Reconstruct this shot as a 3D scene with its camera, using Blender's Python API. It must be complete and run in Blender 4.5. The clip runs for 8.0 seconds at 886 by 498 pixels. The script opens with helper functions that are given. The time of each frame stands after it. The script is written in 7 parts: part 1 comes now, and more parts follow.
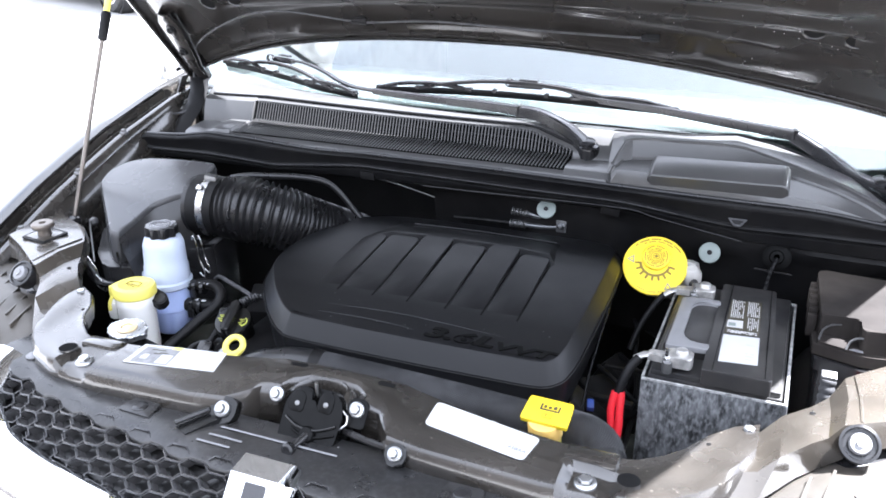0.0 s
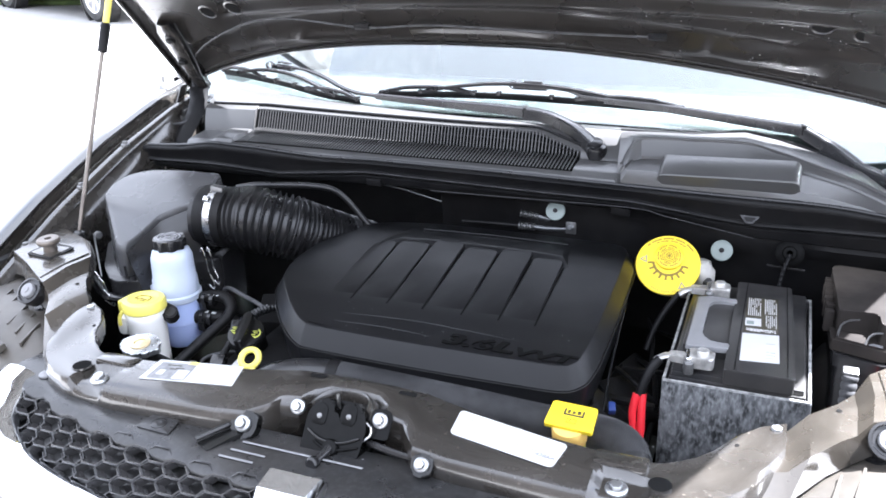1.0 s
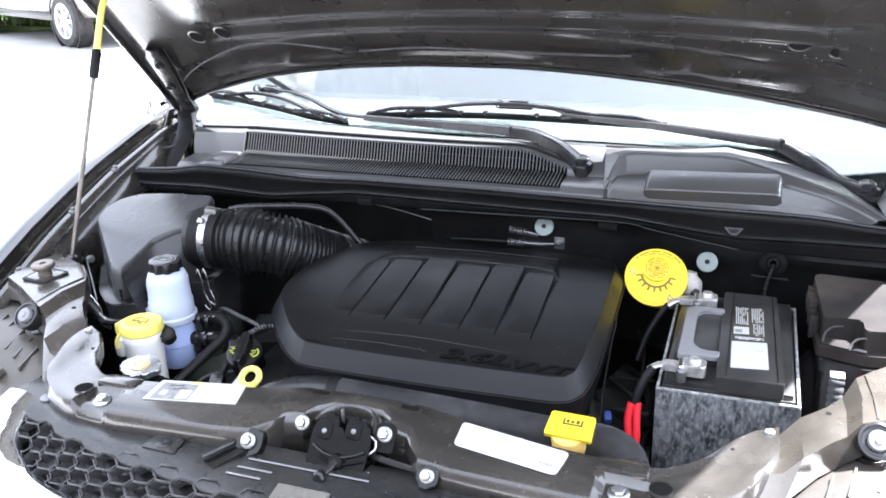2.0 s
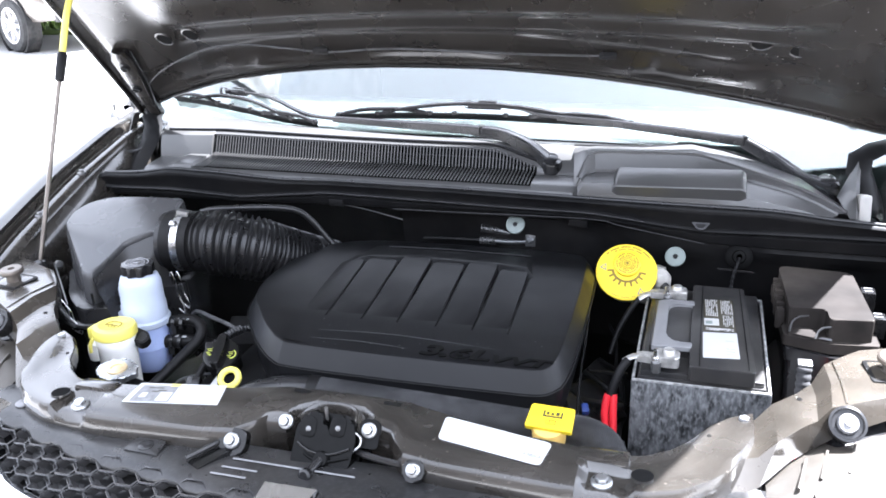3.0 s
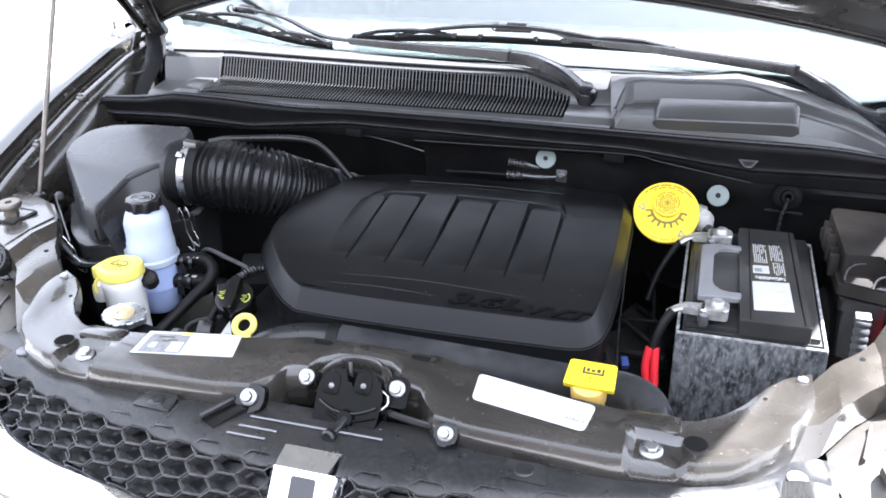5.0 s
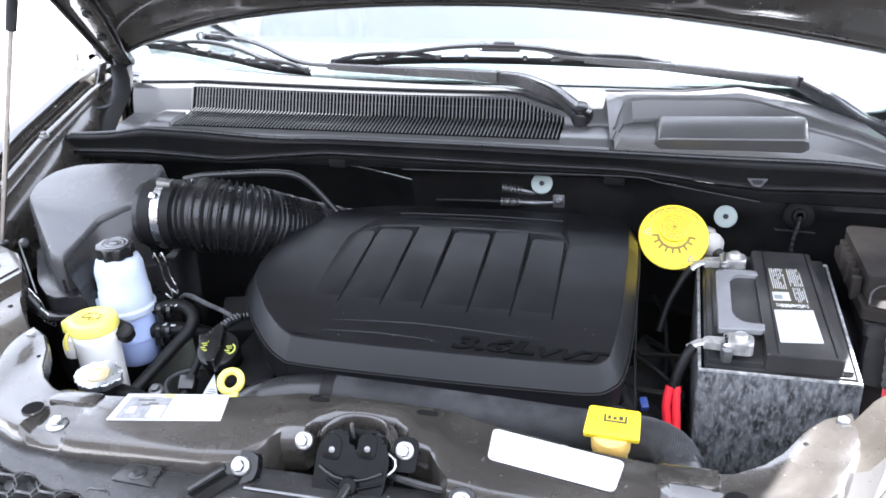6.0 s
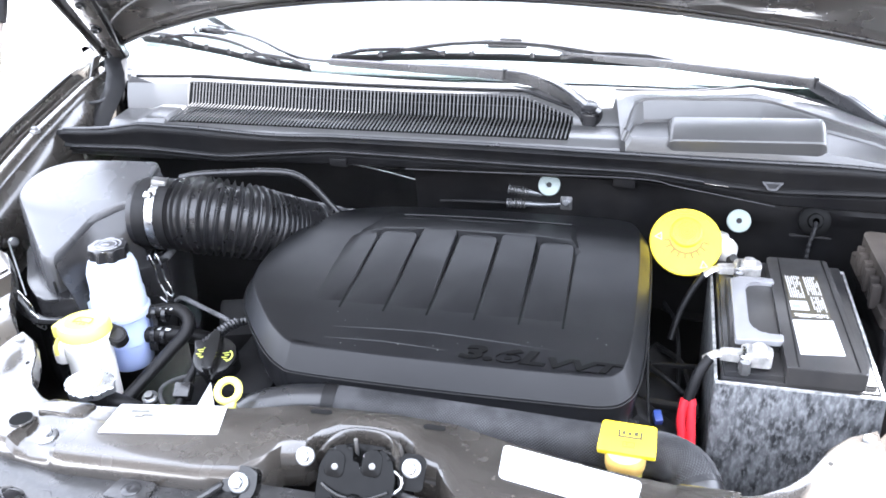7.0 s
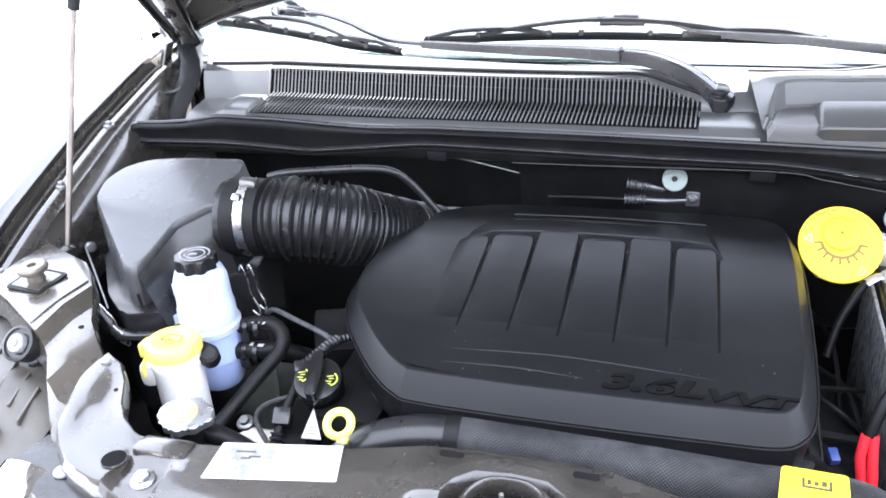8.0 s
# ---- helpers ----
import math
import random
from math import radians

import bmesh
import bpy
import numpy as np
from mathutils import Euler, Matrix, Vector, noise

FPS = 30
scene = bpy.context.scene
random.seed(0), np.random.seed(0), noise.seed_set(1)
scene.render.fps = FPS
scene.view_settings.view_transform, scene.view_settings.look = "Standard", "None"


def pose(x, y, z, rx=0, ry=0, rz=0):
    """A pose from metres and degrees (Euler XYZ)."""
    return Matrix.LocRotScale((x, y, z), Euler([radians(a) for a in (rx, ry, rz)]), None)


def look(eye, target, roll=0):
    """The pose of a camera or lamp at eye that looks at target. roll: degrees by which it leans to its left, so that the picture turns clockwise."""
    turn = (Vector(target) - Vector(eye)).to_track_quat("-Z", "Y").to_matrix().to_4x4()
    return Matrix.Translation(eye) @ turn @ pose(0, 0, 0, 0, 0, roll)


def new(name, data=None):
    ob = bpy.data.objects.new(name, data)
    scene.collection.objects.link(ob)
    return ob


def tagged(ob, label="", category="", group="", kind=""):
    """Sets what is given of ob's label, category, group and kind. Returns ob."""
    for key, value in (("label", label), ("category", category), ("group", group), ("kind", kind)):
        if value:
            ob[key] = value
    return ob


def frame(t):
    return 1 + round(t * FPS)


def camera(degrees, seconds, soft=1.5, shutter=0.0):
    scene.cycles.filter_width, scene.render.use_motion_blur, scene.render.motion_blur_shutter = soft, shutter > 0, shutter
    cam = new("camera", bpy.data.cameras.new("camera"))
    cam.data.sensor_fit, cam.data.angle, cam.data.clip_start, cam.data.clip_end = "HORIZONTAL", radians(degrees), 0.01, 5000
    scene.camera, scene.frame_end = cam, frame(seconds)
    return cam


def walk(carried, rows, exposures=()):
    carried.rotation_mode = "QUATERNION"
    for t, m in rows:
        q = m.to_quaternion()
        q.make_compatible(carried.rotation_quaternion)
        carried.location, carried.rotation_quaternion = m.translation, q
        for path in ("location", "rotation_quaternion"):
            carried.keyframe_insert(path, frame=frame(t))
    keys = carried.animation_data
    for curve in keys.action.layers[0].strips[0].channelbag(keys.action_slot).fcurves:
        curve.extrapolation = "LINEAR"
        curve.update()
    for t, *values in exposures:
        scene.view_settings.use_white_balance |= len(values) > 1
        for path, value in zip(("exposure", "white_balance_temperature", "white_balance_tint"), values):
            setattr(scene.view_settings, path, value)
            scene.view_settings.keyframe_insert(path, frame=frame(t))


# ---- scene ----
cam = camera(53.8, 8.0, soft=1.7)
PATH = [
    (0, (0.512, -0.777, 1.556), (-0.201, 0.934, 0.804), -0.1),
    (0.5, (0.49, -0.778, 1.556), (-0.217, 0.932, 0.798), -0.5),
    (1, (0.474, -0.779, 1.56), (-0.218, 0.941, 0.809), -1.4),
    (1.5, (0.463, -0.799, 1.562), (-0.213, 0.937, 0.834), -1.5),
    (2.8, (0.44, -0.833, 1.573), (-0.13, 0.951, 0.872), -2.0),
    (3, (0.433, -0.84, 1.565), (-0.118, 0.948, 0.859), -1.7),
    (3.5, (0.411, -0.847, 1.565), (-0.11, 0.929, 0.809), -1.6),
    (4, (0.385, -0.835, 1.558), (-0.131, 0.922, 0.754), -2.0),
    (4.2, (0.381, -0.821, 1.557), (-0.137, 0.925, 0.732), -1.8),
    (5.3, (0.354, -0.723, 1.557), (-0.193, 0.988, 0.678), -1.3),
    (5.5, (0.339, -0.704, 1.554), (-0.193, 1.019, 0.687), -1.8),
    (6, (0.312, -0.672, 1.55), (-0.179, 1.072, 0.702), -2.8),
    (6.5, (0.306, -0.65, 1.546), (-0.16, 1.098, 0.692), -2.5),
    (7, (0.285, -0.632, 1.545), (-0.192, 1.109, 0.684), -2.2),
    (7.5, (0.236, -0.589, 1.537), (-0.288, 1.135, 0.67), -3.1),
    (8, (0.157, -0.524, 1.53), (-0.418, 1.163, 0.622), -4.2),
]
EXPOSURE = [(t, e + 0.49, 5620, 14) for t, e in ((0.0, 3.15), (4.2, 3.17), (5.3, 3.15), (6.0, 3.42), (6.5, 4.02), (7.0, 4.33), (7.5, 4.30), (8.0, 3.88))]
walk(cam, [(t, look(eye, target, roll)) for t, eye, target, roll in PATH], EXPOSURE)

# ---- world and sun ----
SUN_DIR = Vector((0.46, 0.30, 1.0)).normalized()      # towards the sun: high, a little behind the van and to its driver side
world = bpy.data.worlds.new("sky")
scene.world = world
world.use_nodes = True
wn, wl = world.node_tree.nodes, world.node_tree.links
wn.clear()
sky = wn.new("ShaderNodeTexSky")
sky.sky_type, sky.sun_disc = "NISHITA", False
sky.sun_elevation = math.asin(SUN_DIR.z)
sky.sun_rotation = math.atan2(SUN_DIR.x, SUN_DIR.y)
sky.air_density, sky.dust_density = 1.0, 1.5
wco = wn.new("ShaderNodeTexCoord")
wmap = wn.new("ShaderNodeMapping")
wmap.inputs["Scale"].default_value = (1.0, 1.0, 2.2)
wl.new(wco.outputs["Generated"], wmap.inputs["Vector"])
cloud = wn.new("ShaderNodeTexNoise")
cloud.inputs["Scale"].default_value, cloud.inputs["Detail"].default_value, cloud.inputs["Roughness"].default_value = 2.6, 9.0, 0.58
wl.new(wmap.outputs["Vector"], cloud.inputs["Vector"])
cramp = wn.new("ShaderNodeMapRange")
cramp.inputs["From Min"].default_value, cramp.inputs["From Max"].default_value = 0.20, 0.42
wl.new(cloud.outputs["Fac"], cramp.inputs["Value"])
cmix = wn.new("ShaderNodeMix")
cmix.data_type = "RGBA"
wl.new(cramp.outputs["Result"], cmix.inputs["Factor"])
wl.new(sky.outputs["Color"], cmix.inputs["A"])
# thin cloud, brighter round the sun
sdot = wn.new("ShaderNodeVectorMath")
sdot.operation = "DOT_PRODUCT"
sdot.inputs[1].default_value = SUN_DIR
wl.new(wco.outputs["Generated"], sdot.inputs[0])
glow = wn.new("ShaderNodeMath")
glow.operation, glow.use_clamp = "POWER", True
wl.new(sdot.outputs["Value"], glow.inputs[0])
glow.inputs[1].default_value = 5.0
lit = wn.new("ShaderNodeMapRange")
lit.inputs["To Min"].default_value, lit.inputs["To Max"].default_value = 6.2, 11.5
wl.new(glow.outputs["Value"], lit.inputs["Value"])
tone = wn.new("ShaderNodeCombineColor")
for k in ("Red", "Green", "Blue"):
    wl.new(lit.outputs["Result"], tone.inputs[k])
wl.new(tone.outputs["Color"], cmix.inputs["B"])
bg = wn.new("ShaderNodeBackground")
bg.inputs["Strength"].default_value = 0.052
wl.new(cmix.outputs["Result"], bg.inputs["Color"])
wout = wn.new("ShaderNodeOutputWorld")
wl.new(bg.outputs["Background"], wout.inputs["Surface"])

sun = new("sun", bpy.data.lights.new("sun", "SUN"))
sun.data.energy, sun.data.angle, sun.data.color = 5.0, radians(0.6), (1.0, 0.95, 0.87)
sun.matrix_world = look(SUN_DIR * 20, (0, 0, 0))

# ---- materials ----
def mat(name, col, rough=0.5, metal=0.0, var=0.2, scale=30.0, bump=0.15, grain=600.0, coat=0.0, spec=0.5, dust=0.0,
        dust_col=(0.30, 0.27, 0.23), trans=0.0, sss=0.0, spots=0.0, rvar=0.15, stretch=(1, 1, 1), fleck=0.0, coat_rough=0.08):
    """A procedural surface: base colour with a coarse and a fine variation, uneven gloss, fine relief, and dust in blotches."""
    m = bpy.data.materials.new(name)
    m.use_nodes = True
    n, l = m.node_tree.nodes, m.node_tree.links
    b = n["Principled BSDF"]
    co = n.new("ShaderNodeTexCoord")
    mp = n.new("ShaderNodeMapping")
    mp.inputs["Scale"].default_value = stretch
    l.new(co.outputs["Object"], mp.inputs["Vector"])

    def tex(s, detail=4.0):
        t = n.new("ShaderNodeTexNoise")
        t.inputs["Scale"].default_value, t.inputs["Detail"].default_value = s, detail
        l.new(mp.outputs["Vector"], t.inputs["Vector"])
        return t.outputs["Fac"]

    def rng(src, a, b_, c, d):
        r = n.new("ShaderNodeMapRange")
        for k, v in zip(("From Min", "From Max", "To Min", "To Max"), (a, b_, c, d)):
            r.inputs[k].default_value = v
        l.new(src, r.inputs["Value"])
        return r.outputs["Result"]

    def mix(fac, a, b_):
        x = n.new("ShaderNodeMix")
        x.data_type = "RGBA"
        l.new(fac, x.inputs["Factor"])
        for k, v in (("A", a), ("B", b_)):
            if isinstance(v, tuple):
                x.inputs[k].default_value = (*v, 1)
            else:
                l.new(v, x.inputs[k])
        return x.outputs["Result"]

    coarse, fine = tex(scale), tex(grain * 0.35, 2.0)
    lo, hi = tuple(c * (1 - var) for c in col), tuple(min(1, c * (1 + var)) for c in col)
    c = mix(rng(coarse, 0.3, 0.7, 0, 1), lo, hi)
    if fleck:
        c = mix(rng(fine, 0.45, 0.75, 0, fleck), c, tuple(min(1, v * 2.2 + 0.05) for v in col))
    if dust:
        c = mix(rng(tex(scale * 0.35, 6.0), 0.4, 0.75, 0, dust), c, dust_col)
    if spots:
        c = mix(rng(tex(scale * 9, 1.0), 0.74, 0.78, 0, spots), c, dust_col)
    l.new(c, b.inputs["Base Color"])
    l.new(rng(tex(scale * 1.7, 5.0), 0.3, 0.7, max(0.02, rough - rvar * rough), min(1, rough + rvar * rough)), b.inputs["Roughness"])
    b.inputs["Metallic"].default_value = metal
    b.inputs["Specular IOR Level"].default_value = spec
    b.inputs["Coat Weight"].default_value, b.inputs["Coat Roughness"].default_value = coat, coat_rough
    b.inputs["Transmission Weight"].default_value = trans
    if sss:
        b.inputs["Subsurface Weight"].default_value, b.inputs["Subsurface Radius"].default_value = sss, (0.05, 0.05, 0.05)
        b.inputs["Subsurface Scale"].default_value = 0.5
    if bump:
        bp = n.new("ShaderNodeBump")
        bp.inputs["Strength"].default_value, bp.inputs["Distance"].default_value = bump, 0.15 / grain
        l.new(tex(grain, 2.0), bp.inputs["Height"])
        l.new(bp.outputs["Normal"], b.inputs["Normal"])
    return m


M_COVER = mat("grained_black_plastic", (0.0055, 0.0057, 0.0065), 0.36, var=0.10, scale=9, bump=0.16, grain=1400, spec=0.25, dust=0.006)
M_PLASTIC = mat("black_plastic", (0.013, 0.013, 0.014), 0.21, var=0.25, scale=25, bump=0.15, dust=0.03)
M_COWL = mat("weathered_grey_plastic", (0.056, 0.0555, 0.055), 0.31, var=0.10, scale=10, bump=0.15, grain=900, spec=0.7, rvar=0.05, dust=0.04, dust_col=(0.17, 0.167, 0.163))
M_AIRBOX = mat("sky_lit_satin_plastic", (0.060, 0.060, 0.062), 0.28, var=0.08, scale=6, bump=0.18, grain=1500)
M_RUBBER = mat("black_rubber", (0.0055, 0.0055, 0.006), 0.48, spec=0.18, var=0.25, scale=30, bump=0.2, dust=0.02)
M_HOSE = mat("ribbed_rubber", (0.011, 0.011, 0.012), 0.30, var=0.2, scale=30, bump=0.1, dust=0.02)
M_BODY = mat("black_car_paint", (0.013, 0.0120, 0.011), 0.20, var=0.15, scale=8, bump=0.03, grain=900, coat=1.0, coat_rough=0.05, dust=0.08, fleck=0.08)
M_FRAME = mat("dark_painted_steel", (0.0225, 0.0200, 0.0172), 0.24, var=0.2, scale=14, bump=0.10, grain=900, coat=0.75, dust=0.10, spots=0.16, rvar=0.3, fleck=0.06)
# Paler copy of the frame steel: dust, and sunlight put into the colour.
M_DUSTY_LIT = mat("dusty_sunlit_steel", (0.033, 0.0290, 0.0240), 0.27, var=0.2, scale=14, bump=0.10, grain=900, coat=0.6, dust=0.36, dust_col=(0.185, 0.158, 0.125), spots=0.03, rvar=0.3)
M_UNDER = mat("hood_inner_paint", (0.0150, 0.0131, 0.0115), 0.28, var=0.2, scale=7, bump=0.05, grain=700, coat=0.6, coat_rough=0.20, dust=0.05, spots=0.08)
M_DARK = mat("grimy_dark_metal", (0.020, 0.020, 0.0205), 0.6, spec=0.15, var=0.4, scale=22, bump=0.3, grain=300, dust=0.08)
M_ZINC = mat("zinc_plated_steel", (0.40, 0.41, 0.42), 0.30, metal=0.9, var=0.15, scale=60, bump=0.1, dust=0.12)
M_STEEL = mat("bright_steel", (0.62, 0.62, 0.62), 0.28, metal=1.0, var=0.1, scale=60, bump=0.05)
M_DULL = mat("dull_grey_steel", (0.20, 0.20, 0.20), 0.4, metal=0.8, var=0.2, scale=50, bump=0.1)
M_CHROME = mat("chrome", (0.86, 0.87, 0.88), 0.06, metal=1.0, var=0.02, scale=20, bump=0.0, rvar=0.5)
M_LEAD = mat("battery_lead", (0.50, 0.49, 0.47), 0.36, metal=0.6, var=0.35, scale=90, bump=0.5, grain=250, dust=0.25)
M_YELLOW = mat("yellow_plastic", (0.80, 0.60, 0.02), 0.38, var=0.06, scale=30, bump=0.05, spec=0.4)
M_YELLOW2 = mat("pale_yellow_plastic", (0.78, 0.69, 0.14), 0.4, var=0.06, scale=30, bump=0.05, spec=0.4)
M_ORANGE = mat("amber_plastic", (0.85, 0.56, 0.16), 0.35, var=0.1, scale=30, bump=0.05, sss=0.2)
# Near-black that puts the shade of holes and openings into the colour.
M_HOLE = mat("hole_shade_black", (0.012, 0.012, 0.012), 1.0, var=0.1, bump=0.0, spec=0.0)
M_INK = mat("dark_print", (0.05, 0.045, 0.03), 0.5, var=0.1, bump=0.0)
M_OCHRE = mat("ochre_print", (0.20, 0.135, 0.015), 0.5, var=0.1, bump=0.0)
M_GREYINK = mat("grey_print", (0.22, 0.22, 0.23), 0.5, var=0.1, bump=0.0)
M_PALE = mat("pale_print", (0.50, 0.50, 0.50), 0.45, var=0.06, bump=0.0)
M_LIME = mat("yellow_green_print", (0.62, 0.66, 0.10), 0.5, var=0.1, bump=0.0)
M_WHITE = mat("translucent_white_plastic", (0.47, 0.52, 0.62), 0.34, var=0.06, scale=12, bump=0.05, sss=0.25, spec=0.4)
M_CREAM = mat("milky_plastic", (0.92, 0.90, 0.86), 0.4, var=0.04, scale=14, bump=0.05, sss=0.15, spec=0.4)
# Bluish colour that stands in for shade on the reservoir's lower half.
M_BLUE = mat("bluish_shade_plastic", (0.42, 0.50, 0.78), 0.38, var=0.08, scale=14, bump=0.05, sss=0.25, spec=0.4)
M_PAPER = mat("white_label", (0.46, 0.46, 0.455), 0.45, var=0.04, scale=20, bump=0.02)
M_FELT = mat("grey_felt", (0.085, 0.087, 0.090), 0.95, var=0.75, scale=95, bump=0.9, grain=620, spec=0.12, fleck=0.75, stretch=(1, 1, 0.45))
M_FELTEDGE = mat("pale_felt_edge", (0.28, 0.28, 0.275), 0.95, var=0.5, scale=120, bump=0.8, grain=450, spec=0.1)
M_BATT = mat("battery_black_plastic", (0.020, 0.020, 0.021), 0.34, var=0.15, scale=25, bump=0.15, dust=0.10)
M_HANDLE = mat("grey_plastic", (0.19, 0.19, 0.195), 0.40, var=0.08, scale=25, bump=0.1)
M_RED = mat("red_plastic", (0.62, 0.02, 0.03), 0.35, var=0.1, scale=30, bump=0.03)
M_BLUEPL = mat("blue_plastic", (0.02, 0.04, 0.16), 0.4, var=0.1, bump=0.0)
M_TAPE = mat("fabric_tape", (0.045, 0.045, 0.047), 0.8, var=0.4, scale=60, bump=0.5, grain=350)
M_SLEEVE = mat("braided_sleeve", (0.015, 0.015, 0.016), 0.6, var=0.3, scale=40, bump=0.2, grain=800, spec=0.35)
M_GREEN = mat("pale_green_plastic", (0.19, 0.225, 0.21), 0.4, var=0.06, scale=40, bump=0.05)
M_BRASS = mat("worn_brass", (0.62, 0.50, 0.30), 0.35, metal=0.8, var=0.2, scale=60, bump=0.1)
M_LAMP = mat("headlamp_housing", (0.052, 0.047, 0.040), 0.4, var=0.35, scale=18, bump=0.15, dust=0.30, dust_col=(0.13, 0.11, 0.09))
M_GRILLE = mat("grille_plastic", (0.040, 0.040, 0.042), 0.26, var=0.2, scale=20, bump=0.15, grain=900, dust=0.10)
M_BADGE = mat("dark_grey_badge_field", (0.035, 0.035, 0.038), 0.35, var=0.05, bump=0.0)
M_SPECK = mat("grey_dust", (0.09, 0.09, 0.09), 0.9, var=0.3, bump=0.0)
M_FUSE = mat("dusty_fuse_box_plastic", (0.024, 0.021, 0.019), 0.75, var=0.3, scale=14, bump=0.2, spec=0.12, dust=0.38, dust_col=(0.21, 0.18, 0.150))
M_MURK = mat("aged_translucent_plastic", (0.40, 0.385, 0.36), 0.4, var=0.15, scale=25, bump=0.1, sss=0.2)
M_SHIELD = mat("dusty_shield_plastic", (0.014, 0.014, 0.0145), 0.30, var=0.35, scale=24, bump=0.35, grain=420, fleck=0.22, dust=0.12, dust_col=(0.15, 0.135, 0.12))
M_TYRE = mat("tyre_rubber", (0.030, 0.030, 0.030), 0.8, var=0.3, scale=12, bump=0.3, grain=120)
M_ALLOY = mat("silver_alloy", (0.62, 0.62, 0.63), 0.3, metal=0.7, var=0.05, bump=0.0)
M_TAUPE = mat("grey_brown_car_paint", (0.16, 0.145, 0.13), 0.25, metal=0.3, var=0.08, scale=4, bump=0.0, coat=0.6)
M_CONCRETE = mat("sunlit_concrete", (0.33, 0.325, 0.315), 0.85, var=0.12, scale=0.8, bump=0.4, grain=60, dust=0.25, dust_col=(0.30, 0.29, 0.27))
M_GRASS = mat("grass_blades", (0.11, 0.17, 0.03), 0.6, var=0.5, scale=3, bump=0.0)
M_SOIL = mat("turf", (0.07, 0.10, 0.03), 0.9, var=0.5, scale=2, bump=0.4, grain=40)
M_DASH = mat("dashboard_vinyl", (0.014, 0.014, 0.015), 0.6, var=0.1, scale=10, bump=0.2)
# Darker copy of the cowl plastic, with the slats' shade put into the colour.
M_SLAT = mat("shaded_weathered_plastic", (0.048, 0.0475, 0.047), 0.34, var=0.12, scale=10, bump=0.1, grain=900, spec=0.5)
M_GLASS = bpy.data.materials.new("windshield_glass")
M_GLASS.use_nodes = True
g = M_GLASS.node_tree.nodes["Principled BSDF"]
g.inputs["Base Color"].default_value, g.inputs["Roughness"].default_value = (0.80, 0.93, 0.91, 1), 0.015
g.inputs["Transmission Weight"].default_value, g.inputs["IOR"].default_value = 1.0, 1.68
M_LENS = bpy.data.materials.new("clear_lens")
M_LENS.use_nodes = True
g = M_LENS.node_tree.nodes["Principled BSDF"]
g.inputs["Base Color"].default_value, g.inputs["Roughness"].default_value = (0.97, 0.97, 0.97, 1), 0.06
g.inputs["Transmission Weight"].default_value, g.inputs["IOR"].default_value = 0.85, 1.5


# ---- building tools ----
def thing(name, at, label, category, group=""):
    ob = new(name)
    ob.empty_display_size = 0.03
    ob.location = at
    return tagged(ob, label, category, group)


def mesh_of(name, bm, material, sharp=38):
    bmesh.ops.recalc_face_normals(bm, faces=bm.faces)
    me = bpy.data.meshes.new(name)
    bm.to_mesh(me)
    bm.free()
    me.materials.append(material)
    me.polygons.foreach_set("use_smooth", [True] * len(me.polygons))
    me.set_sharp_from_angle(angle=radians(sharp))
    return me


def part(name, bm, material, parent=None, label="", sharp=38):
    """Links a bmesh, built in world coordinates, as one mesh object under a thing or a part."""
    ob = new(name, mesh_of(name, bm, material, sharp))
    if parent is not None:
        ob.parent = parent
        if parent.type == "EMPTY":
            ob.matrix_parent_inverse = Matrix.Translation(parent.location).inverted()
    return tagged(ob, label)


def setting(name, bm, material, label, category, sharp=38):
    return tagged(new(name, mesh_of(name, bm, material, sharp)), label, category, kind="structure")


def box(c, s, rot=(0, 0, 0), bev=0.0, bm=None, taper=1.0):
    """A box round c; its top may be smaller (taper), its edges rounded."""
    bm = bm or bmesh.new()
    m = pose(*c, *rot)
    vs = [bm.verts.new(m @ Vector((x * s[0] / 2 * (taper if z > 0 else 1), y * s[1] / 2 * (taper if z > 0 else 1), z * s[2] / 2)))
          for x in (-1, 1) for y in (-1, 1) for z in (-1, 1)]
    fs = [bm.faces.new([vs[i] for i in q]) for q in ((0, 1, 3, 2), (4, 6, 7, 5), (0, 4, 5, 1), (2, 3, 7, 6), (0, 2, 6, 4), (1, 5, 7, 3))]
    if bev:
        bmesh.ops.bevel(bm, geom=list({e for f in fs for e in f.edges}), offset=bev, segments=2, affect="EDGES", profile=0.6)
    return bm


def prism(pts, z0, z1, m=None, bev=0.0, bm=None, shrink=None):
    """A flat outline (x, y) raised from z0 to z1, placed by m; the upper rim rounded by bev."""
    bm = bm or bmesh.new()
    m = m or Matrix()
    cx, cy = sum(p[0] for p in pts) / len(pts), sum(p[1] for p in pts) / len(pts)
    k = shrink or 1.0
    lo = [bm.verts.new(m @ Vector((x, y, z0))) for x, y in pts]
    hi = [bm.verts.new(m @ Vector((cx + (x - cx) * k, cy + (y - cy) * k, z1))) for x, y in pts]
    n = len(pts)
    for i in range(n):
        bm.faces.new((lo[i], lo[(i + 1) % n], hi[(i + 1) % n], hi[i]))
    top = bm.faces.new(hi)
    bm.faces.new(lo[::-1])
    if bev:
        bmesh.ops.bevel(bm, geom=list(top.edges), offset=bev, segments=3, affect="EDGES", profile=0.6)
    return bm


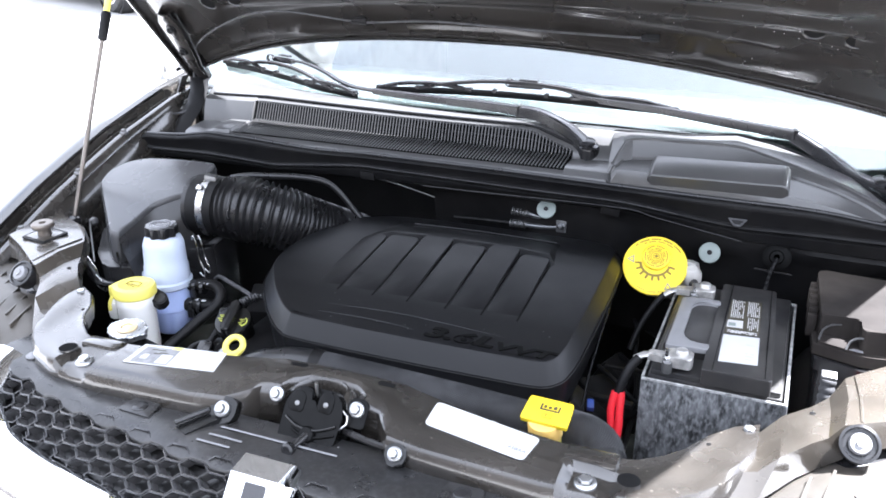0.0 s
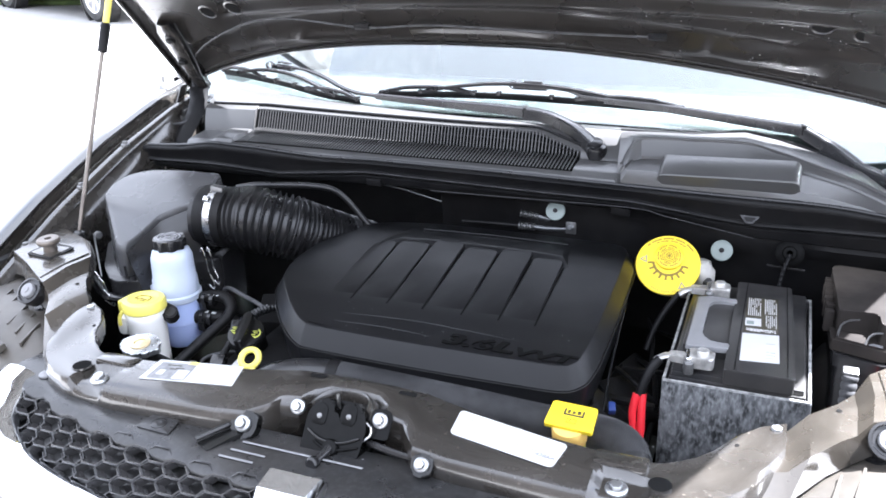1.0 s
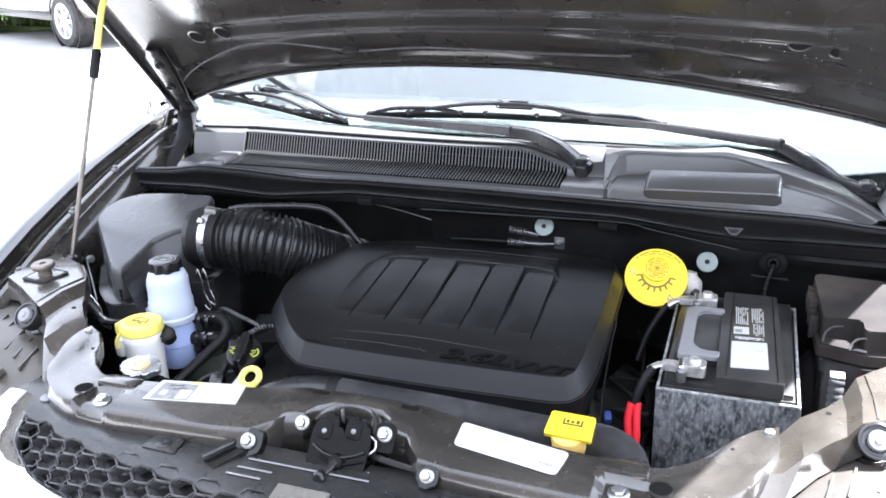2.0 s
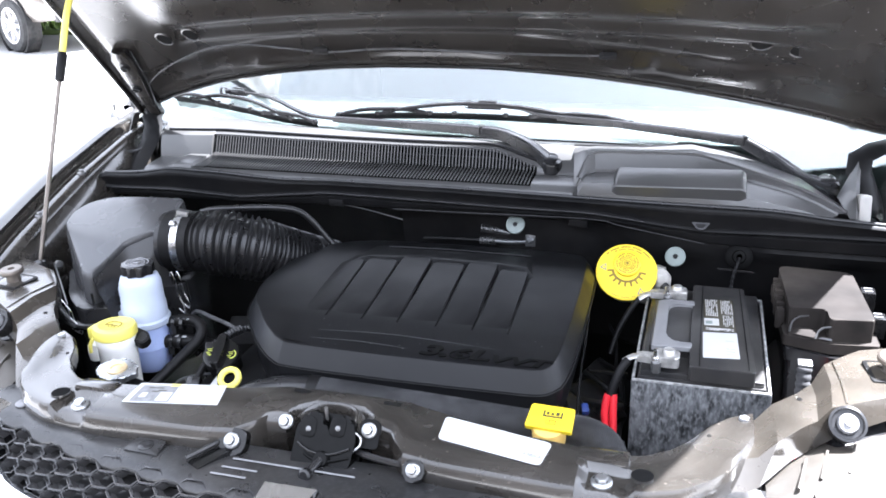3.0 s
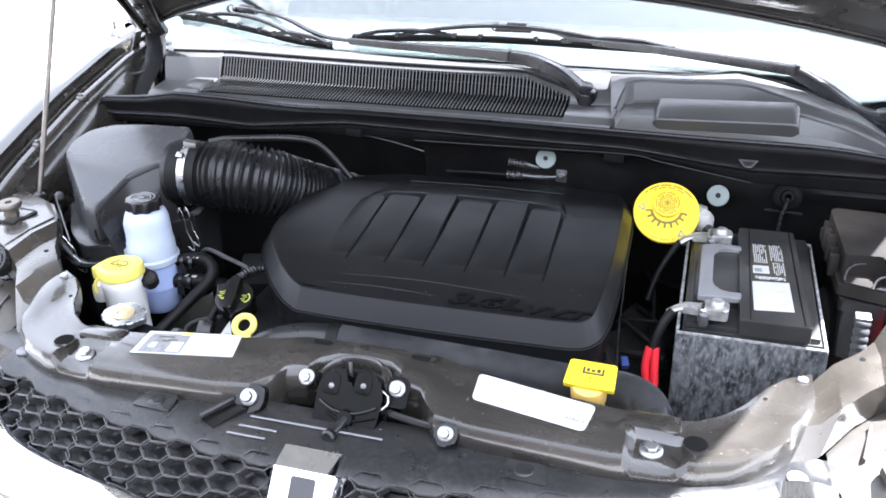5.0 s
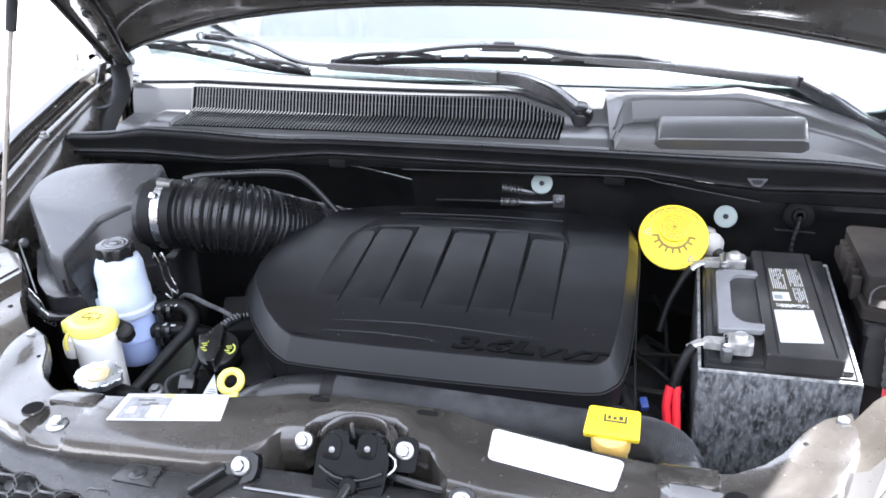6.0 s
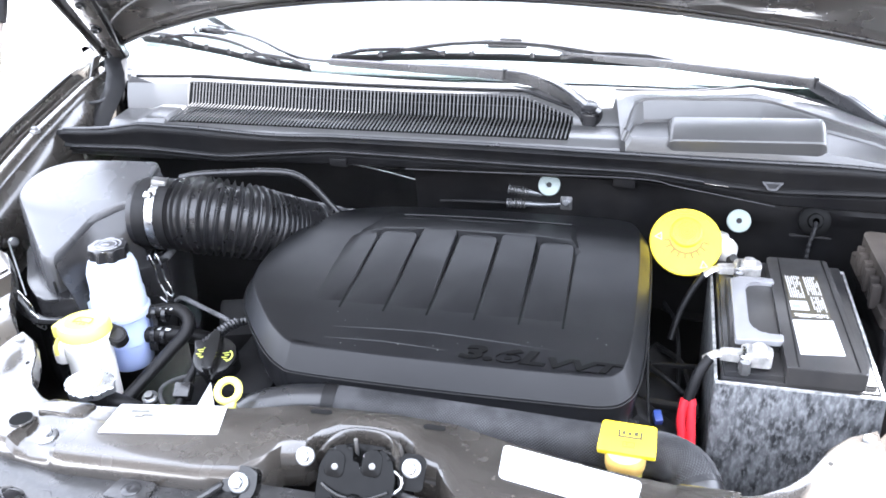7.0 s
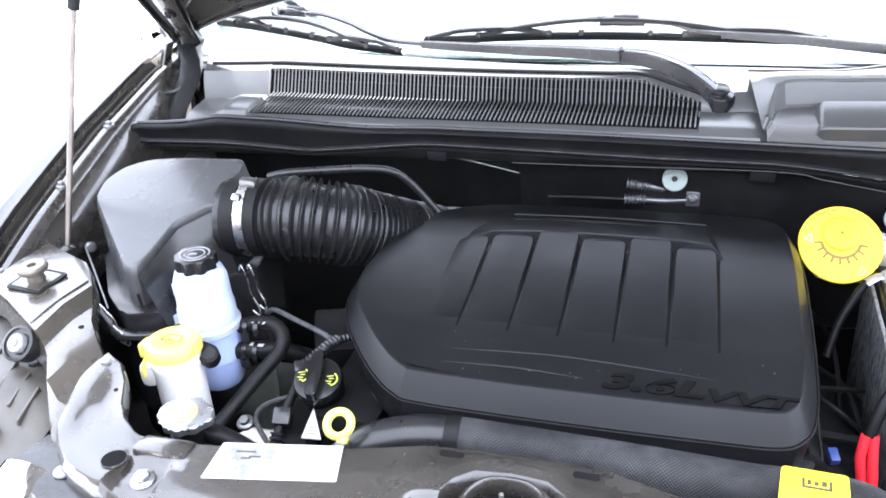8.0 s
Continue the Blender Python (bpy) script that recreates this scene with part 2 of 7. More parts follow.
def rounded(pts, r, n=5):
    """An outline with its corners rounded; r is one radius or one a corner."""
    out = []
    for i, p in enumerate(pts):
        p, a, b = Vector(p), Vector(pts[i - 1]), Vector(pts[(i + 1) % len(pts)])
        k = r[i] if isinstance(r, (list, tuple)) else r
        u, v = (a - p), (b - p)
        k = min(k, u.length * 0.48, v.length * 0.48)
        u, v = p + u.normalized() * k, p + v.normalized() * k
        for j in range(n + 1):
            t = j / n
            q = u * (1 - t) ** 2 + p * (2 * t * (1 - t)) + v * t * t
            out.append((q.x, q.y))
    return out


def circle(r, n=24, sx=1.0, sy=1.0):
    return [(r * sx * math.cos(2 * math.pi * i / n), r * sy * math.sin(2 * math.pi * i / n)) for i in range(n)]


def facing(at, normal, spin=0.0):
    """The pose whose z looks along normal, and whose x lies level."""
    z = Vector(normal).normalized()
    x = Vector((0, 1, 0)).cross(z) if abs(z.y) < 0.95 else Vector((1, 0, 0)).cross(z).cross(z) * -1
    if x.length < 1e-6:
        x = Vector((1, 0, 0))
    x = (Vector((1, 0, 0)) - z * z.x).normalized() if abs(z.x) < 0.9 else x.normalized()
    y = z.cross(x)
    m = Matrix((x, y, z)).transposed().to_4x4()
    return Matrix.Translation(at) @ m @ pose(0, 0, 0, 0, 0, spin)


def lathe(profile, m, n=28, bm=None):
    """A turned shape: (radius, height) from below upwards."""
    bm = bm or bmesh.new()
    rings = []
    for r, z in profile:
        if r < 1e-5:
            rings.append([bm.verts.new(m @ Vector((0, 0, z)))])
        else:
            rings.append([bm.verts.new(m @ Vector((r * math.cos(2 * math.pi * i / n), r * math.sin(2 * math.pi * i / n), z))) for i in range(n)])
    for a, b in zip(rings, rings[1:]):
        for i in range(n):
            j = (i + 1) % n
            if len(a) == 1 and len(b) > 1:
                bm.faces.new((a[0], b[i], b[j]))
            elif len(b) == 1 and len(a) > 1:
                bm.faces.new((a[i], a[j], b[0]))
            elif len(a) > 1:
                bm.faces.new((a[i], a[j], b[j], b[i]))
    return bm


def spline(pts, step=0.008):
    """A smooth line through the points (Catmull-Rom)."""
    ps = [Vector(p) for p in pts]
    if len(ps) < 3:
        k = max(2, int((ps[-1] - ps[0]).length / step))
        return [ps[0].lerp(ps[-1], i / k) for i in range(k + 1)]
    out = []
    for i in range(len(ps) - 1):
        p0, p1, p2, p3 = ps[max(i - 1, 0)], ps[i], ps[i + 1], ps[min(i + 2, len(ps) - 1)]
        k = max(2, int((p2 - p1).length / step))
        for j in range(k):
            t = j / k
            out.append(0.5 * ((2 * p1) + (p2 - p0) * t + (2 * p0 - 5 * p1 + 4 * p2 - p3) * t * t + (3 * p1 - p0 - 3 * p2 + p3) * t ** 3))
    return out + [ps[-1]]


def tube(pts, r, n=12, step=0.008, bm=None, flat=1.0, caps=True):
    """A hose or bar along a smooth line. r: a radius, or a function of the share of the way and the distance gone."""
    bm = bm or bmesh.new()
    ps = spline(pts, step)
    total = sum((b - a).length for a, b in zip(ps, ps[1:])) or 1
    rings, gone, up = [], 0.0, None
    for i, p in enumerate(ps):
        d = (ps[min(i + 1, len(ps) - 1)] - ps[max(i - 1, 0)]).normalized()
        if up is None:
            up = Vector((0, 0, 1)) if abs(d.z) < 0.9 else Vector((0, 1, 0))
        up = (up - d * up.dot(d)).normalized()
        side = d.cross(up)
        if i:
            gone += (p - ps[i - 1]).length
        k = r(gone / total, gone) if callable(r) else r
        rings.append([bm.verts.new(p + side * (k * math.cos(2 * math.pi * a / n)) + up * (k * flat * math.sin(2 * math.pi * a / n))) for a in range(n)])
    for a, b in zip(rings, rings[1:]):
        for i in range(n):
            bm.faces.new((a[i], a[(i + 1) % n], b[(i + 1) % n], b[i]))
    if caps:
        bm.faces.new(rings[0][::-1])
        bm.faces.new(rings[-1])
    return bm


def loft(rows, bm=None, thick=0.0, close=False):
    """A sheet through rows of points of equal number; thick gives it a body."""
    bm = bm or bmesh.new()
    vs = [[bm.verts.new(p) for p in row] for row in rows]
    fs = []
    for a, b in zip(vs, vs[1:]):
        k = len(a)
        for i in range(k if close else k - 1):
            fs.append(bm.faces.new((a[i], a[(i + 1) % k], b[(i + 1) % k], b[i])))
    if thick:
        bmesh.ops.recalc_face_normals(bm, faces=fs)
        bmesh.ops.solidify(bm, geom=fs, thickness=thick)
    return bm


def interp(x, table):
    """Straight-line interpolation in a table of (x, y)."""
    return float(np.interp(x, [a for a, _ in table], [b for _, b in table]))


def bolt(name, at, normal, parent, r=0.0125, washer=M_ZINC, head=M_ZINC, label="zinc-plated flange bolt"):
    """A hexagon bolt with its flange, seated on a surface."""
    m = facing(at, normal, 12)
    bm = lathe([(0, -0.003), (r, -0.003), (r, 0.0012), (r * 0.9, 0.0022), (r * 0.62, 0.003), (r * 0.62, 0.0025)], m, 24)
    prism(circle(r * 0.62, 6), 0.002, 0.0078, m, 0.0008, bm)
    lathe([(r * 0.32, 0.0079), (r * 0.28, 0.0066), (0, 0.0062)], m, 12, bm)
    return part(name, bm, head, parent, label)


def writing(name, text, size, m, material, parent, depth=0.0006, shear=0.0, wide=1.0, label="", fat=0.0):
    """Raised letters in the built-in font, lying in the plane of m."""
    cu = bpy.data.curves.new(name, "FONT")
    cu.body, cu.size, cu.extrude, cu.shear, cu.align_x, cu.offset = text, size, depth, shear, "CENTER", fat
    cu.align_y = "CENTER"
    tmp = bpy.data.objects.new(name, cu)
    scene.collection.objects.link(tmp)
    me = bpy.data.meshes.new_from_object(tmp.evaluated_get(bpy.context.evaluated_depsgraph_get()))
    bpy.data.objects.remove(tmp)
    me.transform(m @ Matrix.Diagonal((wide, 1, 1, 1)))
    me.materials.clear()
    me.materials.append(material)
    ob = new(name, me)
    ob.parent = parent
    if parent.type == "EMPTY":
        ob.matrix_parent_inverse = Matrix.Translation(parent.location).inverted()
    return tagged(ob, label)


def bars(m, w, h, rows, rng, bm=None, z=0.0004, fill=0.6, word=(0.004, 0.016)):
    """Lines of unreadable small print as plain bars inside a w by h field."""
    bm = bm or bmesh.new()
    for i in range(rows):
        y = h / 2 - (i + 0.5) * h / rows
        x = -w / 2
        while x < w / 2 - 0.002:
            k = min(rng.uniform(*word), w / 2 - x)
            if rng.random() < 0.88:
                prism([(x, y - h / rows * fill / 2), (x + k, y - h / rows * fill / 2), (x + k, y + h / rows * fill / 2), (x, y + h / rows * fill / 2)], 0, z, m, 0, bm)
            x += k + min(0.0018, word[0] * 0.45)
    return bm

# ---- ground and distance ----
bm = bmesh.new()
R = 600
bmesh.ops.create_grid(bm, x_segments=24, y_segments=24, size=R)
setting("ground", bm, M_CONCRETE, "bright sunlit concrete paving of the car lot", "ground")
bm = box((-11.06, 13.0, 0.04), (16, 4.2, 0.08), (0, 0, 10), 0.03)
setting("grass_verge", bm, M_SOIL, "grassy verge along the edge of the lot", "verge")
rg = random.Random(4)
bm = bmesh.new()
vm = pose(-11.06, 13.0, 0.08, 0, 0, 10)
for i in range(9000):
    p = vm @ Vector((rg.uniform(-7.9, 7.9), rg.uniform(-2.05, 2.05), 0))
    a, h = rg.uniform(0, 6.3), rg.uniform(0.10, 0.42)
    d, k = Vector((math.cos(a), math.sin(a), 0)), Vector((rg.uniform(-0.1, 0.1), rg.uniform(-0.1, 0.1), h))
    bm.faces.new([bm.verts.new(q) for q in (p - d * 0.02, p + d * 0.02, p + k)])
tagged(new("grass", mesh_of("grass", bm, M_GRASS)), "fresh green grass on the verge", "grass", kind="stuff")


# plain unseen wall behind the viewer, added to dim light from the front
M_WALL = mat("dimming_wall_dark", (0.060, 0.054, 0.050), 0.8, var=0.25, scale=1.2, bump=0.4, grain=40)
setting("dimming_wall", box((0, -7.5, 1.6), (44, 0.4, 3.2), bev=0.03), M_WALL, "unseen dark wall added to dim light from the front", "wall")

# ---- the van's fixed structure ----
def mirror_x(pts, s):
    return [(s * x, y, z) for x, y, z in pts]


# fenders: inner gutter rail, rounded top, outer skin falling away
def fender_top(y):
    return interp(y, [(-0.10, 0.80), (0.05, 0.90), (0.2, 0.972), (0.4, 1.048), (0.6, 1.108), (0.8, 1.150), (1.0, 1.175), (1.4, 1.20)])


def fender_side(y):
    return interp(y, [(-0.10, 0.70), (0.05, 0.765), (0.2, 0.80), (0.5, 0.828), (0.8, 0.850), (1.4, 0.885)])


for s, side in ((-1, "passenger"), (1, "driver")):
    f = thing("front_fender", (s * 0.85, 0.5, 0.4), "glossy black front fender, %s side of the van" % side, "fender", "front fenders")
    rows = []
    for i in range(27):
        y = -0.02 + i * 0.052
        x, z = fender_side(y), fender_top(y)
        prof = [(x - 0.006, z - 0.020), (x - 0.004, z - 0.004), (x + 0.004, z + 0.001), (x + 0.03, z - 0.002), (x + 0.07, z - 0.022), (x + 0.105, z - 0.07), (x + 0.125, z - 0.16),
                (x + 0.135, z - 0.30), (x + 0.135, z - 0.48)]
        rows.append([(s * a, y, b) for a, b in prof])
    part("outer_skin", loft(rows, thick=0.0015), M_BODY, f)
    rows = []
    for i in range(24):
        y = 0.16 + i * 0.032
        x, z = fender_side(y), fender_top(y)
        prof = [(x - 0.0075, z - 0.010), (x - 0.009, z - 0.028), (x - 0.015, z - 0.029), (x - 0.017, z - 0.023), (x - 0.021, z - 0.023), (x - 0.023, z - 0.030), (x - 0.032, z - 0.030), (x - 0.034, z - 0.020), (x - 0.040, z - 0.019), (x - 0.046, z - 0.022), (x - 0.052, z - 0.034)]
        rows.append([(s * a, y, b) for a, b in prof])
    part("gutter_rail", loft(rows, thick=0.0012), M_FRAME, f, "dusty inner rail of the fender")
    rows = []
    for i in range(24):
        y = 0.16 + i * 0.032
        x, z = fender_side(y), fender_top(y)
        rows.append([(s * a, y, b) for a, b in ((x - 0.050, z - 0.036), (x - 0.062, z - 0.050), (x - 0.075, z - 0.075), (x - 0.078, z - 0.16))])
    # The driver-side apron takes the paler steel to stand in for sunlight.
    part("inner_apron", loft(rows, thick=0.0012), M_DUSTY_LIT if s > 0 else M_FRAME, f, "dusty black inner apron, driver side paler for sunlight")
    for y, z in ((0.443, 0.964), (0.415, 0.934)) if s < 0 else ():
        part("push_pin", lathe([(0.004, -0.012), (0.0085, -0.001), (0.0085, 0.003), (0.006, 0.0055), (0, 0.006)], facing((s * 0.738, y, z), (-s, -0.6, 0.3)), 16), M_DULL, f, "round push pin in the apron")
    for y in (0.30, 0.47, 0.62):
        bolt("rail_bolt", (s * (fender_side(y) - 0.041), y, fender_top(y) - 0.0185), (0, 0, 1), f, 0.009, head=M_DULL, label="painted rail bolt")

# engine bay tub: firewall, side walls, front wall, floor
bay = [("bay_wall_firewall", (0, 0.905, 0.795), (1.58, 0.03, 0.69)), ("bay_wall_passenger", (-0.80, 0.51, 0.70), (0.03, 0.80, 0.56)),
       ("bay_wall_driver", (0.80, 0.51, 0.70), (0.03, 0.80, 0.56)), ("bay_wall_front", (0, 0.02, 0.68), (1.1, 0.02, 0.48)), ("bay_floor", (0, 0.46, 0.42), (1.62, 0.96, 0.04))]
for nm, c, s in bay:
    setting(nm, box(c, s, bev=0.006), M_RUBBER if nm == "bay_wall_firewall" else M_DARK, "dark grimy sheet metal of the engine bay", "engine bay")
for s in (-1, 1):
    bm = lathe([(0.115, -0.30), (0.112, -0.02), (0.10, 0.0), (0.07, 0.012), (0.03, 0.012), (0.03, 0.022), (0, 0.022)], pose(s * 0.665, 0.56, 0.90 if s < 0 else 0.875), 32)
    setting("strut_tower", bm, M_DARK, "black strut tower in the corner of the engine bay", "strut tower")

# ---- windshield, its surround and dashboard ----
def shield(x, d):
    """A point of the windshield: d metres up from its lower edge."""
    y0, z0 = 0.815 + 0.30 * x * x, 1.158 + 0.055 * x * x
    a = radians(28)
    return (x * (1 - 0.10 * d), y0 + d * math.cos(a), z0 + d * math.sin(a) - 0.04 * d * d)


def base_d(x):
    """How far the glass reaches below its bowed reference line."""
    return -0.105 * (x / 0.7) ** 2 - 1.35 * max(0.0, x - 0.38) ** 2


w = thing("windshield", (0, 1.0, 1.15), "raked laminated windshield reflecting the bright sky", "windshield")
xs = [-0.90 + 1.80 * i / 44 for i in range(45)]
glass = part("glass_pane", loft([[shield(x, base_d(x) + (0.75 - base_d(x)) * k / 14) for x in xs] for k in range(15)], thick=0.005), M_GLASS, w)
glass.visible_shadow = False
bm = loft([[tuple(Vector(shield(x, base_d(x) + d)) + Vector((0, 0.003, -0.008))) for x in xs if x < 0.37] for d in (-0.01, 0.0, 0.008)], thick=0.002)
part("ceramic_band", bm, M_RUBBER, w, "black printed band along the glass edge")
for s in (-1, 1):
    rows = []
    for k in range(13):
        p = Vector(shield(s * 0.90, -0.10 + 0.85 * k / 12))
        rows.append([tuple(p + Vector((s * a, b, c))) for a, b, c in ((-0.006, 0, 0.004), (0.012, 0.0, 0.010), (0.04, 0.02, 0.0), (0.055, 0.05, -0.05))])
    p = thing("windshield_pillar", (s * 0.92, 1.1, 1.15), "black painted windshield pillar", "pillar", "windshield pillars")
    part("pillar_skin", loft(rows, thick=0.002), M_BODY, p)
bm = loft([[(x, y, z) for x in (-0.86, -0.4, 0, 0.4, 0.86)] for y, z in ((0.90, 1.10), (1.05, 1.115), (1.35, 1.12), (1.50, 1.06), (1.52, 0.8))], thick=0.01)
d = thing("dashboard", (0, 1.2, 0.8), "dark vinyl dashboard top behind the windshield", "dashboard")
part("dashboard_top", bm, M_DASH, d)
for nm, c_, s_ in (("cabin_wall_rear", (0, 2.6, 1.05), (1.74, 0.04, 1.3)), ("cabin_wall_passenger", (-0.885, 1.90, 1.05), (0.03, 1.44, 1.3)), ("cabin_wall_driver", (0.885, 1.90, 1.05), (0.03, 1.44, 1.3)),
                   ("cabin_side_passenger", (-0.875, 1.07, 0.86), (0.05, 0.24, 0.66)), ("cabin_side_driver", (0.875, 1.07, 0.86), (0.05, 0.24, 0.66)), ("cabin_roof", (0, 2.03, 1.60), (1.74, 1.2, 0.03)), ("cabin_floor", (0, 1.85, 0.55), (1.74, 1.5, 0.04))):
    setting(nm, box(c_, s_, bev=0.01), M_DASH, "dim cabin shell behind the windshield", "cabin")

# ---- hood, propped open ----
HS, HC = math.sin(radians(45)), math.cos(radians(45))


def hood(x, s, up=0.0):
    """A point of the open hood: s metres forward of the hinge line, up above its inner face."""
    return (0.975 * x + 0.010, 0.862 - 0.975 * s * HC + up * HS, 1.185 + 0.975 * s * HS + up * HC)


def hood_rear(x):
    """Where the rear edge lies along the hood, by x."""
    return interp(x, [(-0.845, -0.022), (-0.80, 0.0), (-0.72, 0.048), (-0.56, 0.112), (-0.41, 0.150), (-0.28, 0.168), (-0.16, 0.176), (0.0, 0.177), (0.06, 0.174), (0.17, 0.162), (0.27, 0.146),
                      (0.37, 0.124), (0.47, 0.098), (0.56, 0.070), (0.64, 0.043), (0.73, 0.004), (0.80, -0.020), (0.845, -0.028)])


h = thing("hood", (0, 0.9, 1.17), "black hood propped open, its dusty inner side showing", "hood")
xs = [-0.845 + 1.69 * i / 104 for i in range(105)]
# Lengthened out of view so that the shadow covers the grille shield.
FRONT = 1.10


def skin(x, k, up):
    r = hood_rear(x)
    side = interp(k, [(0, 0), (0.25, 0.02), (0.6, 0.04), (0.9, 0.055), (1, 0.08)])
    return hood(x * (1 - side), r + (FRONT - 0.12 * x * x - r) * k, up)


# The rear overhang is out of sight, added to shade the cowl slats.
part("outer_skin", loft([[skin(x, k * (max(0.0, 1 - (x / 0.52) ** 2) if k < 0 else 1), 0.045 - 0.10 * (abs(x) / 0.845) ** 6 * 0.45) for x in xs] for k in (-0.058, -0.025, 0.03, 0.1, 0.25, 0.45, 0.65, 0.85, 1)], thick=0.0012), M_BODY, h)


def ramp(v, a, w_):
    """A smooth step of width w_ round a."""
    t = min(1.0, max(0.0, (v - a) / w_ + 0.5))
    return t * t * (3 - 2 * t)


def inner_up(x, k):
    """The pressed relief of the inner panel."""
    s = hood_rear(x) + (FRONT - hood_rear(x)) * k
    up = 0.002 + 0.0025 * ramp(k, 0.03, 0.012) * ramp(-k, -0.10, 0.015)
    bow = 0.345 - 0.10 * (x - 0.02) ** 2                # the deep bead across the panel, bowed as the rear edge is
    up += 0.009 * ramp(s, bow - 0.135, 0.022) * ramp(-s, -bow + 0.062, 0.022) * ramp(-abs(x), -0.60, 0.05)
    up -= 0.022 * ramp(s, bow, 0.050) * ramp(-abs(x), -0.60, 0.14)
    up += 0.014 * ramp(s, bow + 0.10, 0.08) * ramp(-abs(x), -0.57, 0.14)
    if abs(x) > 0.80:
        up += 0.006
    for bx_, bs_, w_ in ((-0.525, 0.178, 0.035), (-0.446, 0.181, 0.035), (-0.26, 0.212, 0.07), (0.06, 0.205, 0.05), (0.306, 0.185, 0.05), (0.413, 0.168, 0.035), (0.490, 0.158, 0.035)):      # soft pressed dimples
        up -= 0.0075 * math.exp(-((x - bx_) / w_) ** 2 - ((s - bs_) / 0.014) ** 2)
    return up


ks = [0, 0.012, 0.02, 0.025, 0.03, 0.035, 0.04, 0.06, 0.08, 0.09, 0.095, 0.1, 0.105, 0.11, 0.12] + [0.13 + 0.006 * i for i in range(60)] + [0.49 + 0.51 * i / 34 for i in range(1, 35)]
part("inner_panel", loft([[skin(x, k, inner_up(x, k)) for x in xs] for k in ks], thick=0.0012), M_UNDER, h, "dusty black pressed-steel inner panel")
for x, s in ((-0.626, 0.252), (-0.557, 0.267), (0.517, 0.246), (0.580, 0.228)):
    p = hood(x, s, inner_up(x, (s - hood_rear(x)) / (FRONT - hood_rear(x))) - 0.0018)
    m = facing(p, (0, -HS, -HC))
    bm = lathe([(0.0165, -0.004), (0.0195, 0.0005), (0.0165, 0.0022), (0.0150, 0.0002), (0.0150, -0.001)], m, 24)
    rim = part("access_hole", bm, M_UNDER, h)
    part("hole_shade", prism(circle(0.0152, 20), -0.0012, 0.0002, m), M_HOLE, rim)
for s in (-1, 1):                                    # folded side hems
    bm = tube([skin(s * 0.842, k, -0.002) for k in (0.0, 0.1, 0.25, 0.5, 0.75, 1)], 0.006, 8, 0.02)
    part("side_hem", bm, M_BODY, h)
part("rear_hem", tube([skin(x, 0.004, -0.001) for x in xs[1:-1:6]], 0.0045, 8, 0.02), M_BODY, h)
part("sealer_bead", tube([skin(x, 0.016, -0.001) for x in xs[2:-2:6]], 0.0022, 6, 0.02), M_UNDER, h)
part("seam_line", tube([hood(x, s, inner_up(x, (s - hood_rear(x)) / (FRONT - hood_rear(x))) - 0.0004) for x, s in ((-0.02, 0.281), (0.21, 0.275), (0.28, 0.275), (0.38, 0.256), (0.47, 0.232), (0.61, 0.184))], 0.0012, 5, 0.02), M_UNDER, h)
rg = random.Random(8)
bm = bmesh.new()
for i in range(60):
    x, s = rg.uniform(0.18, 0.70), rg.uniform(0.15, 0.34)
    if i < 26:                                         # a row along the seam, the rest scattered
        x = 0.24 + 0.37 * (i + rg.random()) / 26
        s = interp(x, [(0.24, 0.279), (0.40, 0.262), (0.61, 0.186)]) + rg.uniform(-0.004, 0.006)
    lathe([(0, 0.0009), (0.0008, 0.0006), (0.0011, 0)], facing(hood(x, s, inner_up(x, (s - hood_rear(x)) / (FRONT - hood_rear(x))) - 0.0012), (0, -HS, -HC)), 6, bm)
tagged(part("water_drops", bm, M_HANDLE, h, "small dried water drops"), kind="stuff")
t = thing("washer_hose", hood(-0.8, 0.05, 0), "thin washer hose clipped along the hood's inner side", "hose")
part("thin_hose", tube([hood(-0.815, 0.02, -0.008), hood(-0.79, 0.06, -0.007), hood(-0.71, 0.135, -0.006), hood(-0.62, 0.192, -0.006), hood(-0.53, 0.233, -0.006), hood(-0.45, 0.246, -0.006), hood(-0.37, 0.236, -0.005), hood(-0.30, 0.225, -0.005), hood(-0.25, 0.226, -0.005),
                        hood(-0.13, 0.238, -0.005), hood(0.08, 0.228, -0.005), hood(0.262, 0.224, -0.005)], 0.0020, 8, 0.01), M_TAPE, t)
for x, s in ((-0.29, 0.227), (0.262, 0.224)):
    part("hose_clip", box(hood(x, s, -0.004), (0.030, 0.010, 0.010), (45, 0, 0), 0.002), M_PLASTIC, t)

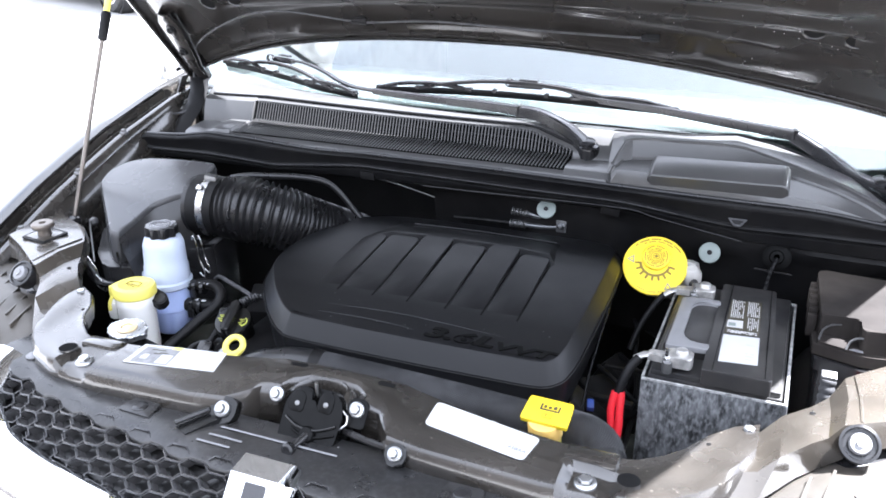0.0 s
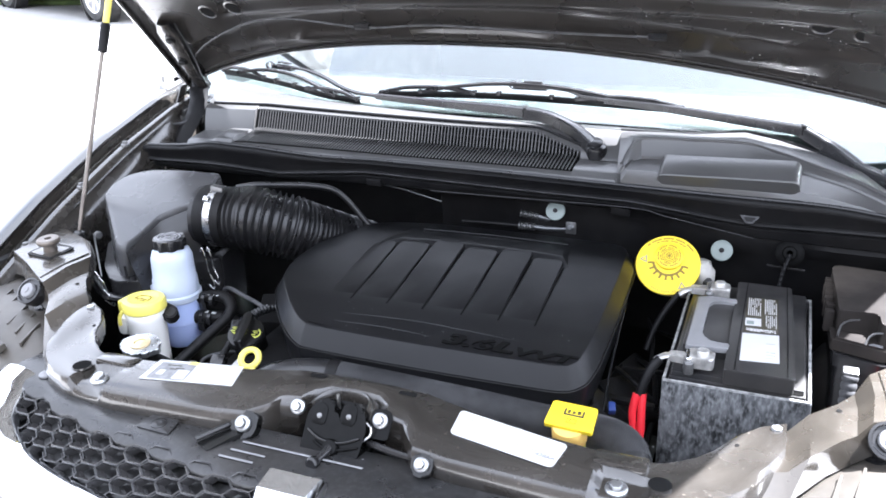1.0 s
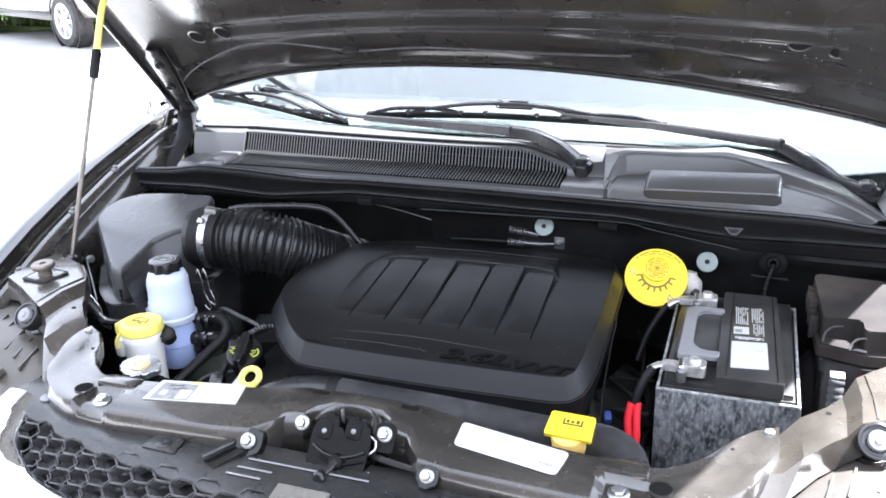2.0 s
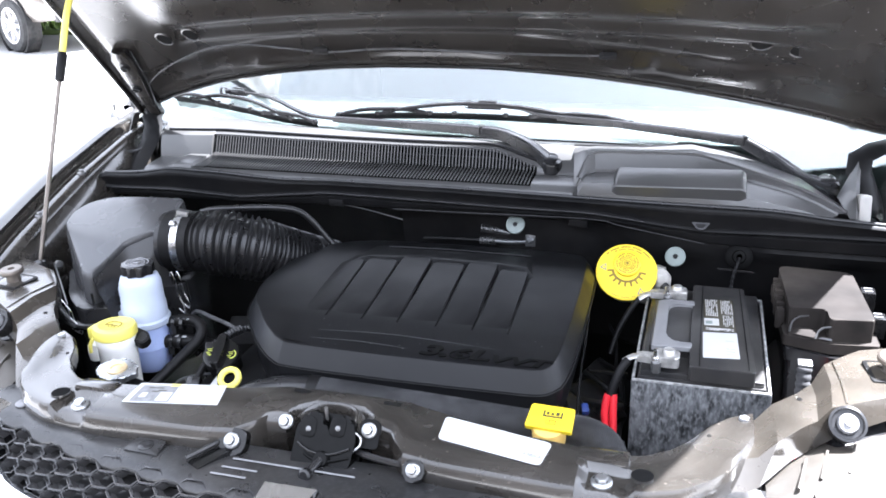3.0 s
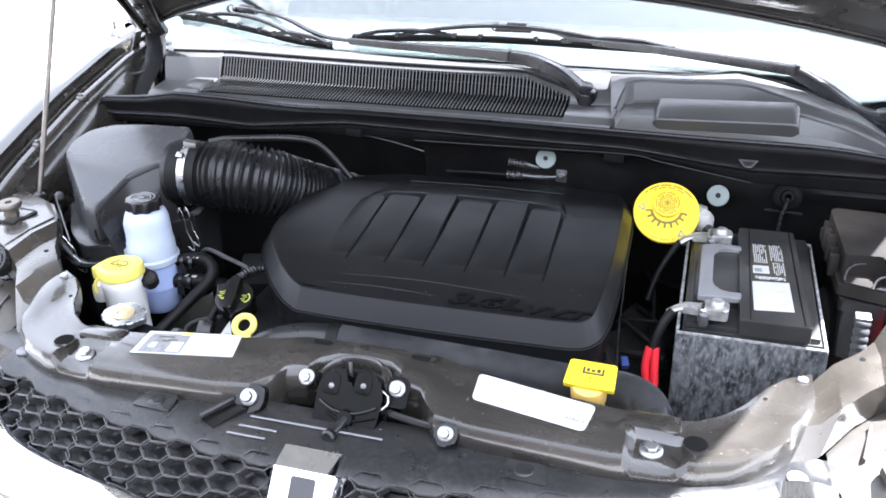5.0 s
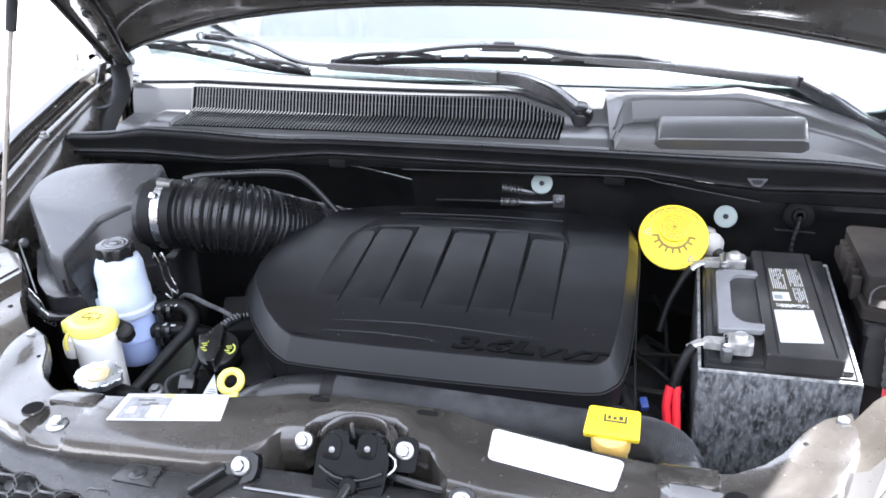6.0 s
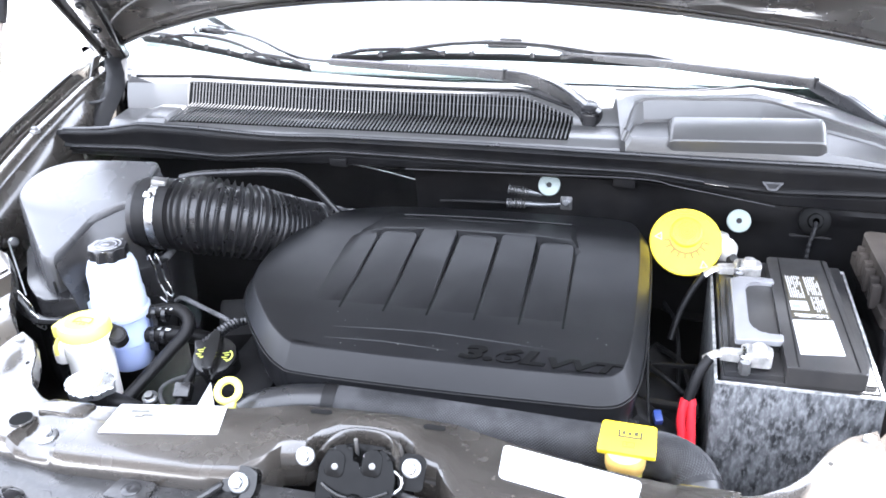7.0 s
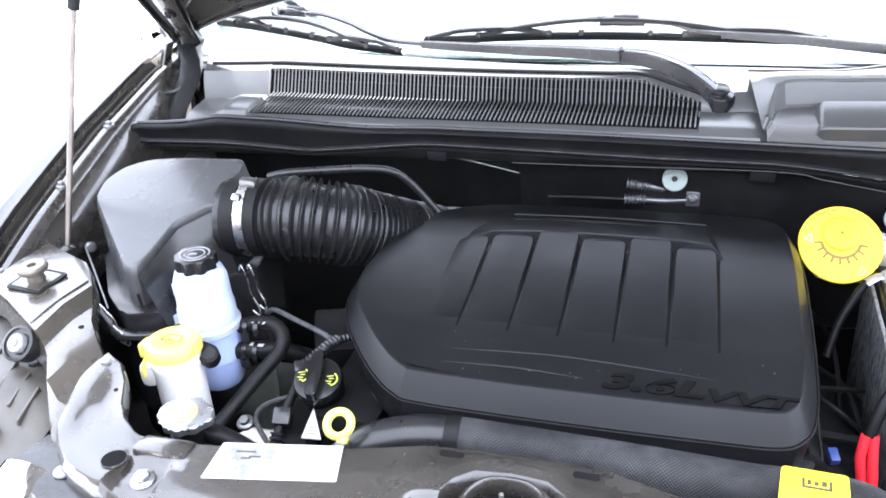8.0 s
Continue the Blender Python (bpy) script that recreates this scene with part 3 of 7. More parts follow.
# hinges
M_HINGE = mat("black_stamped_steel", (0.006, 0.006, 0.006), 0.20, var=0.3, scale=40, bump=0.1, spec=0.4)
for s in (-1, 1):
    def at(pts):
        return [(s * x, y, z) for x, y, z in pts]

    g = part("hinge_plate", loft([at([(0.852, 0.80, 1.05), (0.845, 0.82, 1.086), (0.840, 0.84, 1.118), (0.834, 0.862, 1.165)]), at([(0.838, 0.788, 1.05), (0.831, 0.808, 1.090), (0.827, 0.830, 1.122), (0.822, 0.856, 1.170)])], thick=0.004), M_HINGE, h, "black stamped-steel hinge")
    part("hinge_flange", loft([at([(0.838, 0.788, 1.05), (0.831, 0.808, 1.090), (0.827, 0.830, 1.122), (0.822, 0.856, 1.170)]), at([(0.836, 0.810, 1.05), (0.829, 0.830, 1.090), (0.825, 0.852, 1.122), (0.820, 0.876, 1.170)])], thick=0.003), M_FRAME, g, "painted hinge flange")
    part("lower_arm", loft([at([(0.815, 0.855, 1.045), (0.814, 0.866, 1.100), (0.812, 0.878, 1.145), (0.812, 0.890, 1.190)]), at([(0.776, 0.850, 1.045), (0.776, 0.860, 1.100), (0.780, 0.872, 1.145), (0.786, 0.884, 1.190)])], thick=0.005), M_HINGE, g)
    part("inner_arm", tube(at([(0.770, 0.835, 1.060), (0.768, 0.845, 1.10), (0.774, 0.862, 1.150), (0.786, 0.880, 1.195)]), 0.009, 8, 0.01, flat=0.6), M_HINGE, g)
    for up_, k_, mm, nm in ((0.0, 1.0, M_HINGE, "hood_arm"), (0.003, 0.72, M_UNDER, "arm_face")):
        top = [hood(s * x_, a, -0.010 - up_) for x_, a in ((0.797, -0.02), (0.785, 0.06), (0.770, 0.13), (0.757, 0.19), (0.752, 0.222))]
        rows = [[tuple(Vector(p) + Vector((d, 0, 0)) + Vector((0, -HS, -HC)) * u) for d, u in ((-k, -0.012), (-k, 0.001), (-k + 0.004, 0.003), (k - 0.004, 0.003), (k, 0.001), (k, -0.012))]
                for p, k in zip(top, (0.015 * k_, 0.020 * k_, 0.026 * k_, 0.030 * k_, 0.016 * k_))]
        arm_ = part(nm, loft(rows, thick=0.002), mm, g if nm == "hood_arm" else arm_)
    part("arm_brace", tube([hood(s * 0.722, 0.225, -0.008), hood(s * 0.728, 0.195, -0.010), hood(s * 0.752, 0.095, -0.010), hood(s * 0.775, 0.03, -0.010)], 0.003, 6, 0.02), M_HINGE, g)
    for a, x_ in ((0.178, 0.760), (0.100, 0.778)):
        bolt("hinge_bolt", hood(s * x_, a, -0.0175), (0, -HS, -HC), g, 0.012, washer=M_HINGE, head=M_HINGE, label="black painted hinge bolt")
    bolt("pivot_bolt", (s * 0.819, 0.800, 1.076), (-s, -0.8, 0.3), g, 0.0105, head=M_BRASS, label="brass-toned pivot bolt")
    part("pivot_bush", lathe([(0.008, -0.01), (0.009, 0.0), (0.009, 0.006), (0.004, 0.008), (0, 0.008)], facing((s * 0.792, 0.806, 1.086), (-s, -0.8, 0.4)), 14), M_BRASS, g, "brass-toned bush")
    part("mount_foot", box((s * 0.825, 0.815, 1.048), (0.075, 0.05, 0.014), (0, 0, s * 10), 0.004), M_HINGE, g)
    part("wiring_loop", tube(at([(0.800, 0.875, 1.190), (0.789, 0.86, 1.174), (0.765, 0.83, 1.145), (0.756, 0.80, 1.119), (0.763, 0.78, 1.106), (0.812, 0.77, 1.097), (0.830, 0.72, 1.095), (0.831, 0.68, 1.064), (0.814, 0.63, 1.027), (0.80, 0.60, 0.99)]), 0.0030, 8), M_TAPE, g)
    fo = thing("foam_block", (s * 0.745, 0.80, 1.10), "black foam seal closing the end of the cowl", "foam seal", "foam seals")
    rows = [at([(a - 0.030, y + 0.012, z), (a - 0.012, y - 0.004, z), (a, y, z), (a + 0.006, y + 0.03, z)]) for a, y, z in ((0.772 - (0.034 if s > 0 else -0.012), 0.752, 1.050), (0.768 - (0.034 if s > 0 else -0.012), 0.765, 1.072), (0.760 - (0.034 if s > 0 else -0.012), 0.782, 1.095), (0.750 - (0.034 if s > 0 else -0.012), 0.800, 1.122), (0.752 - (0.034 if s > 0 else -0.012), 0.820, 1.145), (0.768 - (0.02 if s > 0 else -0.008), 0.842, 1.160), (0.786, 0.862, 1.166))]
    part("foam", loft(rows, thick=0.006), M_RUBBER, fo, sharp=60)

# prop rod
M_BRONZE = mat("dulled_steel_rod", (0.16, 0.14, 0.12), 0.38, metal=0.7, var=0.2, scale=50, bump=0.1)
r = thing("hood_prop_rod", (-0.73, 0.385, 0.99), "steel hood prop rod with a black grip and yellow upper end", "prop rod")
d = Vector((0.0, 0.180, 0.41)).normalized()
b0 = Vector((-0.73, 0.388, 0.985))
part("rod", tube([tuple(b0), tuple(b0 + d * 0.36)], 0.0042, 10), M_BRONZE, r)
part("grip", lathe([(0.0045, 0), (0.0088, 0.002), (0.0095, 0.05), (0.0078, 0.055), (0.006, 0.056)], facing(b0 + d * 0.345, d), 16), M_RUBBER, r, "black rubber grip")
part("yellow_sleeve", tube([tuple(b0 + d * 0.398), tuple(b0 + d * 0.47), tuple(b0 + d * 0.50 + Vector((-0.006, 0.012, 0)))], 0.0062, 10), M_YELLOW2, r, "bright yellow sleeve")
part("pivot", lathe([(0.012, -0.02), (0.012, 0.006), (0.006, 0.010), (0, 0.010)], pose(*b0), 16), M_PLASTIC, r)
a = thing("antenna_base", (-0.905, 0.90, 1.12), "short dark antenna base on the fender", "antenna")
part("base", lathe([(0.016, -0.03), (0.014, 0.02), (0.010, 0.03), (0.004, 0.034), (0.004, 0.05), (0, 0.05)], pose(-0.905, 0.90, 1.13), 16), M_DULL, a)

# ---- cowl panel with its air intake ----
def cowl_y(x, y):
    """The cowl bows rearward to its ends."""
    return y + 0.10 * max(0, abs(x) - 0.10) ** 1.6 * interp(y, [(0.68, 0.0), (0.78, 1.0), (0.9, 2.2)])


c = thing("windshield_cowl", (0, 0.76, 1.08), "weathered grey-black plastic cowl panel below the windshield", "cowl")
PIT0, PIT1 = -0.575, 0.165


VENT1 = 0.134                                        # the slats end here, the recess tapers on to PIT1


def cowl_row(x):
    """The cowl's profile from its front lip to the glass."""
    pts = [(0.668, 1.078), (0.672, 1.092), (0.684, 1.097)]
    e = interp(x, [(0.05, 0.0), (PIT1, 0.040), (0.225, 0.036)])
    if PIT0 <= x <= VENT1:
        pts += [(0.688, 1.100), (0.690, 1.086), (0.760, 1.094), (0.770 - e * 0.2, 1.130 - e), (0.762 - e * 0.3, 1.148 - e), (0.770 - e * 0.3, 1.153 - e * 0.9)]
    elif x > VENT1:
        pts += [(0.692, 1.101), (0.700, 1.1045), (0.7485, 1.1055), (0.756 - e * 0.2, 1.131 - e * 0.62), (0.762 - e * 0.3, 1.149 - e), (0.770 - e * 0.3, 1.153 - e * 0.9)]
    else:
        up = interp(x, [(-0.664, 0.0), (-0.640, 0.007), (-0.580, 0.007), (-0.576, 0.0)])
        pts += [(0.690, 1.1015 + up * 0.8), (0.700, 1.1035 + up), (0.7450, 1.1025 + up), (0.750, 1.128), (0.757, 1.147), (0.768, 1.153)]
    drop = interp(abs(x), [(0.55, 0), (0.78, 0.012)])
    row = [Vector((x * interp(y, [(0.668, 0.955), (0.79, 1.0)]) if x < -0.6 else x, cowl_y(x, y), z - drop)) for y, z in pts]
    rear = Vector((x * (1.04 if x < -0.6 else 1.0), interp(x, STRIP_Y), interp(x, STRIP_Z)))     # the broad strip up to the glass
    row += [row[-1].lerp(rear, k) + Vector((0, 0, h_)) for k, h_ in ((0.12, 0.0020), (0.5, 0.0030), (0.85, 0.0022), (1.0, 0.0))] + [rear + Vector((0, 0.005, -0.010))]
    return [tuple(p) for p in row]


STRIP_Y = [(-0.78, 0.934), (-0.745, 0.922), (-0.665, 0.898), (-0.588, 0.880), (-0.48, 0.851), (-0.355, 0.831), (-0.166, 0.806), (0.038, 0.790), (0.12, 0.793), (0.23, 0.808)]
STRIP_Z = [(-0.78, 1.163), (-0.588, 1.161), (-0.355, 1.158), (-0.166, 1.157), (0.038, 1.155), (0.12, 1.153), (0.23, 1.149)]
xs = sorted([-0.720 + 0.936 * i / 40 for i in range(41)] + [PIT0 - 0.0005, PIT0, -0.664, -0.652, -0.640, VENT1, VENT1 + 0.0005, PIT1, 0.226])
part("panel", loft([cowl_row(x) for x in xs], thick=0.002), M_COWL, c, sharp=30)
trim = []
for i in range(36):
    x = -0.70 + 0.0245 * i
    e = interp(x, [(0.05, 0.0), (PIT1, 0.040)])
    trim.append((x, cowl_y(x, 0.7705 - e * 0.3), 1.1550 - e * 0.9 - interp(abs(x), [(0.55, 0), (0.78, 0.012)])))
part("trim_strip", tube(trim, 0.0030, 8, 0.02), M_RUBBER, c, "black rubber trim strip")
part("front_lip", tube([(x * (0.955 if x < -0.6 else 1.0), 0.671, 1.094 - interp(abs(x), [(0.55, 0), (0.78, 0.012)])) for x in xs[::4]], 0.005, 8, 0.02), M_COWL, c)
fin = [[(0.668, 0.772, 1.086), (0.668, 0.760, 1.088), (0.674, 0.725, 1.082), (0.681, 0.690, 1.073)], [(0.688, 0.800, 1.120), (0.686, 0.775, 1.108), (0.686, 0.730, 1.092), (0.687, 0.690, 1.074)],
       [(0.703, 0.822, 1.151), (0.697, 0.780, 1.126), (0.694, 0.740, 1.101), (0.691, 0.689, 1.072)], [(0.709, 0.824, 1.148), (0.703, 0.782, 1.122), (0.700, 0.742, 1.094), (0.697, 0.690, 1.060)]]
part("end_flange", loft(fin, thick=0.002), M_COWL, c, "upright fin at the end of the cowl", sharp=30)
part("end_block", box((0.7065, 0.730, 1.080), (0.020, 0.030, 0.048), (-12, 0, 4), 0.004), M_MURK, c, "pale foam block beside the fin")
# tray over the wiper motor: glass edge, outer shoulder, raised rim, rear wall, floor and front face, station by station
GLASS_EDGE = [(0.196, 0.812, 1.148), (0.206, 0.812, 1.148), (0.222, 0.813, 1.148), (0.245, 0.815, 1.148), (0.325, 0.822, 1.147), (0.412, 0.838, 1.154), (0.470, 0.834, 1.145), (0.540, 0.822, 1.129), (0.608, 0.804, 1.108), (0.655, 0.779, 1.080), (0.690, 0.765, 1.062)]
RIM = [(0.217, 0.669, 1.113), (0.222, 0.680, 1.125), (0.230, 0.722, 1.146), (0.244, 0.745, 1.154), (0.327, 0.757, 1.1545), (0.418, 0.764, 1.154), (0.464, 0.765, 1.144), (0.531, 0.752, 1.128), (0.596, 0.735, 1.112), (0.643, 0.714, 1.097), (0.676, 0.696, 1.083)]
FLOOR = [(0.2235, 0.669, 1.107), (0.2295, 0.676, 1.1175), (0.236, 0.712, 1.121), (0.248, 0.727, 1.122), (0.329, 0.739, 1.124), (0.416, 0.746, 1.126), (0.460, 0.746, 1.121), (0.526, 0.735, 1.114), (0.584, 0.718, 1.104), (0.628, 0.700, 1.092), (0.660, 0.684, 1.080)]
FRONT_EDGE = [(0.2245, 0.668, 1.100), (0.2335, 0.6695, 1.116), (0.242, 0.671, 1.117), (0.252, 0.672, 1.1175), (0.330, 0.673, 1.1175), (0.410, 0.673, 1.116), (0.452, 0.673, 1.111), (0.512, 0.672, 1.104), (0.562, 0.671, 1.097), (0.606, 0.670, 1.089), (0.646, 0.668, 1.078)]


def moved(row, d, dz, by=None):
    """A row of stations shifted towards another row by d metres, and up by dz."""
    out = []
    for p, q in zip(row, by):
        p, q = Vector(p), Vector(q)
        out.append(tuple(p + (q - p).normalized() * d + Vector((0, 0, dz))))
    return out


tray = [moved(GLASS_EDGE, 0.010, -0.008, [(x, y + 1, z) for x, y, z in GLASS_EDGE]), GLASS_EDGE, moved(GLASS_EDGE, 0.012, 0.003, RIM), moved(RIM, 0.016, 0.001, GLASS_EDGE), moved(RIM, 0.0060, -0.0020, GLASS_EDGE), moved(RIM, 0.0025, 0.0010, GLASS_EDGE), RIM,
        moved(RIM, 0.0030, -0.0012, FLOOR), moved(FLOOR, 0.002, 0.003, RIM), FLOOR, FRONT_EDGE, [(x, y - 0.002, z - 0.004) for x, y, z in FRONT_EDGE], [(x, 0.666, min(z - 0.012, 1.092)) for x, y, z in FRONT_EDGE], [(x, 0.668, 1.066) for x, y, z in FRONT_EDGE]]
part("motor_tray", loft(tray, thick=0.002), M_COWL, c, "moulded tray over the wiper motor", sharp=22)
part("glass_edge_strip", tube([(x, y, z + 0.0015) for x, y, z in GLASS_EDGE], 0.0030, 8, 0.02), M_RUBBER, c, "black rubber strip along the glass")
part("rim_lip", tube([tuple(p) for p in RIM[1:]], 0.0026, 8, 0.01), M_COWL, c, "raised lip round the tray")
bx = [[(x, y + d * k, z + lift - e * f) for y, z, k, f in ((0.700, 1.080, 1, 0), (0.6700, 1.084, 1, 0), (0.6590, 1.1085, 1, 1), (0.6598, 1.1108, 1, 1), (0.6620, 1.1122, 1, 1), (0.690, 1.1225, 0.6, 1), (0.7085, 1.1290, 0, 1), (0.7135, 1.1296, 0, 1), (0.7175, 1.125, 0, 1), (0.719, 1.09, 0, 0))]
      for x, d, e, lift in ((0.2845, 0.012, 0.016, 0.008), (0.2865, 0.006, 0.007, 0.008), (0.290, 0.002, 0.002, 0.008), (0.295, 0, 0, 0.008), (0.35, 0, 0, 0.0095), (0.42, 0, 0, 0.0115), (0.500, 0, 0, 0.0135), (0.506, 0.002, 0.002, 0.0135), (0.5100, 0.006, 0.007, 0.0135), (0.512, 0.012, 0.016, 0.0135))]
bm = loft(bx)
for k in (0, len(bx) - 1):
    bm.verts.ensure_lookup_table()
    bm.faces.new([bm.verts[k * 10 + i] for i in range(10)])
part("tray_box", bm, M_COWL, c, "raised box in the tray", sharp=35)
# Near-black sheet close behind the slats, standing in for shade in the intake.
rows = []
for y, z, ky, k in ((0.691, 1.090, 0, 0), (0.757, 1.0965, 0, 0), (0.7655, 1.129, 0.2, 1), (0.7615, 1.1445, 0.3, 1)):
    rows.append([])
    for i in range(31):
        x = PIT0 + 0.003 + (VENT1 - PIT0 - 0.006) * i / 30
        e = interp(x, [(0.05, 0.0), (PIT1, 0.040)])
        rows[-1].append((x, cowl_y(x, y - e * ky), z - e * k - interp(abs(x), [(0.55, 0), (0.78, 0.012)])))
part("intake_shade", loft(rows), M_HOLE, c, "near-black sheet for the shade behind the slats")
# intake slats, one bent bar each, and two cross bars
for i in range(104):
    x = -0.566 + i * 0.00675
    e = interp(x, [(0.05, 0.0), (PIT1, 0.040)])
    prof = [(0.687, 1.1035), (0.7485, 1.1125), (0.762 - e * 0.3, 1.1485 - e)]
    drop = interp(abs(x), [(0.55, 0), (0.78, 0.012)])
    rows = []
    for y, z in prof:
        q = cowl_y(x, y)
        k = 0.009 if z < 1.12 else 0.002
        rows.append([(x - 0.0011, q, z - drop), (x + 0.0011, q, z - drop), (x + 0.0005, q + 0.0016, z - k * 0.2 - drop), (x - 0.0005, q + 0.0016, z - k * 0.2 - drop)])
    bm = loft(rows, close=True)
    bm.faces.new([v for v in bm.verts][:4])
    part("slat", bm, M_SLAT, c)
for y, z in ((0.7575, 1.1310), (0.722, 1.1055)):
    e_ = 1 if z > 1.11 else 0
    part("cross_bar", tube([(x, cowl_y(x, y - e_ * 0.3 * interp(x, [(0.05, 0.0), (PIT1, 0.040)])), z - interp(x, [(0.05, 0.0), (PIT1, 0.040)]) * e_ * (z - 1.1125) / 0.036 - interp(abs(x), [(0.55, 0), (0.78, 0.012)])) for x in [-0.568 + 0.0345 * i for i in range(21)]], 0.0010, 6, 0.02), M_RUBBER, c)
# rubber seal along the front of the cowl, and the panel under it
s = thing("cowl_seal", (0, 0.66, 1.03), "black rubber weatherstrip along the front of the cowl", "seal")


SEAL_TOP = [(-0.79, 1.080), (-0.78, 1.084), (-0.685, 1.089), (-0.65, 1.095), (-0.615, 1.101), (-0.50, 1.099), (-0.42, 1.094), (-0.35, 1.092), (-0.25, 1.095), (0.0, 1.094), (0.18, 1.091), (0.37, 1.088), (0.56, 1.087), (0.60, 1.083), (0.645, 1.078), (0.70, 1.075), (0.78, 1.070)]
SEAL_LOW = [(-0.79, 1.058), (-0.766, 1.053), (-0.62, 1.057), (-0.56, 1.055), (-0.456, 1.050), (-0.37, 1.059), (-0.262, 1.070), (-0.137, 1.068), (0.08, 1.064), (0.24, 1.063), (0.28, 1.060), (0.377, 1.049), (0.452, 1.043), (0.56, 1.046), (0.78, 1.048)]
FLANGE_LOW = [(-0.79, 1.038), (-0.62, 1.038), (-0.456, 1.040), (-0.262, 1.046), (-0.137, 1.047), (0.08, 1.050), (0.24, 1.052), (0.31, 1.042), (0.45, 1.020), (0.56, 1.018), (0.78, 1.018)]
xs2 = [-0.79 + 1.57 * i / 90 for i in range(91)]
rows = []
for x in xs2:
    a, b = interp(x, SEAL_TOP), interp(x, SEAL_LOW)
    b += 0.002
    rows.append([(x, 0.684, a - 0.010), (x, 0.674, a - 0.001), (x, 0.665, a + 0.0005), (x, 0.659, a - 0.0015), (x, 0.6555, a - 0.006), (x, 0.6570, (a * 2 + b) / 3), (x, 0.6605, (a + b * 2) / 3), (x, 0.6610, b + 0.004), (x, 0.656, b + 0.001), (x, 0.6555, b - 0.001), (x, 0.664, b - 0.004)])
part("weatherstrip", loft(rows, thick=0.002), M_RUBBER, s, sharp=60)
part("lip_bead", tube([(x, 0.664, interp(x, SEAL_TOP) + 0.001) for x in xs2[1:-1:3]], 0.0032, 8, 0.02), M_HOSE, s, "rounded upper bead of the seal")
rows = []
for x in xs2:
    b, f_ = interp(x, SEAL_LOW) - 0.003, interp(x, FLANGE_LOW)
    rows.append([(x, 0.665, b), (x, 0.661, b - 0.004), (x, 0.662, (b + f_) / 2), (x, 0.664, f_ + 0.002), (x, 0.667, f_), (x, 0.685, f_ - 0.002)])
part("lower_flange", loft(rows, thick=0.0015), M_RUBBER, s)
part("edge_line", tube([(x, 0.6552, interp(x, SEAL_LOW) + 0.003) for x in xs2[2:68:3]], 0.0007, 6, 0.02), M_TAPE, s, "thin paler line along the seal's lower edge")
part("foil_edge", tube([(-0.46, 0.700, 1.040), (-0.36, 0.705, 1.042), (-0.30, 0.712, 1.036), (-0.22, 0.724, 1.022), (-0.136, 0.737, 0.999)], 0.0011, 6), M_DULL, s, "thin bare metal edge")
part("foil_edge", tube([(-0.128, 0.661, 1.047), (-0.02, 0.661, 1.0485), (0.24, 0.661, 1.0525), (0.31, 0.661, 1.0425), (0.45, 0.661, 1.0205)], 0.0007, 6), M_HOSE, s, "thin raised edge")
part("flange_patch", box((-0.245, 0.6605, 1.052), (0.030, 0.004, 0.014), (0, 0, 0), 0.0015), M_RUBBER, s)
part("flange_patch", box((0.225, 0.6815, 1.036), (0.034, 0.004, 0.014), (0, 4, 0), 0.0015), M_RUBBER, s)
clipm = facing((0.441, 0.646, 1.058), (0, -0.8, 0.5))
part("drain_clip", prism(rounded([(-0.005, -0.007), (0.006, -0.007), (0.016, 0.006), (-0.016, 0.006)], 0.002), 0, 0.0025, clipm, 0.001), M_TAPE, s)
part("clip_slot", prism(rounded([(-0.004, -0.004), (0.004, -0.004), (0.010, 0.003), (-0.010, 0.003)], 0.0015), 0.0024, 0.0030, clipm), M_RUBBER, s)
rows = []
for i in range(27):
    x = -0.132 + i * 0.0355
    dip = 0.004 * math.sin(i * 1.7) + 0.003 * math.sin(i * 0.6)
    top_ = interp(x, FLANGE_LOW) - 0.004
    y0 = interp(x, [(-0.13, 0.735), (0.08, 0.712), (0.40, 0.692), (0.80, 0.690)])
    rows.append([(x, 0.684, top_), (x, y0 - 0.010, top_ - 0.008), (x, y0 - 0.004, 1.010 - 0.02 * (x > 0.3)), (x, y0 + dip, 0.985), (x, y0 + 0.004 + dip, 0.95), (x, y0 + 0.012, 0.90), (x, y0 + 0.02, 0.80)])
setting("firewall_pad", loft(rows, thick=0.006), M_RUBBER, "black moulded insulation pad on the firewall", "insulation pad")

# ---- wipers ----
def channel(pts, sizes, material, name, parent, step=0.012, label=""):
    """A bar of rounded box section along a smooth line; sizes: (width, height) at the two ends."""
    ps = spline(pts, step)
    rows = []
    for i, p in enumerate(ps):
        d = (ps[min(i + 1, len(ps) - 1)] - ps[max(i - 1, 0)]).normalized()
        side = d.cross(Vector((0, 0, 1))).normalized()
        up = side.cross(d)
        k = i / (len(ps) - 1)
        w_, h_ = (a + (b - a) * k for a, b in zip(*sizes))
        rows.append([tuple(p + side * (w_ / 2 * a) + up * (h_ * b)) for a, b in ((-1, -0.85), (-1, 0.05), (-0.78, 0.20), (-0.35, 0.27), (0.35, 0.27), (0.78, 0.20), (1, 0.05), (1, -0.85))])
    bm_ = loft(rows, close=True)
    bm_.verts.ensure_lookup_table()
    for k in (0, len(rows) - 1):
        bm_.faces.new([bm_.verts[k * 8 + i] for i in range(8)])
    return part(name, bm_, material, parent, label, sharp=32)


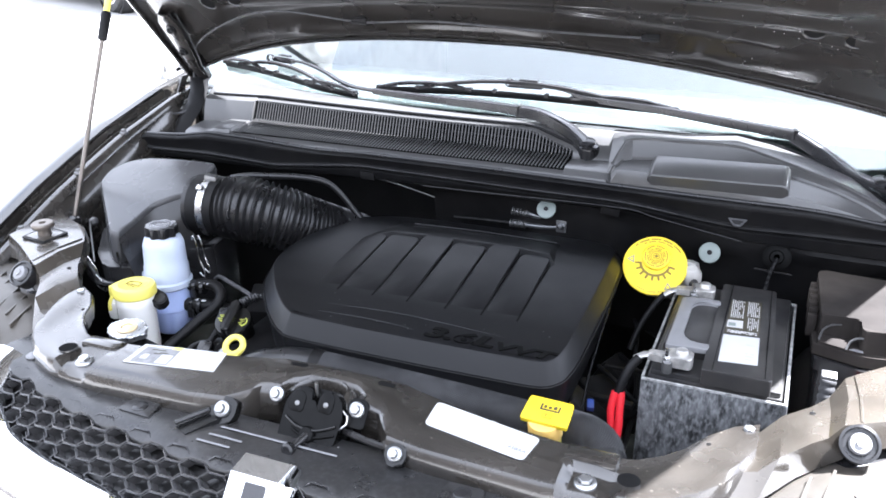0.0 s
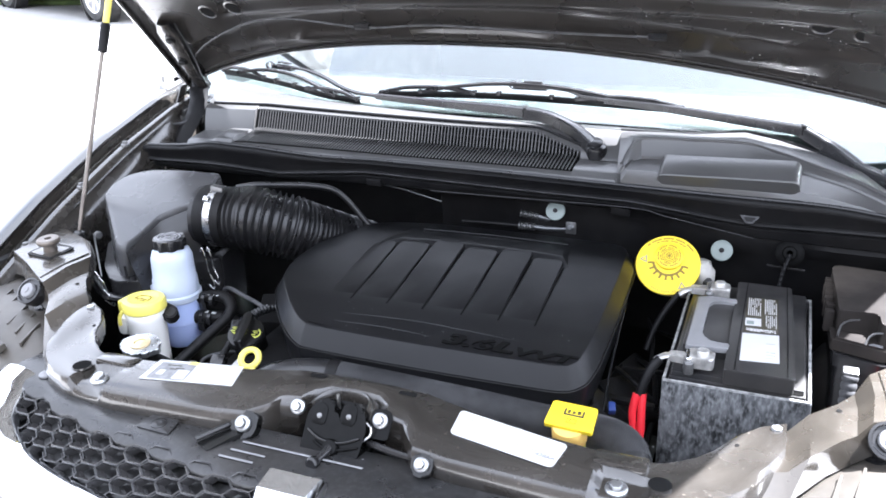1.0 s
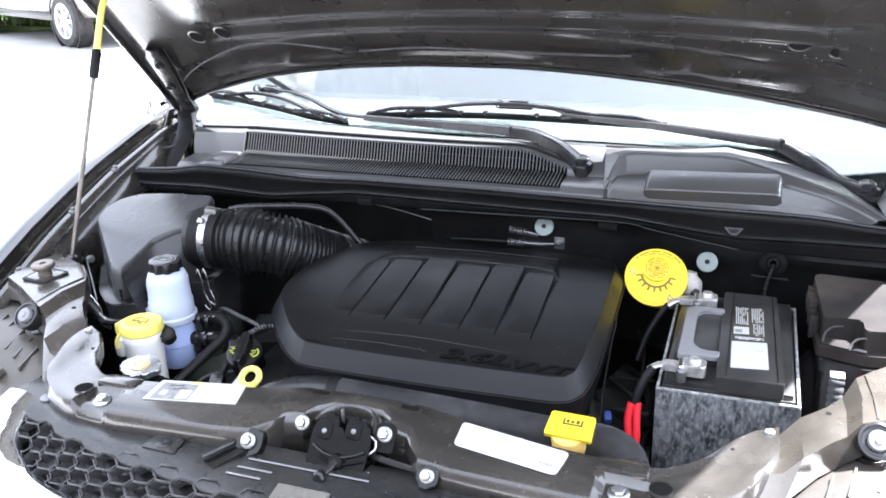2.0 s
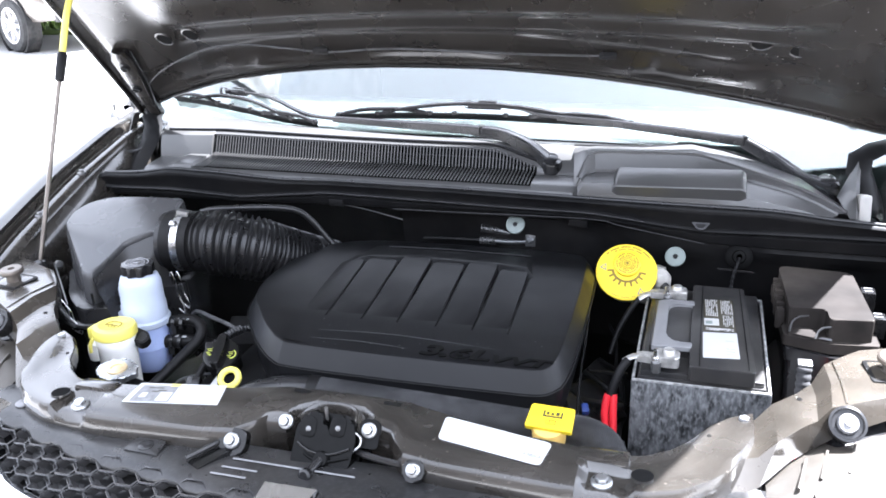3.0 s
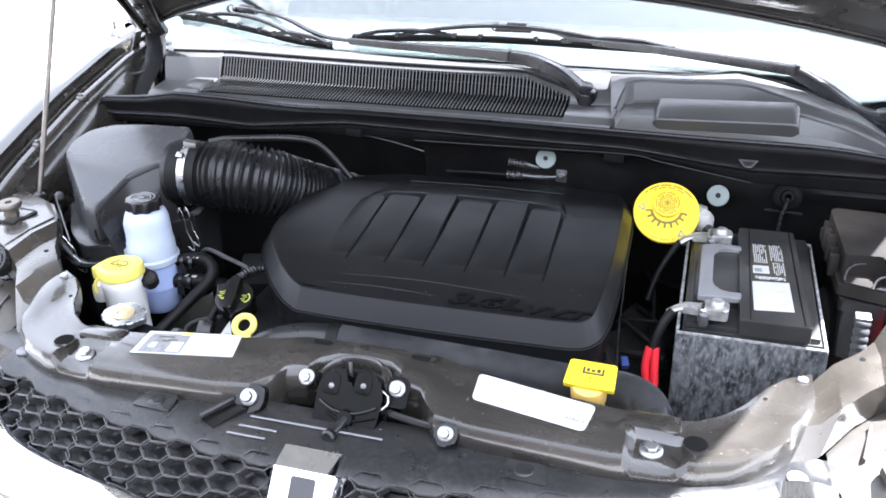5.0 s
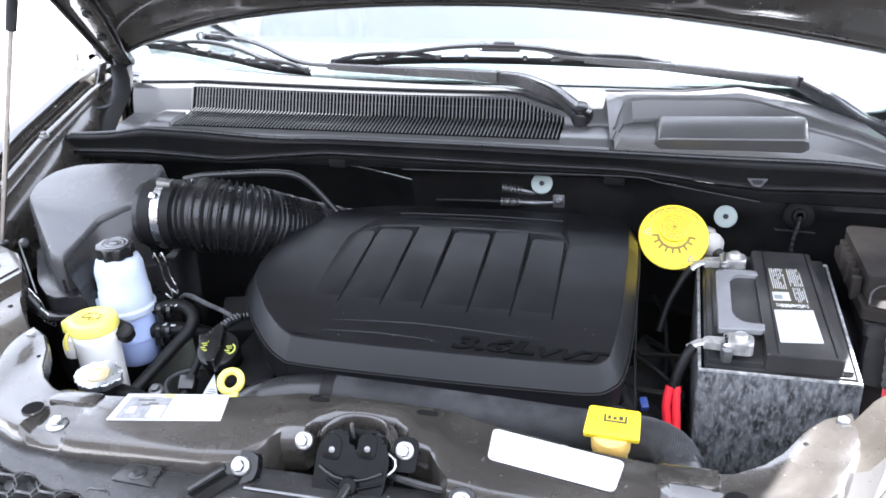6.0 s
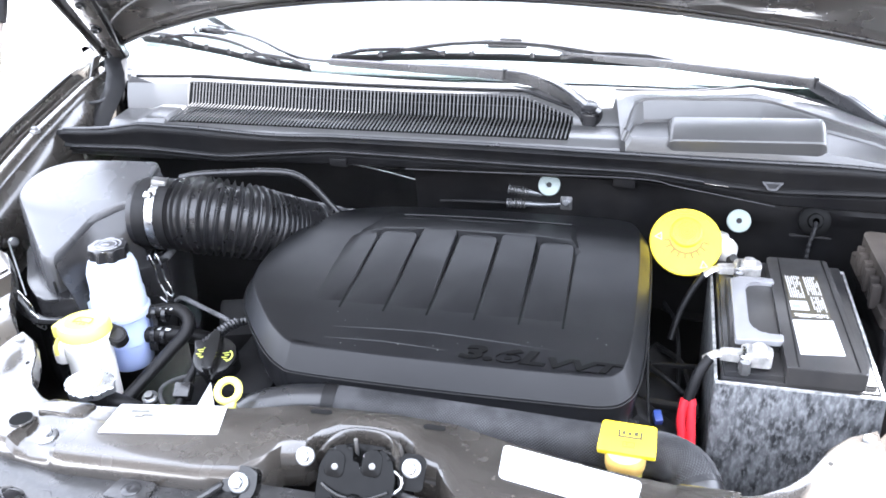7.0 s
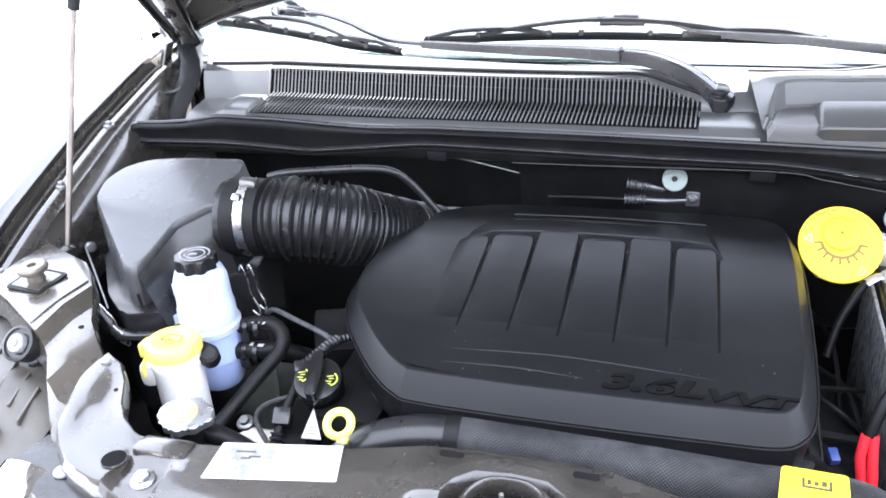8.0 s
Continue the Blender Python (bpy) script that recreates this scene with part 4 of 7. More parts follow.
def wiper(pivot, head, arm, strap, blade_line, adapter_at, label):
    """An arm on its pivot, narrowing to a strap, that carries a bridged blade."""
    t = thing("windshield_wiper", pivot, label, "wiper", "windshield wipers")
    pv = Vector(pivot)
    part("pivot_cap", lathe([(0.020, -0.03), (0.020, 0.000), (0.018, 0.006), (0.010, 0.010), (0, 0.011)], facing(pv, (0, -0.25, 1)), 24), M_PLASTIC, t)
    part("cap_disc", lathe([(0.0150, 0.0), (0.0150, 0.0035), (0.012, 0.006), (0, 0.0065)], facing(pv + Vector((-0.003, 0.0, 0.010)), (0, -0.25, 1)), 24), M_HOSE, t, "round black pivot cover")
    channel([tuple(pv + Vector((0.004, -0.003, 0.004))), *head], ((0.028, 0.022), (0.021, 0.018)), M_ARM, "arm_head", t)
    channel([head[-1], *arm], ((0.0185, 0.0165), (0.0125, 0.010)), M_ARM, "arm", t)
    channel([arm[-1], *strap], ((0.0105, 0.006), (0.0085, 0.004)), M_ARM, "arm_strap", t)
    kn = Vector(head[-1])
    part("knuckle", box(tuple(kn + Vector((0, 0, -0.004))), (0.008, 0.023, 0.020), (0, 0, 8), 0.003), M_RUBBER, t)
    line = spline(blade_line, 0.01)

    def along(k, up=0.0, back=0.0):
        q = line[min(len(line) - 1, int(k * (len(line) - 1)))]
        return tuple(q + Vector((0, back, up)))

    ks_ = [i / 24 for i in range(25)]
    blade = part("blade", loft([[along(k, -0.002, -0.004), along(k, 0.0025, -0.004), along(k, 0.0025, 0.004), along(k, -0.002, 0.004)] for k in ks_], close=True), M_RUBBER, t)
    part("rubber_lip", loft([[along(k, -0.002, 0.0), along(k, -0.010, 0.003)] for k in ks_], thick=0.0018), M_RUBBER, blade)
    for a_, b_, h_ in ((0.16, 0.84, 0.022), (0.02, 0.33, 0.011), (0.67, 0.98, 0.011)):
        prof = [(a_ + (b_ - a_) * j / 10, 0.003 + h_ * (1 - abs(j / 5 - 1) ** 2.2)) for j in range(11)]
        part("bridge", loft([[along(k, u - 0.006, -0.004), along(k, u, -0.0045), along(k, u + 0.0015, 0.0), along(k, u, 0.0045), along(k, u - 0.006, 0.004)] for k, u in prof], thick=0.0012), M_PLASTIC, blade, sharp=50)
    for k in (0.02, 0.16, 0.33, 0.42, 0.58, 0.67, 0.84, 0.98):
        part("claw", box(along(k, 0.001), (0.009, 0.012, 0.010), (0, 0, 0), 0.002), M_PLASTIC, blade)
    q0, q1 = Vector(along(0.46)), Vector(along(0.54))
    turn = math.degrees(math.atan2(q1.y - q0.y, q1.x - q0.x))
    hook = part("adapter", box(adapter_at, (0.070, 0.013, 0.011), (0, 0, turn), 0.003), M_PLASTIC, blade)
    part("release_tab", box(tuple(Vector(adapter_at) + Vector((0.006, 0, 0.010))), (0.038, 0.010, 0.003), (0, 0, turn), 0.001), M_PLASTIC, hook)
    part("hook_end", lathe([(0.008, -0.006), (0.009, 0.0), (0.008, 0.006)], facing(Vector(adapter_at) + Vector((-0.034, 0, 0.003)), (0, -1, 0.1)), 16), M_PLASTIC, hook)
    return t


M_ARM = mat("satin_black_wiper_paint", (0.016, 0.016, 0.017), 0.24, var=0.15, scale=25, bump=0.05, spec=0.6)
wiper((0.161, 0.762, 1.124), [(0.118, 0.780, 1.156), (0.064, 0.792, 1.175), (0.012, 0.808, 1.177)], [(-0.069, 0.818, 1.178), (-0.189, 0.826, 1.179), (-0.318, 0.841, 1.180)],
      [(-0.372, 0.850, 1.182), (-0.419, 0.870, 1.189), (-0.469, 0.897, 1.200), (-0.530, 0.924, 1.208), (-0.585, 0.938, 1.209)],
      [(-0.777, 0.967, 1.187), (-0.686, 0.937, 1.186), (-0.549, 0.890, 1.180), (-0.454, 0.859, 1.172), (-0.355, 0.838, 1.168)], (-0.600, 0.943, 1.206), "black wiper parked low on the passenger side")
wiper((0.655, 0.800, 1.098), [(0.612, 0.806, 1.114), (0.562, 0.826, 1.143), (0.508, 0.846, 1.168)], [(0.361, 0.848, 1.182), (0.256, 0.851, 1.191), (0.155, 0.854, 1.197)],
      [(0.112, 0.856, 1.201), (0.084, 0.863, 1.208), (0.03, 0.867, 1.211), (-0.02, 0.868, 1.211)],
      [(-0.319, 0.856, 1.181), (-0.2, 0.857, 1.188), (-0.057, 0.858, 1.192), (0.08, 0.858, 1.191), (0.20, 0.855, 1.189), (0.312, 0.856, 1.186)], (0.006, 0.862, 1.209), "black wiper parked along the base of the windshield")

# ---- radiator support ----
rs = thing("radiator_support", (0, 0.05, 0.90), "dark painted pressed-steel radiator support, dusty and bolted", "radiator support")
REAR = [(0, 0.116), (0.09, 0.114), (0.15, 0.097), (0.24, 0.075), (0.31, 0.066), (0.36, 0.060), (0.395, 0.066), (0.425, 0.088), (0.445, 0.112), (0.467, 0.150), (0.492, 0.178), (0.52, 0.192)]
EDGE = [(0, 0.084), (0.035, 0.080), (0.052, 0.064), (0.060, 0.046), (0.085, 0.042), (0.098, 0.022), (0.115, 0.002), (0.16, -0.006), (0.32, -0.014), (0.40, -0.004), (0.44, 0.010), (0.47, 0.034), (0.495, 0.064), (0.512, 0.105), (0.52, 0.128)]


def beam_z(x, k):
    """Height of the beam's top: the bolt pads and the corner dish are sunk."""
    a = abs(x)
    z = 0.968
    pad = max(0.0, 1 - max(0, abs(a - 0.357) - 0.024) / 0.008) * max(0.0, min(1, (0.62 - k) / 0.15))
    z -= 0.011 * min(1, pad)
    if 0.372 < a < 0.5:
        z -= 0.007 * min(1, (a - 0.372) / 0.010) * min(1, (0.5 - a) / 0.03) * min(1, (1 - k) / 0.2, k / 0.25)
    return z


stations = sorted({*(s * x for s in (-1, 1) for x in (0, 0.018, 0.035, 0.045, 0.052, 0.056, 0.06, 0.07, 0.085, 0.092, 0.098, 0.106, 0.115, 0.13, 0.16, 0.2, 0.24, 0.28, 0.31, 0.324, 0.33, 0.335, 0.36, 0.378, 0.384, 0.39,
                                                      0.4, 0.41, 0.425, 0.435, 0.445, 0.455, 0.467, 0.48, 0.492, 0.505, 0.515, 0.52))})
rows = []
for x in stations:
    y1, y0 = interp(abs(x), REAR), interp(abs(x), EDGE)
    row = [(x, y1 - 0.002, 0.940), (x, y1 + 0.001, 0.958), (x, y1 - 0.002, beam_z(x, 1.0) - 0.002)]
    for k in (0.95, 0.85, 0.75, 0.6, 0.5, 0.4, 0.25, 0.12):
        row.append((x, y0 + (y1 - y0) * k, beam_z(x, k) + 0.003 * math.sin(math.pi * k)))
    row += [(x, y0, beam_z(x, 0.0) - 0.003), (x, y0 - 0.006, beam_z(x, 0.0) - 0.012), (x, y0 - 0.007, 0.938), (x, y0 - 0.004, 0.915)]
    rows.append(row)
part("upper_beam", loft(rows, thick=0.0016), M_FRAME, rs, sharp=32)
for s in (-1, 1):
    arm = [[(0.486, 0.172, 0.940), (0.488, 0.166, 0.958), (0.494, 0.13, 0.960), (0.498, 0.094, 0.958), (0.486, 0.050, 0.930)],
           [(0.520, 0.188, 0.945), (0.522, 0.182, 0.963), (0.523, 0.14, 0.965), (0.524, 0.100, 0.962), (0.510, 0.060, 0.932)],
           [(0.543, 0.206, 0.955), (0.543, 0.200, 0.979), (0.544, 0.155, 0.981), (0.545, 0.113, 0.978), (0.527, 0.080, 0.935)],
           [(0.575, 0.240, 0.958), (0.575, 0.234, 0.980), (0.577, 0.195, 0.982), (0.578, 0.155, 0.979), (0.566, 0.138, 0.940)],
           [(0.594, 0.268, 0.960), (0.594, 0.262, 0.981), (0.596, 0.225, 0.983), (0.594, 0.170, 0.980), (0.590, 0.160, 0.945)],
           [(0.610, 0.295, 0.966), (0.610, 0.289, 0.997), (0.613, 0.236, 0.999), (0.609, 0.178, 0.996), (0.612, 0.172, 0.955)],
           [(0.630, 0.318, 0.970), (0.630, 0.312, 0.997), (0.640, 0.250, 0.999), (0.645, 0.200, 0.996), (0.650, 0.192, 0.965)],
           [(0.66, 0.35, 0.972), (0.66, 0.343, 0.997), (0.68, 0.28, 1.000), (0.70, 0.235, 0.995), (0.705, 0.228, 0.972)],
           [(0.76, 0.395, 0.972), (0.76, 0.388, 0.996), (0.76, 0.32, 1.000), (0.765, 0.270, 0.994), (0.768, 0.262, 0.955)]]
    a = part("corner_arm", loft([mirror_x(r_, s) for r_ in arm], thick=0.0016), M_DUSTY_LIT, rs, "dusty steel arm to the headlamp corner", sharp=34)
    part("pressed_crease", tube(mirror_x([(0.622, 0.296, 0.9975), (0.626, 0.240, 0.9988), (0.627, 0.192, 0.9955)], s), 0.0022, 6, 0.01), M_DUSTY_LIT, a)
    leg = [[(0.488, 0.066, 0.952), (0.516, 0.112, 0.952)], [(0.492, 0.060, 0.90), (0.522, 0.11, 0.90)], [(0.50, 0.055, 0.80), (0.53, 0.11, 0.80)]]
    part("corner_leg", loft([mirror_x(r_, s) for r_ in leg], thick=0.003), M_FRAME, rs)
    bolt("flange_bolt", (s * 0.352, 0.010, 0.960), (0, -0.12, 1), rs)
    bolt("flange_bolt", (s * 0.509, 0.170, 0.9655), (0, -0.05, 1), rs, 0.0105)
    for x, y, r_ in ((0.396, 0.026, 0.0128), (0.468, 0.130, 0.0026), (0.576, 0.216, 0.0034)):
        ky = (y - interp(x, EDGE)) / (interp(x, REAR) - interp(x, EDGE)) if x < 0.5 else 0
        z = beam_z(x, ky) + 0.0035 * math.sin(math.pi * ky) + 0.0006 if x < 0.5 else 0.9815
        m = facing((s * x, y, z), (0, 0, 1))
        rim = part("punched_hole", lathe([(r_ * 1.05, -0.002), (r_ * 1.03, 0.0003), (r_, 0.0003), (r_ * 0.97, -0.002)], m, 20), M_FRAME, rs)
        part("hole_shade", prism(circle(r_, 20), -0.003, 0.0004, m), M_HOLE, rim)
# Dark ovals laid on the beam for the shade in its slots.
for x, y in ((-0.062, 0.100), (0.068, 0.098)):
    part("oval_slot_shade", prism(rounded([(x - 0.012, y - 0.004), (x + 0.012, y - 0.004), (x + 0.012, y + 0.004), (x - 0.012, y + 0.004)], 0.004), 0.9645, 0.9712), M_HOLE, rs)
# folded tab beside the driver-side pad
for s in (-1, 1):
    part("stepped_block", box((s * 0.350, 0.048, 0.9655), (0.062, 0.028, 0.016), (-6, 0, 0), 0.0065), M_FRAME, rs)

# stickers on the beam
def slab(corners, z, th, material, name, parent, label="", r=0.004):
    return part(name, prism(rounded(corners, r), z, z + th), material, parent, label)


st = thing("notice_sticker", (-0.22, 0.05, 0.968), "white notice sticker with a faded grey picture panel", "sticker")
slab([(-0.288, 0.014), (-0.157, 0.038), (-0.170, 0.087), (-0.292, 0.066)], 0.9712, 0.0005, M_PAPER, "paper", st, r=0.002)
M_FADED = mat("faded_grey_print", (0.19, 0.19, 0.195), 0.5, var=0.25, scale=160, bump=0.0)
slab([(-0.280, 0.018), (-0.226, 0.028), (-0.234, 0.070), (-0.284, 0.061)], 0.9717, 0.0003, M_FADED, "picture_panel", st, r=0.001)
slab([(-0.246, 0.027), (-0.229, 0.030), (-0.233, 0.052), (-0.249, 0.049)], 0.9720, 0.0003, M_PALE, "figure_block", st, r=0.001)
slab([(-0.273, 0.030), (-0.264, 0.032), (-0.266, 0.044), (-0.274, 0.042)], 0.9720, 0.0003, M_PALE, "figure_block", st, r=0.001)
slab([(-0.246, 0.0665), (-0.232, 0.069), (-0.233, 0.075), (-0.247, 0.0725)], 0.9717, 0.0004, M_YELLOW2, "yellow_mark", st, r=0.001)
for x, y, w_ in ((-0.262, 0.058, 0.020), (-0.250, 0.053, 0.012), (-0.258, 0.049, 0.010)):
    part("dark_mark", box((x, y, 0.9721), (w_, 0.0022, 0.0004), (0, 0, 10)), M_INK, st)
st = thing("emission_sticker", (0.215, 0.045, 0.968), "long white sticker with faint print and a part code", "sticker")
slab([(0.150, 0.032), (0.281, 0.006), (0.288, 0.055), (0.146, 0.084)], 0.9715, 0.0005, M_PAPER, "paper", st, r=0.008)
M_FAINT = mat("faint_print", (0.40, 0.40, 0.40), 0.5, var=0.05, bump=0.0)
fm = pose(0.212, 0.047, 0.9721, 0, 0, -11)
tagged(part("small_print", bars(fm, 0.100, 0.034, 8, random.Random(3), fill=0.3, word=(0.003, 0.010)), M_FAINT, st), kind="stuff")
writing("part_code", "438AA", 0.0085, pose(0.268, 0.0245, 0.9722, 0, 0, -10), M_GREYINK, st, 0.0002, 0.15)

# ---- hood latch ----
M_LATCH = mat("greased_black_steel", (0.0045, 0.0045, 0.0045), 0.22, var=0.3, scale=40, bump=0.08, spec=0.10)
la = thing("hood_latch", (0.007, 0.02, 0.92), "black steel hood latch with lever, rivets and release cable", "latch")
lm = facing((0.010, 0.016, 0.950), (0, -0.82, 0.57))
body = rounded([(-0.042, -0.030), (-0.030, -0.034), (0.026, -0.034), (0.036, -0.024), (0.040, 0.012), (0.033, 0.034), (0.016, 0.041), (0.009, 0.018), (-0.005, 0.018), (-0.009, 0.041), (-0.030, 0.037), (-0.041, 0.018)], 0.007)
part("body", prism(body, -0.016, 0.012, lm, 0.0045), M_LATCH, la)
part("back_plate", prism(rounded([(-0.040, -0.032), (0.038, -0.032), (0.042, 0.020), (0.028, 0.040), (-0.026, 0.040), (-0.042, 0.018)], 0.012), -0.024, -0.012, lm, 0.002), M_LATCH, la)
for s, x, y in ((-1, -0.025, 0.019), (1, 0.014, 0.024)):
    eye = part("cheek_plate", prism(rounded([(x - 0.011, y - 0.012), (x + 0.010, y - 0.013), (x + 0.011, y + 0.009), (x + 0.004, y + 0.015), (x - 0.009, y + 0.012)], 0.007), 0.010, 0.0132, lm, 0.0010), M_LATCH, la)
    part("rivet", lathe([(0.0033, 0), (0.0033, 0.0014), (0.0020, 0.0022), (0, 0.0022)], lm @ pose(x + 0.001, y - 0.002, 0.0130), 16), M_DULL, eye)
part("catch_hook", prism(rounded([(-0.004, 0.002), (0.006, 0.004), (0.008, 0.026), (0.002, 0.034), (0.001, 0.018), (-0.004, 0.014)], 0.003), -0.010, 0.004, lm, 0.001), M_STEEL, la, "bright steel catch")
part("striker_pin", tube([lm @ Vector((-0.006, 0.030, 0.0)), lm @ Vector((-0.006, 0.046, 0.012))], 0.0022, 10), M_STEEL, la)
part("spring_rib", tube([lm @ Vector(p) for p in ((-0.036, -0.001, 0.013), (-0.018, -0.010, 0.015), (0.010, -0.011, 0.0155), (0.034, -0.001, 0.013))], 0.0018, 8), M_HINGE, la)
part("spring_rib", tube([lm @ Vector(p) for p in ((-0.026, -0.013, 0.012), (-0.010, -0.020, 0.015), (0.008, -0.020, 0.015), (0.034, -0.012, 0.012))], 0.0018, 8), M_LATCH, la)
part("lever_boss", lathe([(0.011, 0.008), (0.011, 0.015), (0.009, 0.018), (0, 0.018)], lm @ pose(-0.001, -0.018, 0), 20), M_LATCH, la)
lev = part("release_lever", tube([lm @ Vector((-0.001, -0.018, 0.014)), lm @ Vector((-0.003, -0.028, 0.026)), lm @ Vector((-0.006, -0.037, 0.038))], 0.0052, 12), M_PLASTIC, la)
part("lever_knob", lathe([(0.0055, -0.004), (0.0085, 0), (0.0085, 0.007), (0.006, 0.009), (0, 0.009)], facing(lm @ Vector((-0.006, -0.037, 0.037)), lm.to_3x3() @ Vector((-0.1, -0.35, 1))), 16), M_PLASTIC, lev)
part("rivet", lathe([(0.003, 0), (0.003, 0.0012), (0, 0.002)], lm @ pose(-0.034, -0.028, 0.0118), 12), M_DULL, la)
part("release_cable", tube([(0.045, 0.018, 0.946), (0.070, 0.010, 0.947), (0.112, 0.006, 0.945), (0.135, 0.020, 0.94)], 0.0045, 8), M_PLASTIC, la)
part("wire_clip", tube([(0.046, 0.020, 0.972), (0.056, 0.014, 0.970), (0.056, 0.010, 0.960), (0.046, 0.006, 0.952)], 0.0012, 6), M_STEEL, la)
part("wire_clip", tube([(0.028, -0.012, 0.925), (0.050, -0.010, 0.926), (0.052, -0.004, 0.936)], 0.0014, 6), M_STEEL, la)
for s, z in ((-1, 0.971), (1, 0.975)):
    x = 0.007 + s * 0.057
    if s > 0:
        part("mount_ear", prism(rounded([(-0.013, -0.022), (0.013, -0.022), (0.014, 0.008), (0.008, 0.014), (-0.008, 0.014), (-0.014, 0.008)], 0.004), -0.006, -0.0028, facing((x, 0.024, z), (0, -0.80, 0.60)), 0.0012), M_LATCH, la)
    bolt("flange_bolt", (x, 0.024, z), (0, -0.80, 0.60), la, 0.0098)
# pressed arch of the beam round the latch
rows = []
for i in range(25):
    a = math.pi * (-0.06 + 1.12 * i / 24)
    u, v = math.cos(a), max(0.0, math.sin(a)) ** 0.8
    w_ = math.copysign(abs(u) ** 0.7, u)
    rows.append([(0.003 + 0.038 * k * w_, 0.036 + (0.037 * k) * v - 0.008 * (1 - v), z) for k, z in ((1.22, 0.966), (1.12, 0.9715), (1.02, 0.9775), (0.95, 0.9785), (0.90, 0.976), (0.87, 0.966), (0.86, 0.940))])
part("latch_arch", loft(rows), M_FRAME, rs, "raised pressing round the latch", sharp=60)

# ---- upper grille shield and grille ----
gr = thing("grille", (0, -0.08, 0.86), "black honeycomb grille with a chrome surround and centre badge", "grille")
SH = [(0, -0.085), (0.10, -0.088), (0.20, -0.074), (0.30, -0.060), (0.40, -0.034), (0.43, -0.019), (0.47, -0.012), (0.525, 0.004)]
rows = []
PITCH = 0.0325
for i in range(66):
    ci = i // 2 - 16
    x = 0.004 + ci * PITCH + (0.30 * PITCH if i % 2 else -0.30 * PITCH)
    y1, y0 = min(interp(abs(x), EDGE[6:]) + 0.012, 0.075), interp(abs(x), SH)
    v = -0.004 if ci % 2 else 0.0015                  # the front edge follows the cells
    ye, ze = y0 - 0.003 - v * math.cos(radians(36)), 0.9318 - v * math.sin(radians(36))
    rows.append([(x, y1, 0.934), (x, y1 + (y0 - y1) * 0.5, 0.940), (x, y1 + (y0 - y1) * 0.85, 0.9385), (x, ye, ze), (x, ye - 0.0005, ze - 0.004)])
part("shield", loft(rows, thick=0.002), M_SHIELD, gr, "flat black plastic shield")
# Pale bars stand in for the bright ground that shows through slots.
for x0, x1, y in ((-0.101, 0.063, -0.027), (-0.106, -0.058, -0.0455), (-0.113, -0.065, -0.061)):
    part("slot_daylight", box(((x0 + x1) / 2, y, 0.9408), (x1 - x0, 0.0034, 0.0010), (0, 0, 0), 0.0006), M_HANDLE, gr, "pale bar for bright ground seen through a slot")
for x, y in ((-0.225, -0.030), (0.226, -0.036), (-0.46, 0.020), (0.50, 0.028)):
    m = facing((x, y, 0.9405), (0, -0.05, 1))
    if abs(x) < 0.4:
        part("clip_pad", prism(rounded([(-0.026, -0.014), (0.026, -0.016), (0.022, 0.014), (-0.020, 0.014)], 0.004), -0.001, 0.0014, m, 0.0006), M_SHIELD, gr)
    part("push_clip", lathe([(0.0105, 0), (0.0105, 0.002), (0.009, 0.003), (0.003, 0.0034), (0, 0.0026)], m, 20), M_HANDLE if abs(x) > 0.4 else M_PLASTIC, gr)
for s, at in ((-1, (-0.111, -0.010, 0.954)), (1, (0.1335, -0.0160, 0.9555))):
    m = facing(at, (0, -0.75, 0.66))
    k_ = 1.0 if s < 0 else 0.72
    part("mount_lug", prism(rounded([(x * k_, y * k_) for x, y in ((-0.018, -0.014), (-0.006, -0.020), (0.010, -0.020), (0.019, -0.006), (0.017, 0.016), (-0.012, 0.018), (-0.020, 0.008))], 0.008 * k_), -0.016, -0.003, m, 0.003), M_HINGE, gr)
    bolt("flange_bolt", at, (0, -0.75, 0.66), gr, 0.0105 if s < 0 else 0.0090)
    if s < 0:
        q = Vector(at)
        part("lug_web", loft([[tuple(q + Vector((s * a - 0.004, b, c_))) for a, b, c_ in ((-0.012, 0.004, -0.008), (0.016, 0.000, -0.010))],
                              [tuple(q + Vector((s * a - 0.004, b, c_))) for a, b, c_ in ((0.002, -0.022, -0.010), (0.026, -0.016, -0.011))],
                              [tuple(q + Vector((s * a - 0.004, b, c_))) for a, b, c_ in ((0.018, -0.048, -0.014), (0.040, -0.038, -0.013))]], thick=0.008), M_HINGE, gr)
        part("web_edge", tube([tuple(q + Vector((s * a - 0.004, b, c_))) for a, b, c_ in ((0.016, 0.000, -0.005), (0.026, -0.016, -0.006), (0.040, -0.038, -0.008))], 0.003, 6, 0.01), M_SHIELD, gr)


def grille_at(x, v):
    """A point of the grille's face, v metres down from the shield's edge, and its normal."""
    a = radians(36)
    p = Vector((x, interp(abs(x), SH) - 0.003 - v * math.cos(a), 0.930 - v * math.sin(a)))
    sl = (interp(abs(x) + 0.01, SH) - interp(abs(x) - 0.01 if abs(x) > 0.01 else 0.0, SH)) / 0.02 * (1 if x > 0 else -1)
    return p, Vector((sl * math.sin(a), -math.sin(a), math.cos(a)))


